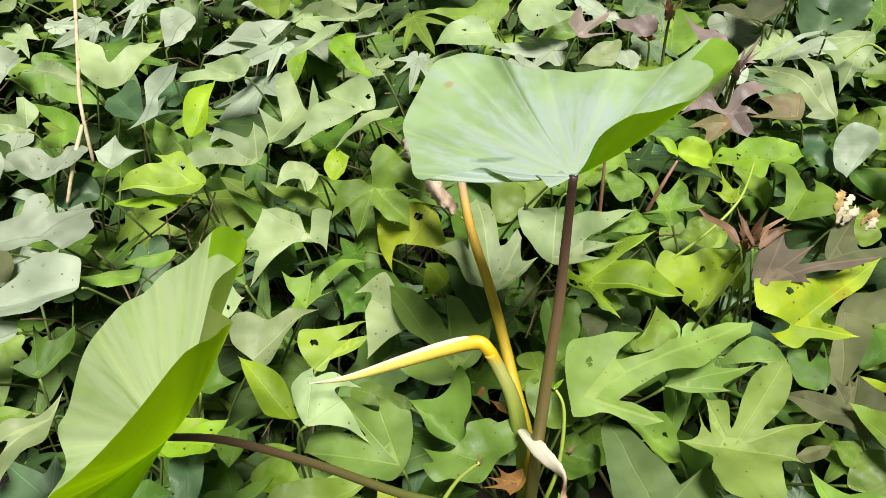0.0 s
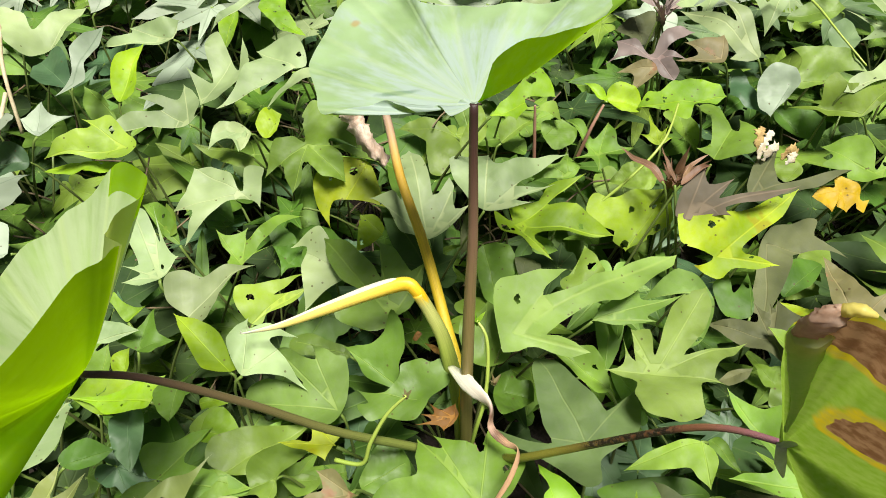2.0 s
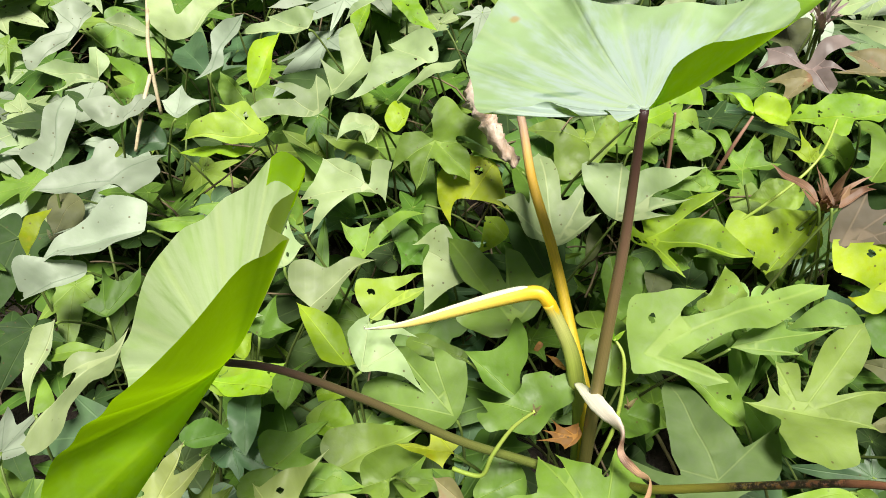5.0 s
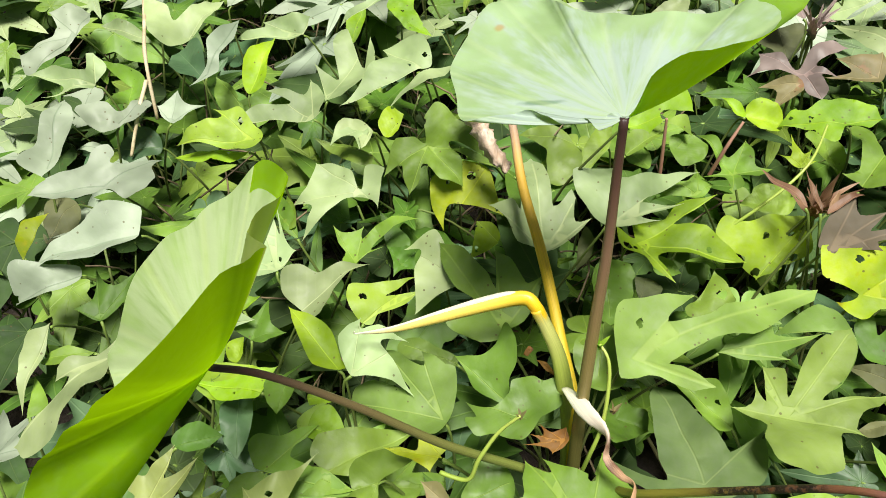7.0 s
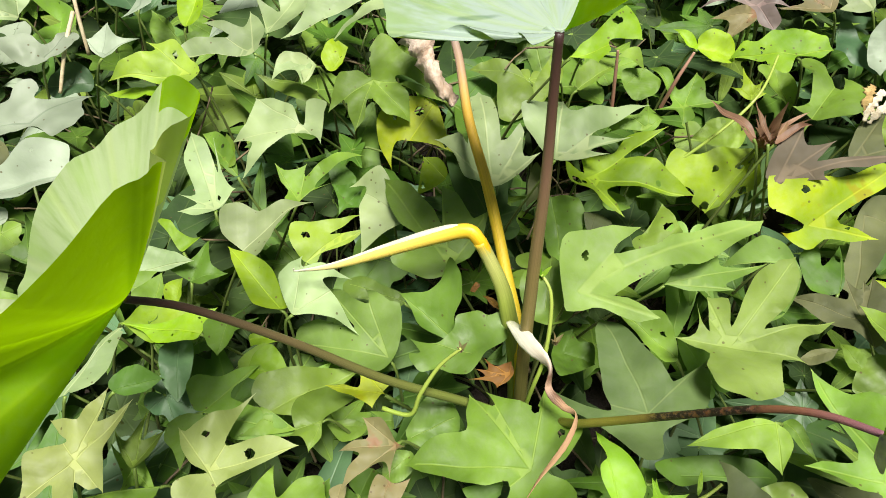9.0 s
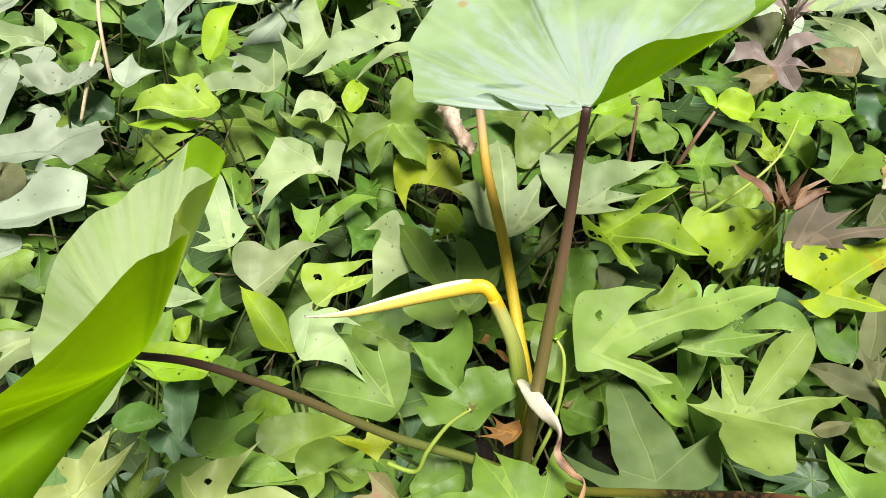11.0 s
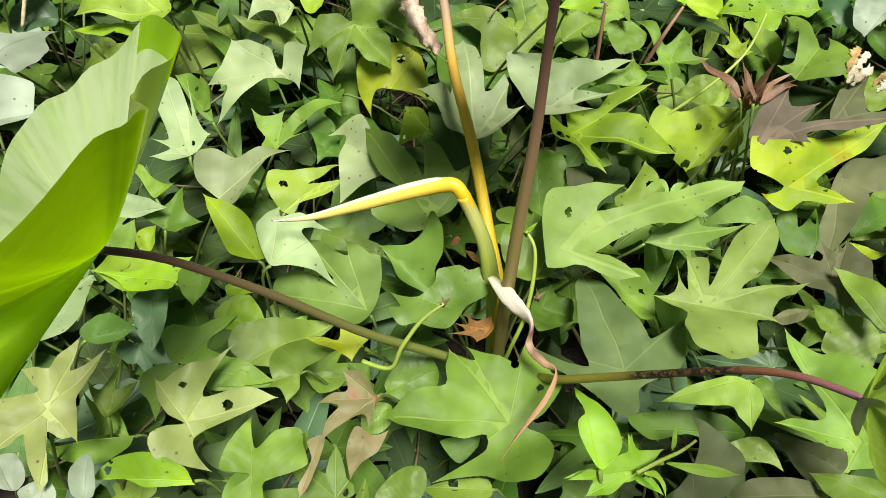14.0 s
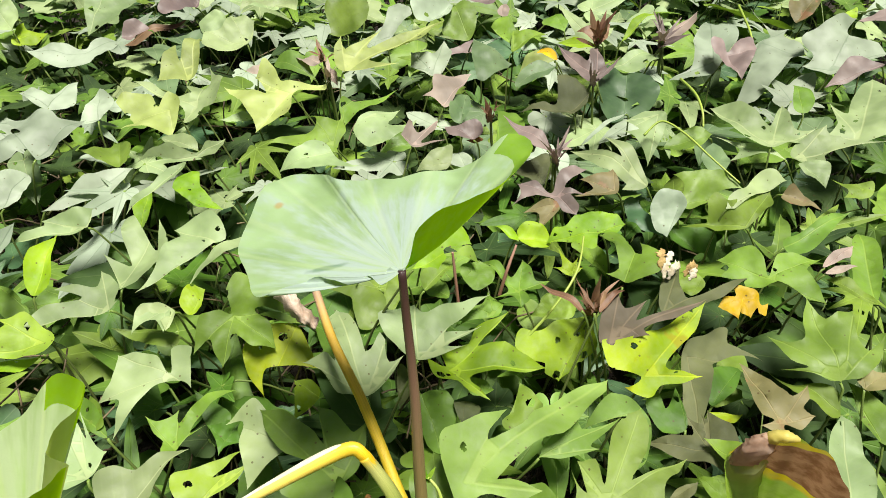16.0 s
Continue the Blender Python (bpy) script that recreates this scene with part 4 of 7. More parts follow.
leaf(0.366, 0.613, 0.255, -72, -16, 10, 0.055, "mid", ((91, 0.37), (156, 0.03), (-37, 0.37), (-16, 0.77), (0, 1.00, 1), (12, 0.66), (47, 0.40)))
leaf(0.370, 0.503, 0.280, 52, 10, 0, 0.086, "mid", ((-34, 0.96), (-23, 1.03), (-13, 0.86), (2, 0.64), (9, 0.62), (0, 1.00, 1), (10, 0.85), (29, 0.72), (48, 0.60), (59, 0.37), (62, 0.11), (-35, 0.14), (-58, 0.33, 1), (-26, 0.31), (-26, 0.72)))
leaf(0.298, 0.391, 0.325, 7, 13, 14, 0.112, "plum", ((-51, 0.51, 1), (-38, 0.34), (-22, 0.53, 1), (-16, 0.36), (-11, 0.30), (-2, 0.66), (0, 1.00, 1), (6, 0.64), (8, 0.31), (21, 0.35, 1), (20, 0.17), (83, 0.06), (-152, 0.09), (-77, 0.26)))
leaf(0.307, 0.457, 0.284, -134, -16, 1, 0.077, "lime", ((49, 0.98), (42, 0.74), (53, 0.46), (155, 0.06), (-45, 0.22), (-40, 0.46), (-20, 0.61), (-9, 0.80), (0, 1.00, 1), (11, 1.04), (15, 0.94), (23, 1.10), (37, 1.15)))
leaf(0.325, 0.357, 0.307, 33, 13, 9, 0.114, "gold", ((-96, 0.46), (-86, 0.37), (-47, 0.32), (-14, 0.53), (-7, 0.75), (-0, 1.00, 1), (7, 0.71), (10, 0.40), (27, 0.19), (39, 0.35), (46, 0.52, 1), (58, 0.33), (84, 0.15), (123, 0.19), (140, 0.21), (-165, 0.25, 1), (-174, 0.10), (-146, 0.04), (-127, 0.22), (-122, 0.33)))
leaf(0.467, 0.493, 0.283, -138, -15, 4, 0.031, "mid", ((42, 0.96), (99, 0.43), (-43, 0.32), (0, 1.00)))
leaf(-0.273, 0.307, 0.287, 16, -4, 8, 0.056, "pale", ((110, 0.09, 1), (-84, 0.35), (-57, 0.45), (-22, 0.66), (-0, 1.00, 1), (9, 0.51), (-2, 0.18)))
leaf(-0.245, 0.260, 0.282, 89, 12, 5, 0.049, "mid", ((-0, 1.00, 1), (11, 0.62), (53, 0.16), (-158, 0.03, 1), (-32, 0.26), (-39, 0.59), (-18, 0.77)))
leaf(-0.228, 0.280, 0.280, 86, 11, 11, 0.026, "lime", ((-36, 0.77), (0, 1.00, 1), (24, 0.37), (167, 0.04), (-79, 0.32)))
leaf(-0.226, 0.312, 0.265, 80, 5, 8, 0.047, "dark", ((-79, 0.51), (-23, 0.41), (0, 1.00, 1), (38, 0.49), (62, 0.71, 1), (76, 0.45), (107, 0.30), (-137, 0.02)))
leaf(-0.244, 0.347, 0.260, 134, 8, 0, 0.042, "lime", ((0, 1.00), (-0, 0.55), (0, 0.00), (79, 0.56, 1), (61, 0.39), (26, 0.47), (15, 0.78)))
leaf(-0.268, 0.259, 0.282, -6, -13, 5, 0.063, "lime", ((166, 0.03, 1), (-49, 0.28), (-33, 0.62), (-24, 0.96), (-18, 1.18), (-10, 1.11), (-0, 1.00, 1), (4, 0.72), (22, 0.55), (28, 0.30)))
leaf(-0.177, 0.265, 0.281, -100, -8, -7, 0.032, "mid", ((56, 0.60), (102, 0.25), (-63, 0.31), (-25, 0.60), (0, 1.00, 1), (23, 0.83)))
leaf(-0.227, 0.255, 0.256, -81, -12, -4, 0.055, "teal", ((66, 0.30), (107, 0.09), (-83, 0.22), (-41, 0.41), (-19, 0.66), (0, 1.00, 1), (17, 0.70)))
leaf(-0.299, 0.194, 0.279, 68, 3, 8, 0.079, "pale", ((0, 1.00, 1), (3, 0.88), (21, 0.58), (36, 0.39), (51, 0.16), (-141, 0.08, 1), (-16, 0.16), (-3, 0.40), (-3, 0.70)))
leaf(-0.267, 0.204, 0.265, 22, -3, 8, 0.040, "dark", ((-59, 0.43), (-29, 0.70), (-0, 1.00, 1), (18, 0.66), (44, 0.26), (-119, 0.17)))
leaf(-0.132, 0.273, 0.289, 134, 6, -3, 0.078, "lime", ((-0, 1.00, 1), (9, 0.74), (18, 0.60), (28, 0.43), (36, 0.25), (58, 0.11), (136, 0.12), (-58, 0.09), (-46, 0.27), (-14, 0.55), (-5, 0.79)))
leaf(-0.114, 0.256, 0.312, 38, 1, 9, 0.058, "pale", ((96, 0.02), (-84, 0.36), (-77, 0.61), (-64, 0.77), (-50, 0.91, 1), (-47, 0.72), (-32, 0.88), (-15, 0.90), (0, 1.00, 1), (-12, 0.80), (-17, 0.64), (12, 0.66), (37, 0.78), (48, 0.95, 1), (39, 0.59), (37, 0.24)))
leaf(-0.037, 0.234, 0.280, 133, 5, -9, 0.088, "soft", ((-0, 1.00, 1), (6, 0.86), (11, 0.65), (21, 0.53), (22, 0.72, 1), (31, 0.62), (45, 0.50), (56, 0.49), (68, 0.31), (112, 0.08), (-123, 0.17), (-82, 0.25), (-61, 0.44), (-44, 0.70), (-37, 1.00, 1), (-28, 0.97), (-20, 0.82), (-15, 0.60), (-7, 0.44), (-4, 0.72)))
leaf(-0.030, 0.301, 0.254, 164, 9, -11, 0.059, "sage", ((0, 1.00), (13, 0.81), (18, 0.43), (80, 0.09), (-73, 0.11), (-16, 0.50), (-15, 0.89)))
leaf(0.021, 0.245, 0.288, 141, 9, -7, 0.068, "sage", ((-0, 1.00, 1), (17, 0.74), (33, 0.78), (42, 0.95), (50, 0.76), (53, 0.47), (39, 0.29), (-162, 0.06, 1), (-21, 0.29), (-19, 0.52), (-4, 0.74)))
leaf(0.032, 0.225, 0.311, 166, 2, -3, 0.051, "sage", ((-0, 1.00, 1), (3, 0.55), (42, 0.49), (54, 0.63), (86, 0.63), (100, 0.62), (114, 0.76), (129, 0.67), (148, 0.55), (170, 0.22), (-126, 0.24), (-93, 0.38), (-45, 0.59), (-39, 0.84), (-25, 0.94), (-18, 0.95), (-17, 0.78)))
leaf(-0.158, 0.222, 0.281, -10, -10, 7, 0.043, "mid", ((-0, 1.00, 1), (-29, 0.74), (-57, 0.60), (-79, 0.31), (-150, 0.08), (54, 0.18), (17, 0.57)))
leaf(-0.154, 0.246, 0.284, 5, -1, 4, 0.029, "lime", ((-108, 0.13), (-20, 0.46), (0, 1.00, 1), (28, 0.52), (82, 0.26, 1)))
leaf(0.183, 0.343, 0.310, 63, 13, 2, 0.033, "mid", ((0, 1.00, 1), (30, 0.81), (71, 0.83), (112, 0.52), (-171, 0.65), (-150, 0.54), (-94, 0.08), (-2, 0.39)))
leaf(0.094, 0.277, 0.288, 82, 10, -3, 0.053, "sage", ((-63, 0.49), (-35, 0.70), (-8, 0.77), (0, 1.00, 1), (16, 0.79), (46, 0.50), (93, 0.45), (128, 0.38), (-178, 0.26), (-118, 0.28)))
leaf(0.111, 0.250, 0.262, -21, -3, 4, 0.028, "dark", ((-130, 0.51), (-89, 0.85, 1), (-58, 0.55), (-33, 0.88), (0, 1.00, 1), (45, 0.82), (85, 0.99), (128, 0.50)))
leaf(0.166, 0.183, 0.301, 107, 4, -1, 0.092, "moss", ((-0, 1.00, 1), (7, 0.83), (19, 0.53), (46, 0.35), (57, 0.33), (64, 0.57), (65, 0.84, 1), (79, 0.63), (96, 0.49), (112, 0.38), (164, 0.19), (-169, 0.38), (-150, 0.44), (-130, 0.38), (-103, 0.36), (-82, 0.51), (-73, 0.64), (-57, 0.78, 1), (-67, 0.50), (-66, 0.29), (-42, 0.40), (-22, 0.59), (-8, 0.86)))
leaf(0.201, 0.240, 0.279, 136, -0, -7, 0.057, "mid", ((0, 1.00), (30, 0.66), (42, 0.43), (-174, 0.02), (-59, 0.24), (-12, 0.63)))
leaf(0.360, 0.317, 0.261, 74, 10, -4, 0.054, "dark", ((-59, 0.82), (-33, 0.85), (-40, 0.48), (0, 1.00, 1), (5, 0.41), (172, 0.02), (-102, 0.45)))
leaf(0.360, 0.276, 0.283, 152, -5, -17, 0.060, "dull", ((-0, 1.00, 1), (11, 0.69), (40, 0.37), (54, 0.73, 1), (66, 0.46), (74, 0.64, 1), (79, 0.52), (83, 0.70, 1), (93, 0.57), (127, 0.53), (155, 0.50, 1), (179, 0.31), (-145, 0.38), (-132, 0.38, 1), (-70, 0.23), (-38, 0.39), (-21, 0.59)))
leaf(0.380, 0.223, 0.304, 114, -2, -13, 0.068, "mid", ((0, 1.00, 1), (9, 0.85), (23, 0.63), (41, 0.35), (150, 0.03), (-26, 0.20), (-9, 0.55)))
leaf(0.327, 0.246, 0.287, -170, -13, -2, 0.030, "dull", ((0, 1.00, 1), (16, 0.58), (161, 0.13, 1), (-46, 0.35), (-19, 0.83)))
leaf(0.346, 0.231, 0.284, 112, -2, -11, 0.028, "mid", ((0, 1.00, 1), (17, 0.74), (51, 0.31), (-91, 0.17), (-63, 0.37)))
leaf(0.348, 0.223, 0.262, -30, 6, 6, 0.040, "sage", ((151, 0.06), (-98, 0.61), (-74, 0.99), (-52, 1.13), (-29, 1.06), (-0, 1.00, 1), (3, 0.47)))
leaf(0.475, 0.382, 0.232, -158, -17, -3, 0.053, "mid", ((0, 1.00), (37, 0.66), (92, 0.64), (129, 0.47), (-63, 0.45), (-20, 0.69)))
leaf(0.405, 0.302, 0.291, 159, -3, -10, 0.033, "gold", ((-0, 1.00, 1), (5, 0.54), (160, 0.03, 1), (-49, 0.49), (-14, 0.66)))
leaf(-0.248, 0.129, 0.323, 81, 4, 9, 0.056, "cream", ((-0, 1.00, 1), (2, 0.64), (5, 0.53), (16, 0.70), (23, 0.98, 1), (29, 0.68), (40, 0.41), (51, 0.33), (93, 0.38), (123, 0.58, 1), (123, 0.46), (138, 0.40), (167, 0.26), (163, 0.52), (159, 0.86), (164, 0.98, 1), (177, 0.66), (-160, 0.37), (-156, 0.56), (-148, 0.77, 1), (-113, 0.58), (-96, 0.57), (-80, 0.42), (-44, 0.27), (-53, 0.46), (-54, 0.73, 1), (-39, 0.60), (-19, 0.51), (-14, 0.69)))
leaf(-0.225, 0.138, 0.281, 91, 6, 4, 0.045, "mid", ((0, 1.00, 1), (1, 0.63), (6, 0.44), (28, 0.75, 1), (46, 0.37), (168, 0.04), (-56, 0.25), (-39, 0.83, 1), (-23, 0.46)))
leaf(-0.149, 0.123, 0.328, 68, 1, 11, 0.064, "cream", ((-65, 0.65, 1), (-61, 0.55), (-45, 0.56), (-27, 0.61), (-12, 0.69), (0, 1.00, 1), (-3, 0.73), (-4, 0.51), (1, 0.32), (24, 0.50), (37, 0.77), (50, 0.99, 1), (55, 0.65), (68, 0.36), (123, 0.20), (130, 0.38), (122, 0.61, 1), (148, 0.47), (172, 0.41), (178, 0.42), (-176, 0.47), (-155, 0.42), (-141, 0.35), (-134, 0.18), (-166, 0.02), (-96, 0.19), (-78, 0.40)))
leaf(-0.171, 0.171, 0.302, -104, -0, -6, 0.042, "mid", ((81, 0.33), (62, 0.60), (39, 0.76), (19, 0.76), (-0, 1.00, 1), (-1, 0.74), (5, 0.34), (-118, 0.12, 1)))
leaf(-0.174, 0.175, 0.300, -8, -6, 8, 0.075, "mid", ((-146, 0.25), (-136, 0.35), (-116, 0.41), (-80, 0.41), (-68, 0.57), (-58, 0.76, 1), (-55, 0.56), (-56, 0.39), (-45, 0.31), (-23, 0.47), (-10, 0.75), (-0, 1.00, 1), (7, 0.76), (27, 0.42), (-13, 0.30), (-16, 0.08), (-171, 0.09)))
leaf(-0.210, 0.128, 0.261, -168, 9, -8, 0.064, "mid", ((-0, 1.00), (158, 0.03, 1), (-72, 0.12), (-49, 0.34), (-32, 0.55), (-10, 0.85)))
leaf(-0.149, 0.092, 0.286, -178, 5, -8, 0.069, "lime", ((0, 1.00), (13, 0.86), (30, 0.52), (55, 0.15), (-117, 0.05, 1), (-10, 0.46), (0, 0.69)))
leaf(-0.215, 0.073, 0.306, 99, 0, 7, 0.031, "grey", ((-28, 0.66), (-10, 0.99), (0, 1.00), (15, 0.69), (80, 0.22), (-68, 0.21)))
leaf(-0.277, 0.081, 0.285, 128, 10, 5, 0.027, "grey", ((-0, 1.00), (24, 0.96), (46, 0.69), (87, 0.41), (136, 0.14), (-40, 0.44)))
leaf(-0.246, 0.067, 0.302, 83, 3, 12, 0.019, "grey", ((-65, 0.96), (-27, 0.99), (0, 1.00), (49, 0.68), (-120, 0.11)))
leaf(-0.105, 0.097, 0.300, 99, 6, 3, 0.041, "mid", ((-0, 1.00, 1), (8, 0.40), (34, 0.80), (53, 1.06), (71, 0.96), (89, 0.96), (97, 0.72), (130, 0.30), (145, 0.32), (160, 0.52), (-175, 0.69, 1), (-135, 0.54), (-127, 0.42), (-124, 0.06), (-79, 0.53), (-42, 0.63), (-17, 0.77)))
leaf(-0.020, 0.146, 0.326, -141, -7, -3, 0.051, "tan", ((76, 0.65, 1), (97, 0.42), (104, 0.22), (126, 0.04), (-123, 0.17, 1), (-54, 0.08), (-45, 0.49, 1), (-20, 0.28), (-0, 0.63), (-0, 1.00, 1), (13, 0.72), (25, 0.52), (35, 0.87, 1), (45, 0.61), (54, 0.42)))
leaf(-0.062, 0.125, 0.291, -105, -8, -2, 0.044, "tan", ((0, 1.00, 1), (6, 0.83), (4, 0.35), (57, 0.20), (-131, 0.09), (-30, 0.24), (-6, 0.78)))
leaf(-0.027, 0.131, 0.284, -108, -5, -5, 0.035, "tan", ((0, 1.00, 1), (30, 0.58), (99, 0.31), (-97, 0.10), (-122, 0.46, 1), (-51, 0.43), (-9, 0.61)))
leaf(-0.084, 0.176, 0.286, -158, 1, -11, 0.038, "sage", ((40, 0.65), (59, 0.63), (106, 0.59), (143, 0.78), (169, 0.84), (171, 0.38), (-161, 0.03), (-74, 0.35), (-52, 0.68, 1), (-23, 0.51), (0, 1.00, 1), (-4, 0.60), (24, 0.60)))
leaf(-0.084, 0.184, 0.255, 1, -5, 7, 0.031, "sage", ((-172, 0.08, 1), (-20, 0.57), (0, 1.00), (19, 0.93), (51, 0.61)))
leaf(-0.013, 0.165, 0.285, 27, 5, 5, 0.041, "sage", ((-110, 0.15), (-52, 0.44), (-43, 0.82), (-20, 0.98), (0, 1.00), (26, 0.85), (42, 0.56), (90, 0.26)))
leaf(-0.013, 0.151, 0.286, -139, -4, -2, 0.026, "sage", ((-0, 1.00), (42, 0.64), (143, 0.12), (-70, 0.40), (-31, 0.81)))
leaf(0.075, 0.133, 0.320, 178, -1, -2, 0.090, "mid", ((-0, 1.00, 1), (11, 0.86), (19, 0.73), (27, 0.58), (39, 0.68), (50, 0.80, 1), (54, 0.61), (59, 0.57), (59, 0.73, 1), (70, 0.58), (89, 0.49), (95, 0.49), (99, 0.65), (100, 0.74, 1), (117, 0.59), (138, 0.51), (146, 0.46), (162, 0.28), (-174, 0.13), (-165, 0.28), (-152, 0.38), (-131, 0.44), (-113, 0.48), (-89, 0.47), (-69, 0.45), (-47, 0.62), (-40, 0.76, 1), (-45, 0.48), (-51, 0.27), (-30, 0.20), (-23, 0.38), (-10, 0.63), (-5, 0.85)))
leaf(0.056, 0.133, 0.283, -170, 3, -2, 0.029, "dark", ((-0, 1.00), (125, 0.07), (-81, 0.26, 1), (-47, 0.84), (-18, 0.94)))
leaf(0.016, 0.083, 0.302, -178, 5, 0, 0.032, "sage", ((-0, 1.00), (33, 0.86), (62, 0.75), (91, 0.61), (107, 0.27), (-21, 0.10)))
leaf(0.063, 0.091, 0.301, 179, 0, -5, 0.049, "mid", ((0, 1.00, 1), (11, 0.57), (78, 0.14), (-102, 0.09), (-27, 0.61)))
leaf(0.132, 0.099, 0.344, 103, 1, -0, 0.058, "bright", ((0, 1.00, 1), (-2, 0.87), (1, 0.65), (-10, 0.58), (-17, 0.43), (-38, 0.09), (136, 0.02), (68, 0.23), (54, 0.39), (32, 0.58), (14, 0.78)))
leaf(0.158, 0.100, 0.341, -171, -5, -4, 0.048, "bright", ((0, 1.00, 1), (8, 0.69), (8, 0.54), (27, 0.39), (52, 0.29), (74, 0.28), (88, 0.52, 1), (94, 0.43), (104, 0.27), (151, 0.47, 1), (169, 0.17), (-140, 0.04), (-31, 0.21), (-30, 0.52), (-17, 0.83, 1), (-10, 0.70), (-4, 0.64)))
leaf(0.175, 0.105, 0.344, -9, 7, 0, 0.048, "bright", ((40, 0.02), (-7, 0.39), (-4, 0.75), (0, 1.00, 1), (8, 0.68), (14, 0.32)))
leaf(0.161, 0.097, 0.347, -51, -1, 8, 0.019, "bright", ((-0, 1.00, 1), (-21, 0.42), (107, 0.10), (-64, 0.29), (-20, 0.73)))
leaf(0.182, 0.114, 0.341, 75, 9, -8, 0.018, "bright", ((0, 1.00, 1), (23, 0.29), (-166, 0.05), (-9, 0.54)))
leaf(0.211, 0.093, 0.289, 86, 6, -7, 0.060, "umber", ((0, 1.00, 1), (11, 0.91), (34, 0.78), (49, 0.75), (59, 0.64), (83, 0.34), (167, 0.05), (-92, 0.25), (-1, 0.34), (6, 0.68)))
leaf(0.258, 0.134, 0.262, -23, 7, 3, 0.037, "sage", ((0, 1.00, 1), (-3, 0.66), (47, 0.18), (-145, 0.21), (-47, 0.65)))
leaf(0.260, 0.179, 0.302, -168, -11, -1, 0.067, "mid", ((0, 1.00, 1), (7, 0.66), (18, 0.27), (26, 0.03), (-120, 0.15), (-102, 0.30), (-75, 0.56, 1), (-57, 0.43), (-45, 0.37), (-15, 0.63)))
leaf(0.277, 0.186, 0.281, -57, -1, 9, 0.035, "mid", ((0, 1.00, 1), (-19, 0.49), (-88, 0.16), (101, 0.14), (14, 0.53)))
leaf(0.320, 0.128, 0.328, 117, 3, -9, 0.091, "mid", ((-0, 1.00, 1), (4, 0.83), (12, 0.70), (20, 0.68), (35, 0.59), (44, 0.52), (54, 0.61), (73, 0.52), (104, 0.28), (167, 0.01), (144, 0.15), (169, 0.24), (-167, 0.20), (-121, 0.26, 1), (-96, 0.14), (-71, 0.28), (-57, 0.43), (-52, 0.66, 1), (-44, 0.52), (-38, 0.36), (-27, 0.30), (-9, 0.38), (-4, 0.62), (-4, 0.83)))
leaf(0.340, 0.123, 0.259, 146, -2, -6, 0.053, "umber", ((-0, 1.00), (9, 0.65), (53, 0.33), (95, 0.17), (-82, 0.15), (-52, 0.53), (-18, 0.71)))
leaf(0.342, 0.094, 0.306, 157, -7, -10, 0.050, "mid", ((-0, 1.00, 1), (12, 0.58), (44, 0.28), (110, 0.04), (-32, 0.56), (-16, 0.82)))
leaf(0.302, 0.099, 0.286, -178, -5, -7, 0.057, "umber", ((-0, 1.00), (15, 0.81), (29, 0.48), (86, 0.16), (-98, 0.08)))
leaf(0.204, 0.157, 0.234, -0, 9, 4, 0.078, "dark", ((-155, 0.28), (-51, 0.27), (-13, 0.76), (0, 1.00), (9, 0.77), (5, 0.37), (109, 0.12)))
leaf(-0.310, 1.430, 0.309, -107, -21, -11, 0.093, "pale", ((19, 0.54), (-0, 1.00, 1), (-23, 0.77), (-39, 0.92), (-54, 0.60), (-91, 0.73), (-139, 0.26), (92, 0.28)))
leaf(-0.316, 1.219, 0.301, 175, 11, -14, 0.095, "grey", ((0, 1.00, 1), (10, 0.69), (29, 0.48), (80, 0.11), (106, 0.42), (131, 0.80, 1), (153, 0.49), (-174, 0.29), (-100, 0.30), (-55, 0.51), (-22, 0.69)))
leaf(-0.215, 1.283, 0.306, -166, -5, -15, 0.047, "purple", ((0, 1.00), (33, 0.80), (62, 0.51), (154, 0.08), (-14, 0.40), (-16, 0.77)))
leaf(-0.158, 1.338, 0.286, -170, -5, -21, 0.117, "red", ((0, 1.00, 1), (8, 0.50), (142, 0.06), (-10, 0.44), (-10, 0.82)))
leaf(-0.133, 1.359, 0.308, -154, -10, -19, 0.069, "purple", ((0, 1.00), (21, 0.69), (65, 0.29), (143, 0.38, 1), (-100, 0.09), (-25, 0.43), (-16, 1.00)))
leaf(-0.134, 1.043, 0.322, 81, 14, 0, 0.133, "cream", ((-0, 1.00, 1), (7, 0.63), (14, 0.33), (-150, 0.02), (-109, 0.18), (-83, 0.38, 1), (-40, 0.51), (-19, 0.70, 1), (-22, 0.41), (-11, 0.65)))
leaf(-0.122, 0.982, 0.308, 140, 8, -10, 0.127, "pale", ((0, 1.00, 1), (6, 0.78), (6, 0.49), (35, 0.19), (33, 0.38), (59, 0.35), (73, 0.30), (70, 0.51), (63, 0.73, 1), (79, 0.53), (100, 0.46), (160, 0.26), (162, 0.08), (-121, 0.14), (-73, 0.26, 1), (-49, 0.15), (-6, 0.46)))
leaf(-0.157, 0.957, 0.323, -170, -4, -20, 0.099, "cream", ((31, 0.82), (44, 0.72), (58, 0.35), (37, 0.18), (103, 0.27), (165, 0.19), (-100, 0.24), (-80, 0.46, 1), (-37, 0.50), (0, 1.00, 1), (-11, 0.66), (-3, 0.54)))
leaf(-0.265, 0.981, 0.305, 90, 20, 1, 0.070, "grey", ((-20, 0.58), (0, 1.00, 1), (13, 0.76), (41, 0.53), (43, 0.17), (-124, 0.14), (-103, 0.46, 1), (-49, 0.38)))
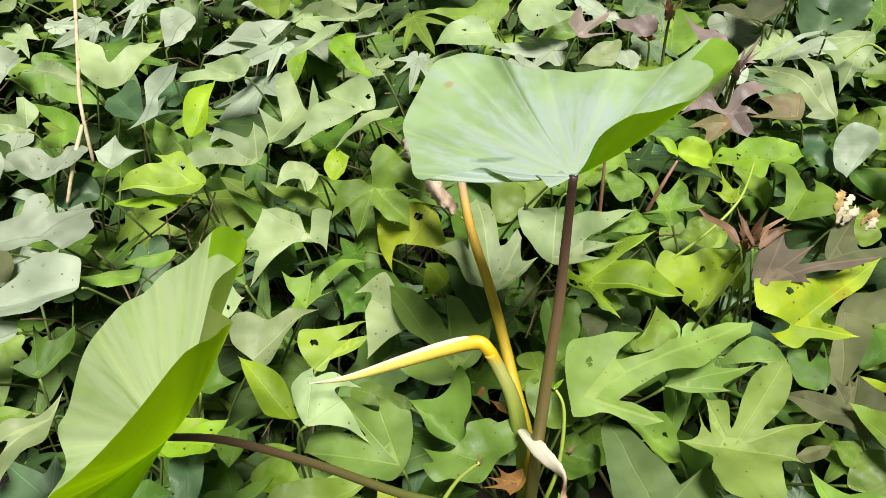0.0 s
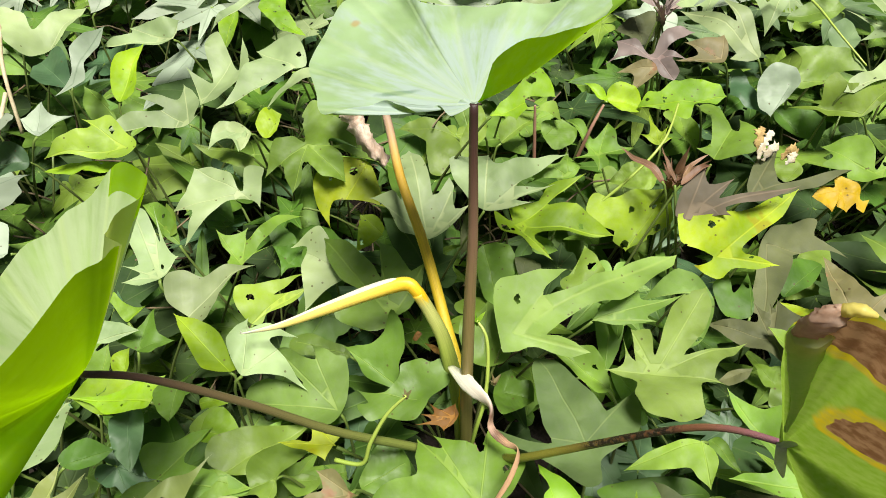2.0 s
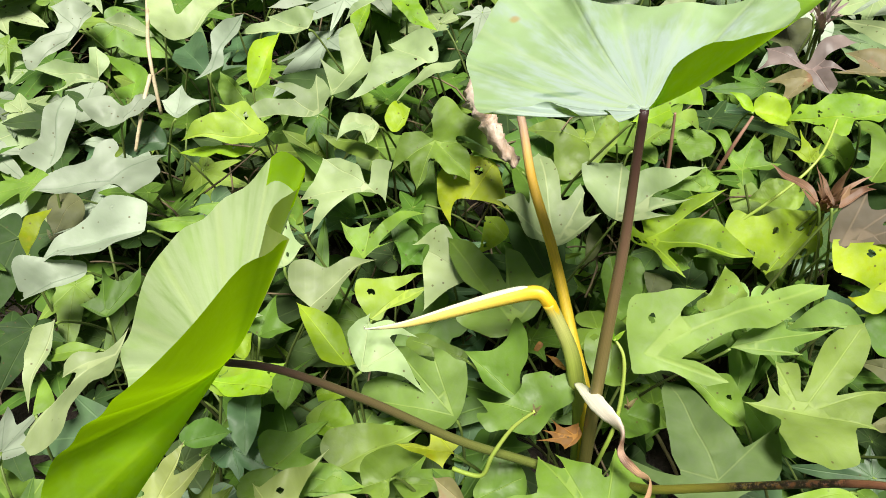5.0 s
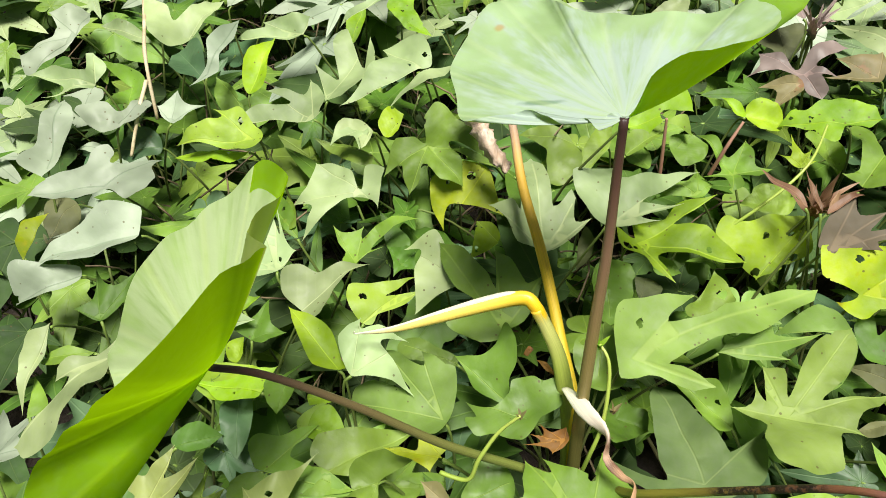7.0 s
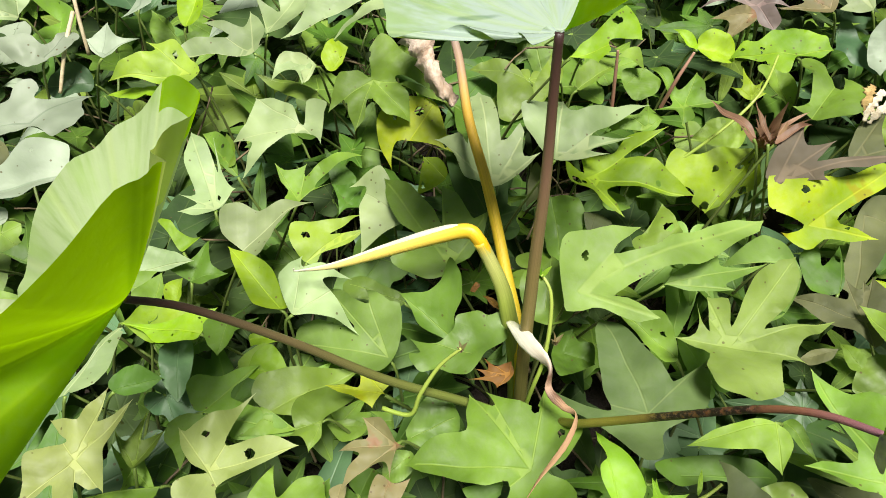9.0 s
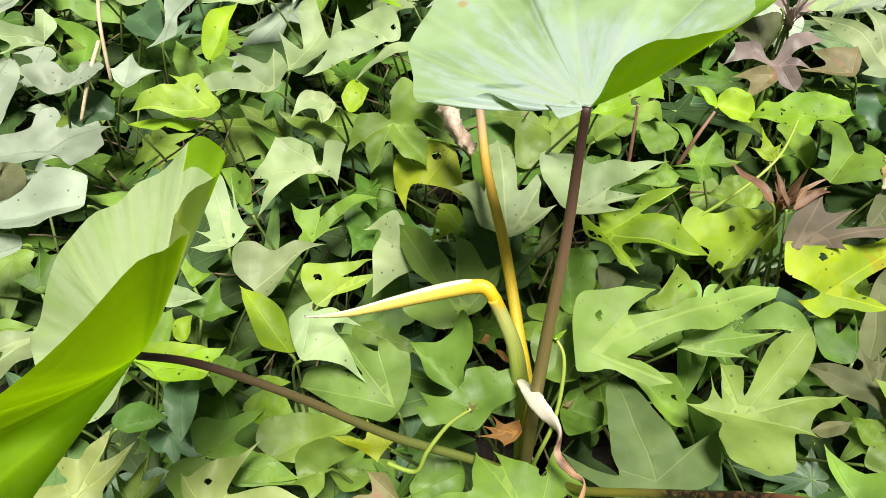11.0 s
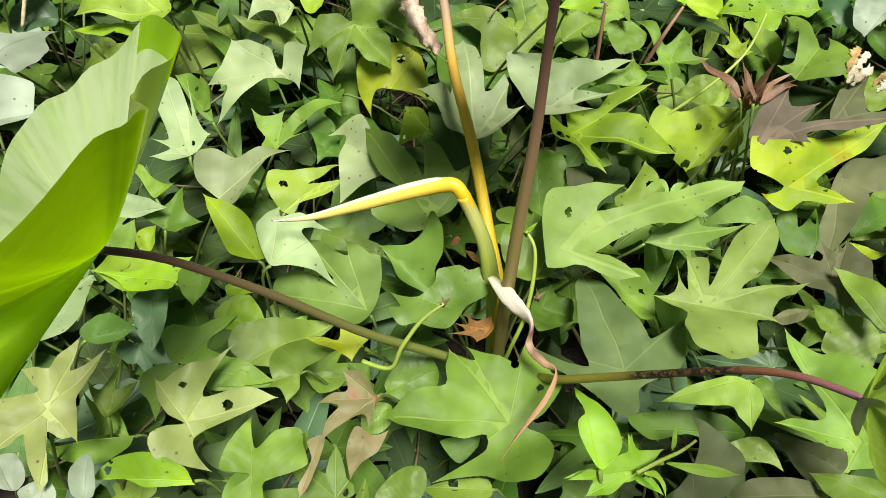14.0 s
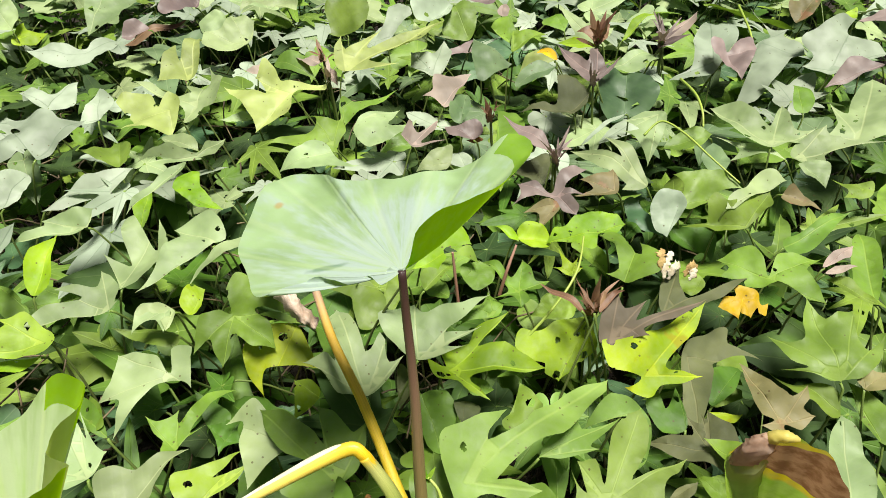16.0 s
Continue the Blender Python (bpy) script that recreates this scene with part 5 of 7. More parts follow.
leaf(-0.340, 1.026, 0.312, 58, 15, 18, 0.073, "grey", ((-83, 0.75, 1), (-59, 0.59), (-22, 0.30), (-7, 0.48), (-0, 1.00, 1), (32, 0.62), (61, 0.48), (85, 0.18), (-113, 0.26)))
leaf(-0.322, 0.855, 0.331, 51, 12, 13, 0.092, "grey", ((-70, 0.98, 1), (-47, 0.93), (-27, 0.89), (-12, 0.76), (-0, 1.00, 1), (14, 0.63), (20, 0.28), (107, 0.04), (-50, 0.19), (-126, 0.31), (-133, 0.60, 1), (-78, 0.66), (-62, 0.58), (-64, 0.73)))
leaf(-0.233, 0.889, 0.280, 94, 12, -0, 0.053, "sage", ((-64, 0.99), (-22, 0.80), (0, 1.00), (31, 0.69), (76, 0.27), (-158, 0.08)))
leaf(-0.119, 0.852, 0.306, -174, 5, -18, 0.081, "pale", ((-0, 1.00, 1), (24, 0.48), (96, 0.05), (127, 0.37), (143, 0.65, 1), (-175, 0.33), (-21, 0.10), (3, 0.55)))
leaf(-0.119, 0.865, 0.307, 146, 10, -10, 0.060, "pale", ((-0, 1.00), (19, 0.64), (57, 0.20), (-157, 0.05, 1), (-20, 0.52)))
leaf(-0.449, 1.330, 0.289, 85, 19, 12, 0.057, "lime", ((0, 1.00, 1), (31, 0.46), (59, 0.92, 1), (112, 0.50), (-130, 0.22)))
leaf(-0.452, 1.331, 0.311, 120, 19, -9, 0.067, "pale", ((0, 1.00), (25, 0.94), (54, 0.44), (-155, 0.10, 1), (-56, 0.42)))
leaf(-0.298, 0.985, 0.265, 77, 15, 4, 0.032, "mid", ((-52, 0.85), (-0, 1.00), (37, 0.98), (83, 0.51), (-125, 0.27)))
leaf(-0.118, 1.295, 0.282, -13, -11, 17, 0.057, "pale", ((-138, 0.31), (-69, 0.81), (0, 1.00, 1), (27, 0.46), (135, 0.10)))
leaf(-0.042, 1.192, 0.304, 108, 16, -7, 0.086, "pale", ((0, 1.00, 1), (20, 0.76), (35, 0.68, 1), (42, 0.27), (-158, 0.06), (-85, 0.61, 1), (-73, 0.87), (-43, 0.97, 1), (-24, 0.67)))
leaf(0.029, 1.339, 0.304, -174, -6, -18, 0.083, "pale", ((0, 1.00, 1), (11, 0.65), (-18, 0.15), (-76, 0.28), (-132, 0.39, 1), (162, 0.47), (48, 0.79)))
leaf(0.019, 0.960, 0.326, 162, 8, -15, 0.102, "cream", ((-0, 1.00, 1), (-1, 0.79), (-11, 0.44), (-16, 0.34), (12, 0.44), (18, 0.59, 1), (42, 0.66), (48, 0.48), (49, 0.24), (95, 0.19), (133, 0.37), (142, 0.62, 1), (156, 0.53), (141, 0.16), (-145, 0.06), (-105, 0.44), (-82, 0.52), (-64, 0.79, 1), (-52, 0.68), (-34, 0.72)))
leaf(-0.047, 0.964, 0.289, 179, 5, -14, 0.045, "pale", ((0, 1.00, 1), (46, 0.31), (-177, 0.11), (-18, 0.44)))
leaf(0.069, 0.840, 0.303, 168, 8, -19, 0.094, "mid", ((0, 1.00, 1), (10, 0.80), (29, 0.41), (55, 0.53), (52, 0.73, 1), (68, 0.48), (95, 0.48), (95, 0.63, 1), (121, 0.32), (152, 0.09), (-121, 0.20, 1), (-53, 0.37), (-16, 0.51), (-1, 0.68)))
leaf(0.067, 0.820, 0.307, -171, -7, -16, 0.082, "pale", ((0, 1.00, 1), (16, 0.77), (44, 0.43), (66, 0.14), (-96, 0.24), (-129, 0.51, 1), (-98, 0.42), (-33, 0.61)))
leaf(0.119, 0.868, 0.324, -11, -0, 16, 0.078, "pale", ((-24, 0.73, 1), (10, 0.48), (25, 0.52), (0, 1.00, 1), (21, 0.84), (50, 0.73), (81, 0.72), (107, 0.50), (132, 0.27), (-127, 0.09)))
leaf(0.094, 0.929, 0.309, 21, 5, 17, 0.101, "mid", ((-0, 1.00, 1), (15, 0.56), (46, 0.30), (113, 0.28, 1), (176, 0.06), (-64, 0.14), (8, 0.22)))
leaf(0.111, 1.012, 0.326, 17, 10, 15, 0.187, "cream", ((-84, 0.26), (-68, 0.39, 1), (-62, 0.22), (-37, 0.32), (-29, 0.60, 1), (-26, 0.32), (-16, 0.29), (-10, 0.55), (-1, 0.85), (-0, 1.00, 1), (7, 0.78), (13, 0.60), (8, 0.46), (4, 0.42), (14, 0.21), (35, 0.47, 1), (38, 0.28), (17, 0.14), (-160, 0.06)))
leaf(0.135, 1.196, 0.301, 91, 14, -4, 0.089, "sage", ((-22, 0.87), (-0, 1.00), (29, 0.91), (60, 0.62), (112, 0.25), (-67, 0.56, 1), (-62, 0.35)))
leaf(0.208, 1.166, 0.301, 58, 22, 4, 0.078, "grey", ((-19, 0.97), (-0, 1.00), (19, 0.85), (18, 0.43), (161, 0.07), (-133, 0.50, 1), (-39, 0.39)))
leaf(0.288, 1.197, 0.309, 37, 12, 17, 0.066, "grey", ((-91, 0.71), (-40, 0.93), (0, 1.00), (26, 0.52), (140, 0.08), (-141, 0.40)))
leaf(0.073, 1.087, 0.305, 133, 13, -7, 0.061, "pink", ((0, 1.00, 1), (-6, 0.64), (40, 0.39), (53, 0.86, 1), (78, 0.19), (-95, 0.23), (-26, 0.54)))
leaf(0.087, 1.066, 0.310, -77, -16, 3, 0.047, "pink", ((170, 0.20, 1), (-16, 0.49), (0, 1.00, 1), (20, 0.66)))
leaf(-0.027, 1.062, 0.312, 77, 14, -0, 0.043, "pink", ((-68, 0.58, 1), (-11, 0.47), (-0, 1.00, 1), (33, 0.44), (-169, 0.06)))
leaf(0.061, 1.076, 0.285, 136, 6, -13, 0.086, "sage", ((-0, 1.00), (27, 0.65), (178, 0.07, 1), (-23, 0.40), (-15, 0.66)))
leaf(0.249, 0.996, 0.311, 63, 22, 2, 0.082, "grey", ((-46, 0.84, 1), (-34, 0.66), (-13, 0.54), (-0, 1.00, 1), (24, 0.65), (55, 0.24), (-139, 0.07), (-73, 0.53, 1)))
leaf(0.249, 0.917, 0.300, 45, 10, 7, 0.087, "pink", ((-94, 0.44, 1), (-65, 0.37), (-45, 0.71), (-0, 1.00, 1), (7, 0.50), (107, 0.08), (-92, 0.18)))
leaf(0.176, 0.793, 0.319, 38, 15, 12, 0.058, "pink", ((-79, 0.47, 1), (-45, 0.66), (-18, 0.38), (-0, 1.00, 1), (19, 0.65), (34, 0.21), (43, 0.83, 1), (141, 0.07)))
leaf(0.187, 0.883, 0.259, -180, -7, -12, 0.063, "sage", ((-0, 1.00, 1), (20, 0.49), (95, 0.51), (-118, 0.11), (-30, 0.48)))
leaf(0.215, 0.748, 0.312, 175, -7, -13, 0.045, "pale", ((-0, 1.00, 1), (43, 0.68), (112, 0.65), (-72, 0.22)))
leaf(0.338, 1.060, 0.330, -52, -9, 16, 0.078, "blue", ((-164, 0.09, 1), (62, 0.48), (50, 1.25), (42, 1.30), (19, 1.06), (0, 1.00, 1), (2, 0.61)))
leaf(0.347, 1.254, 0.311, -83, -19, 12, 0.087, "sage", ((34, 0.85), (43, 0.38), (-83, 0.17), (-53, 0.49), (-18, 0.81), (0, 1.00)))
leaf(0.426, 1.256, 0.311, 166, -0, -18, 0.051, "purple", ((0, 1.00), (-49, 0.72), (-88, 0.45), (103, 0.31)))
leaf(0.417, 1.168, 0.321, 70, 17, -3, 0.027, "pink", ((-45, 0.46), (0, 1.00), (47, 0.67), (118, 0.44), (-137, 0.15)))
leaf(0.339, 1.083, 0.306, -175, -8, -20, 0.058, "purple", ((0, 1.00, 1), (18, 0.61), (129, 0.21), (-65, 0.24), (-8, 0.50)))
leaf(0.271, 0.894, 0.281, 67, 21, 4, 0.063, "blue", ((-27, 0.66), (-0, 1.00), (20, 0.52), (172, 0.07), (-79, 0.30)))
leaf(0.411, 1.097, 0.304, 119, 14, -16, 0.050, "mid", ((0, 1.00, 1), (25, 1.11), (48, 0.73), (125, 0.36), (-110, 0.09)))
leaf(0.404, 1.052, 0.306, 27, 12, 8, 0.087, "mid", ((-45, 0.99, 1), (-25, 0.58), (0, 1.00, 1), (20, 0.65), (38, 0.25), (169, 0.06)))
leaf(0.516, 1.109, 0.311, 96, 16, -10, 0.047, "mid", ((-47, 0.87), (-0, 1.00), (49, 0.34), (-173, 0.16, 1)))
leaf(0.551, 1.028, 0.320, 130, 8, -15, 0.047, "red", ((-0, 1.00, 1), (40, 0.74), (82, 0.96, 1), (122, 0.29), (-102, 0.13), (-3, 0.51)))
leaf(0.551, 1.028, 0.310, 142, 1, -17, 0.077, "lime", ((0, 1.00, 1), (13, 0.59), (179, 0.07, 1), (-20, 0.38)))
leaf(0.611, 1.060, 0.301, 26, 19, 9, 0.088, "lime", ((-0, 1.00, 1), (-18, 0.53), (165, 0.05), (8, 0.27)))
leaf(0.464, 1.009, 0.304, 178, -11, -13, 0.062, "cream", ((-0, 1.00), (26, 0.81), (49, 0.49), (-158, 0.05, 1), (-12, 0.39)))
leaf(0.446, 0.966, 0.330, 104, 10, -14, 0.038, "yellow", ((-32, 0.98), (0, 1.00), (32, 0.37), (167, 0.10), (-34, 0.57)))
leaf(0.439, 0.946, 0.329, -171, -10, -17, 0.071, "blue", ((0, 1.00), (24, 0.66), (44, 0.36), (-153, 0.04, 1), (-39, 0.40), (-25, 0.68)))
leaf(0.489, 0.895, 0.325, 107, 9, -11, 0.105, "purple", ((-0, 1.00, 1), (7, 0.71), (15, 0.36), (28, 0.59), (39, 0.82, 1), (52, 0.41), (66, 0.34), (69, 0.78, 1), (79, 0.37), (125, 0.04), (-98, 0.17), (-31, 0.36), (-10, 0.65)))
leaf(0.545, 0.956, 0.311, 15, 9, 13, 0.101, "pale", ((-149, 0.04, 1), (-18, 0.41), (-5, 0.69), (-0, 1.00, 1), (10, 0.89), (34, 0.51), (66, 0.27)))
leaf(0.564, 0.937, 0.304, -114, -16, 2, 0.086, "teal", ((58, 0.63), (89, 0.37), (177, 0.03), (-67, 0.41), (-50, 0.78), (-27, 0.99), (0, 1.00, 1), (11, 1.23), (25, 1.09)))
leaf(0.425, 0.837, 0.312, 156, 3, -19, 0.075, "dull", ((0, 1.00, 1), (22, 0.62), (36, 0.35), (66, 0.88), (78, 0.93), (105, 0.70), (123, 0.66, 1), (135, 0.46), (-179, 0.14), (-104, 0.17, 1), (-16, 0.32), (-1, 0.66)))
leaf(0.350, 0.730, 0.327, 120, 12, -11, 0.087, "purple", ((0, 1.00, 1), (15, 0.50), (39, 0.22), (165, 0.02), (-51, 0.25), (-15, 0.49)))
leaf(0.361, 0.724, 0.325, 40, 14, 5, 0.040, "pink", ((0, 1.00, 1), (12, 0.46), (39, 0.63, 1), (-155, 0.09)))
leaf(0.267, 0.805, 0.307, 134, 6, -16, 0.051, "purple", ((-0, 1.00, 1), (19, 0.58), (70, 0.55), (125, 0.29), (-48, 0.13), (-28, 0.68)))
leaf(0.279, 0.810, 0.301, 163, -3, -21, 0.021, "rust", ((-0, 1.00, 1), (55, 0.36), (-180, 0.20), (-45, 0.55)))
leaf(0.317, 0.832, 0.261, 77, 16, -5, 0.095, "mid", ((0, 1.00, 1), (21, 0.90), (46, 0.59), (104, 0.14), (-113, 0.05), (-3, 0.45)))
leaf(0.249, 0.775, 0.280, 96, 17, -9, 0.038, "grey", ((-49, 0.92), (0, 1.00), (43, 0.51), (136, 0.12)))
leaf(0.508, 0.820, 0.307, -159, -12, -14, 0.086, "grey", ((0, 1.00), (6, 0.68), (16, 0.29), (-174, 0.05, 1), (-7, 0.24), (6, 0.56), (-3, 0.84)))
leaf(0.539, 0.780, 0.326, -121, -19, 1, 0.086, "pale", ((-0, 1.00, 1), (11, 0.81), (45, 0.74, 1), (33, 0.48), (63, 0.59, 1), (99, 0.24), (-161, 0.10), (-51, 0.20), (-9, 0.63)))
leaf(0.452, 0.633, 0.320, 124, 7, -16, 0.121, "pale", ((-0, 1.00, 1), (4, 0.73), (8, 0.43), (11, 0.39), (16, 0.56), (18, 0.77, 1), (28, 0.56), (35, 0.39), (48, 0.14), (-146, 0.03), (-50, 0.26), (-32, 0.20), (-18, 0.52), (-9, 0.69)))
leaf(0.332, 0.636, 0.320, 170, -8, -16, 0.062, "purple", ((34, 0.91, 1), (48, 0.60), (52, 0.17), (99, 0.47), (116, 0.80), (139, 0.99, 1), (135, 0.49), (141, 0.24), (-174, 0.62, 1), (-164, 0.27), (-135, 0.53), (-119, 0.60, 1), (-95, 0.39), (-3, 0.13), (10, 0.53), (0, 1.00, 1), (13, 0.76)))
leaf(0.405, 0.626, 0.324, 172, -6, -15, 0.057, "tan", ((35, 0.86, 1), (64, 0.56), (100, 0.62, 1), (126, 0.23), (-89, 0.11), (0, 1.00, 1), (15, 0.48)))
leaf(0.322, 0.615, 0.325, -144, -18, -9, 0.043, "tan", ((43, 0.97, 1), (63, 0.49), (146, 0.08), (-52, 0.26), (0, 1.00, 1), (20, 0.60)))
leaf(0.353, 0.554, 0.324, 167, -7, -13, 0.062, "lime", ((21, 0.64), (45, 0.58), (75, 0.50), (138, 0.54), (163, 0.58, 1), (-174, 0.34), (-110, 0.04), (-76, 0.34), (-62, 0.40), (-12, 0.54), (0, 1.00, 1), (17, 0.85)))
leaf(0.266, 0.585, 0.304, -16, 2, 18, 0.039, "lime", ((-100, 0.29), (-62, 0.64), (-26, 0.93), (0, 1.00), (21, 0.87), (51, 0.46), (90, 0.02)))
leaf(0.262, 0.581, 0.308, 124, 7, -8, 0.036, "lime", ((-0, 1.00, 1), (27, 0.49), (160, 0.06), (-24, 0.29)))
leaf(0.341, 0.761, 0.288, -84, -17, 10, 0.043, "dull", ((59, 0.76), (97, 0.10), (-89, 0.61), (-41, 0.79), (-0, 1.00)))
leaf(0.435, 0.645, 0.289, -69, -11, 13, 0.073, "teal", ((104, 0.03), (-76, 0.14), (-9, 0.55), (-0, 1.00), (17, 0.79), (39, 0.51, 1)))
leaf(0.481, 0.594, 0.305, -131, -19, -1, 0.041, "grey", ((62, 0.87), (106, 0.72), (163, 0.49), (-133, 0.28), (-17, 0.42), (-0, 1.00, 1), (23, 1.03)))
leaf(0.498, 0.602, 0.304, -1, 9, 16, 0.076, "sage", ((-90, 0.61, 1), (-54, 0.64), (-23, 0.88), (0, 1.00, 1), (-8, 0.59), (14, 0.32), (96, 0.12), (-149, 0.10), (-75, 0.37)))
leaf(0.529, 0.561, 0.327, 12, 14, 9, 0.092, "pale", ((0, 1.00, 1), (-0, 0.74), (1, 0.44), (69, 0.07), (179, 0.07, 1), (-56, 0.15), (-21, 0.42), (-21, 0.72), (-13, 0.95)))
leaf(0.543, 0.539, 0.309, 151, -7, -19, 0.076, "mid", ((0, 1.00, 1), (2, 0.60), (26, 0.68), (44, 0.68), (51, 0.42), (97, 0.59), (116, 0.87, 1), (130, 0.65), (135, 0.29), (-91, 0.03), (-23, 0.41), (-8, 0.74)))
leaf(0.488, 0.602, 0.259, -60, -5, 16, 0.063, "dark", ((-167, 0.09), (-48, 0.58), (-36, 0.90), (0, 1.00, 1), (-5, 0.72), (38, 0.43)))
leaf(0.657, 0.619, 0.280, -53, 1, 19, 0.053, "tan", ((91, 0.12), (-68, 0.26), (-16, 0.51), (0, 1.00, 1), (22, 0.64), (50, 0.44)))
leaf(0.510, 0.442, 0.320, 6, 16, 8, 0.083, "mid", ((-121, 0.72, 1), (-99, 0.62), (-78, 0.52), (-67, 0.31), (-44, 0.04), (-38, 0.39), (-20, 0.57), (2, 0.77), (0, 1.00, 1), (6, 0.65), (13, 0.52), (42, 0.63), (57, 0.77, 1), (60, 0.53), (49, 0.29), (50, 0.15), (148, 0.16), (-174, 0.31), (-153, 0.31), (-152, 0.60), (-131, 0.51)))
leaf(0.569, 0.496, 0.308, 15, 9, 8, 0.114, "sage", ((0, 1.00, 1), (4, 0.76), (20, 0.44), (49, 0.23), (93, 0.10), (-62, 0.06), (-10, 0.31), (-5, 0.73)))
leaf(0.576, 0.507, 0.280, 57, 13, -8, 0.084, "sage", ((-41, 0.66, 1), (-41, 0.31), (-23, 0.22), (-4, 0.71), (0, 1.00, 1), (13, 0.65), (36, 0.24), (-131, 0.08)))
leaf(0.578, 0.440, 0.326, 20, 14, 7, 0.051, "pink", ((-0, 1.00, 1), (11, 0.75), (11, 0.22), (-174, 0.08), (-22, 0.38)))
leaf(0.576, 0.432, 0.325, -5, 12, 16, 0.037, "pink", ((-0, 1.00, 1), (16, 0.41), (157, 0.09), (-23, 0.37)))
leaf(0.619, 0.394, 0.304, 64, 11, -4, 0.120, "mid", ((0, 1.00, 1), (-8, 0.77), (-21, 0.44), (-51, 0.22), (-95, 0.10), (34, 0.05), (13, 0.46), (7, 0.80)))
leaf(0.611, 0.389, 0.311, 117, 2, -14, 0.057, "mid", ((-0, 1.00, 1), (17, 0.70), (24, 0.30), (179, 0.08), (-17, 0.48)))
leaf(0.511, 0.306, 0.307, 79, 13, -11, 0.101, "sage", ((-39, 0.80, 1), (-35, 0.58), (-22, 0.53), (-7, 0.81), (0, 1.00, 1), (8, 0.72), (16, 0.80), (27, 0.87, 1), (35, 0.53), (51, 0.47), (52, 0.74, 1), (68, 0.46), (87, 0.21), (84, 0.11), (-81, 0.10), (-69, 0.25), (-68, 0.56, 1), (-60, 0.31), (-57, 0.48)))
leaf(0.504, 0.288, 0.285, 114, -2, -13, 0.076, "mid", ((0, 1.00, 1), (-6, 0.63), (23, 0.39), (54, 0.23), (-135, 0.10), (-97, 0.18), (-32, 0.28), (-22, 0.56)))
leaf(0.438, 0.189, 0.307, 61, 11, -6, 0.094, "pale", ((0, 1.00, 1), (-10, 0.74), (-27, 0.41), (-95, 0.18), (87, 0.15), (37, 0.37), (15, 0.64), (5, 0.90)))
leaf(0.411, 0.264, 0.329, 93, 9, -9, 0.071, "tan", ((0, 1.00, 1), (10, 0.76), (23, 0.47), (47, 0.39), (58, 0.67, 1), (70, 0.49), (75, 0.35), (94, 0.46, 1), (127, 0.23), (134, 0.03), (-149, 0.19), (-79, 0.29, 1), (-50, 0.10), (-44, 0.25), (-16, 0.47), (-6, 0.69)))
leaf(0.393, 0.388, 0.280, -13, 2, 11, 0.087, "dull", ((0, 1.00, 1), (-4, 0.60), (12, 0.33), (67, 0.48), (84, 0.74), (89, 0.86, 1), (102, 0.78), (106, 0.38), (145, 0.11), (-81, 0.18), (-44, 0.42), (-34, 0.69), (-20, 0.60)))
leaf(0.384, 0.435, 0.304, 9, 6, 7, 0.112, "dull", ((-0, 1.00, 1), (9, 0.69), (18, 0.42), (90, 0.06), (-90, 0.09), (-60, 0.36), (-45, 0.58), (-42, 0.67, 1), (-32, 0.35), (-1, 0.27)))
leaf(0.400, 0.336, 0.265, 36, 12, -3, 0.061, "dark", ((-25, 0.72), (-0, 1.00), (21, 0.47), (168, 0.07), (-51, 0.27)))
leaf(0.530, 0.294, 0.306, 66, 10, -8, 0.041, "tan", ((0, 1.00, 1), (24, 0.59), (47, 0.96, 1), (88, 0.53), (140, 0.13), (-33, 0.31)))
leaf(0.528, 0.252, 0.279, 86, 9, -14, 0.065, "mid", ((0, 1.00, 1), (16, 0.73), (48, 0.43), (162, 0.10), (-18, 0.31)))
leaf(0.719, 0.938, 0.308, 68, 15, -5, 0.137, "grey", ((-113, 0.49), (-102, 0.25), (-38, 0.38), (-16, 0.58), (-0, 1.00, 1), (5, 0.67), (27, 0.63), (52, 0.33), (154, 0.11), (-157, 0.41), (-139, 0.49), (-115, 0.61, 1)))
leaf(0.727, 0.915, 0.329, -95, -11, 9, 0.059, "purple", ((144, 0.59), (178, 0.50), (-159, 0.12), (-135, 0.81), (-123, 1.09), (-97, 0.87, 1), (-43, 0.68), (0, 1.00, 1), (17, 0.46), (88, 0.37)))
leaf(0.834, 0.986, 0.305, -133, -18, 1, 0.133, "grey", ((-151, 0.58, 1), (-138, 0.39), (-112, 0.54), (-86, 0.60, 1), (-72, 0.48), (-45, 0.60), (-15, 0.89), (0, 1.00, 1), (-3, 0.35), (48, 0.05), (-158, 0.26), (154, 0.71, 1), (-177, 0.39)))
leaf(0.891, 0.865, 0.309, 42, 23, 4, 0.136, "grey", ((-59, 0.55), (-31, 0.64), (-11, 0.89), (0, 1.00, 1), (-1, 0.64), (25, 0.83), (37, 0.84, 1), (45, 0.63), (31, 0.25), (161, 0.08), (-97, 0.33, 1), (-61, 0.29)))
leaf(0.959, 0.838, 0.325, 177, -18, -15, 0.094, "purple", ((0, 1.00, 1), (14, 0.72), (46, 0.45), (-168, 0.05), (-6, 0.32), (-7, 0.65)))
leaf(1.090, 0.986, 0.329, 164, -7, -15, 0.054, "purple", ((0, 1.00, 1), (37, 0.47), (116, 0.45), (-82, 0.42)))
leaf(0.660, 0.675, 0.322, 52, 15, -4, 0.125, "pale", ((-52, 0.99, 1), (-39, 0.84), (-29, 0.57), (-11, 0.42), (-3, 0.70), (-0, 1.00, 1), (8, 0.65), (23, 0.47), (37, 0.67, 1), (48, 0.43), (56, 0.21), (134, 0.04), (-87, 0.22), (-79, 0.35), (-64, 0.57)))
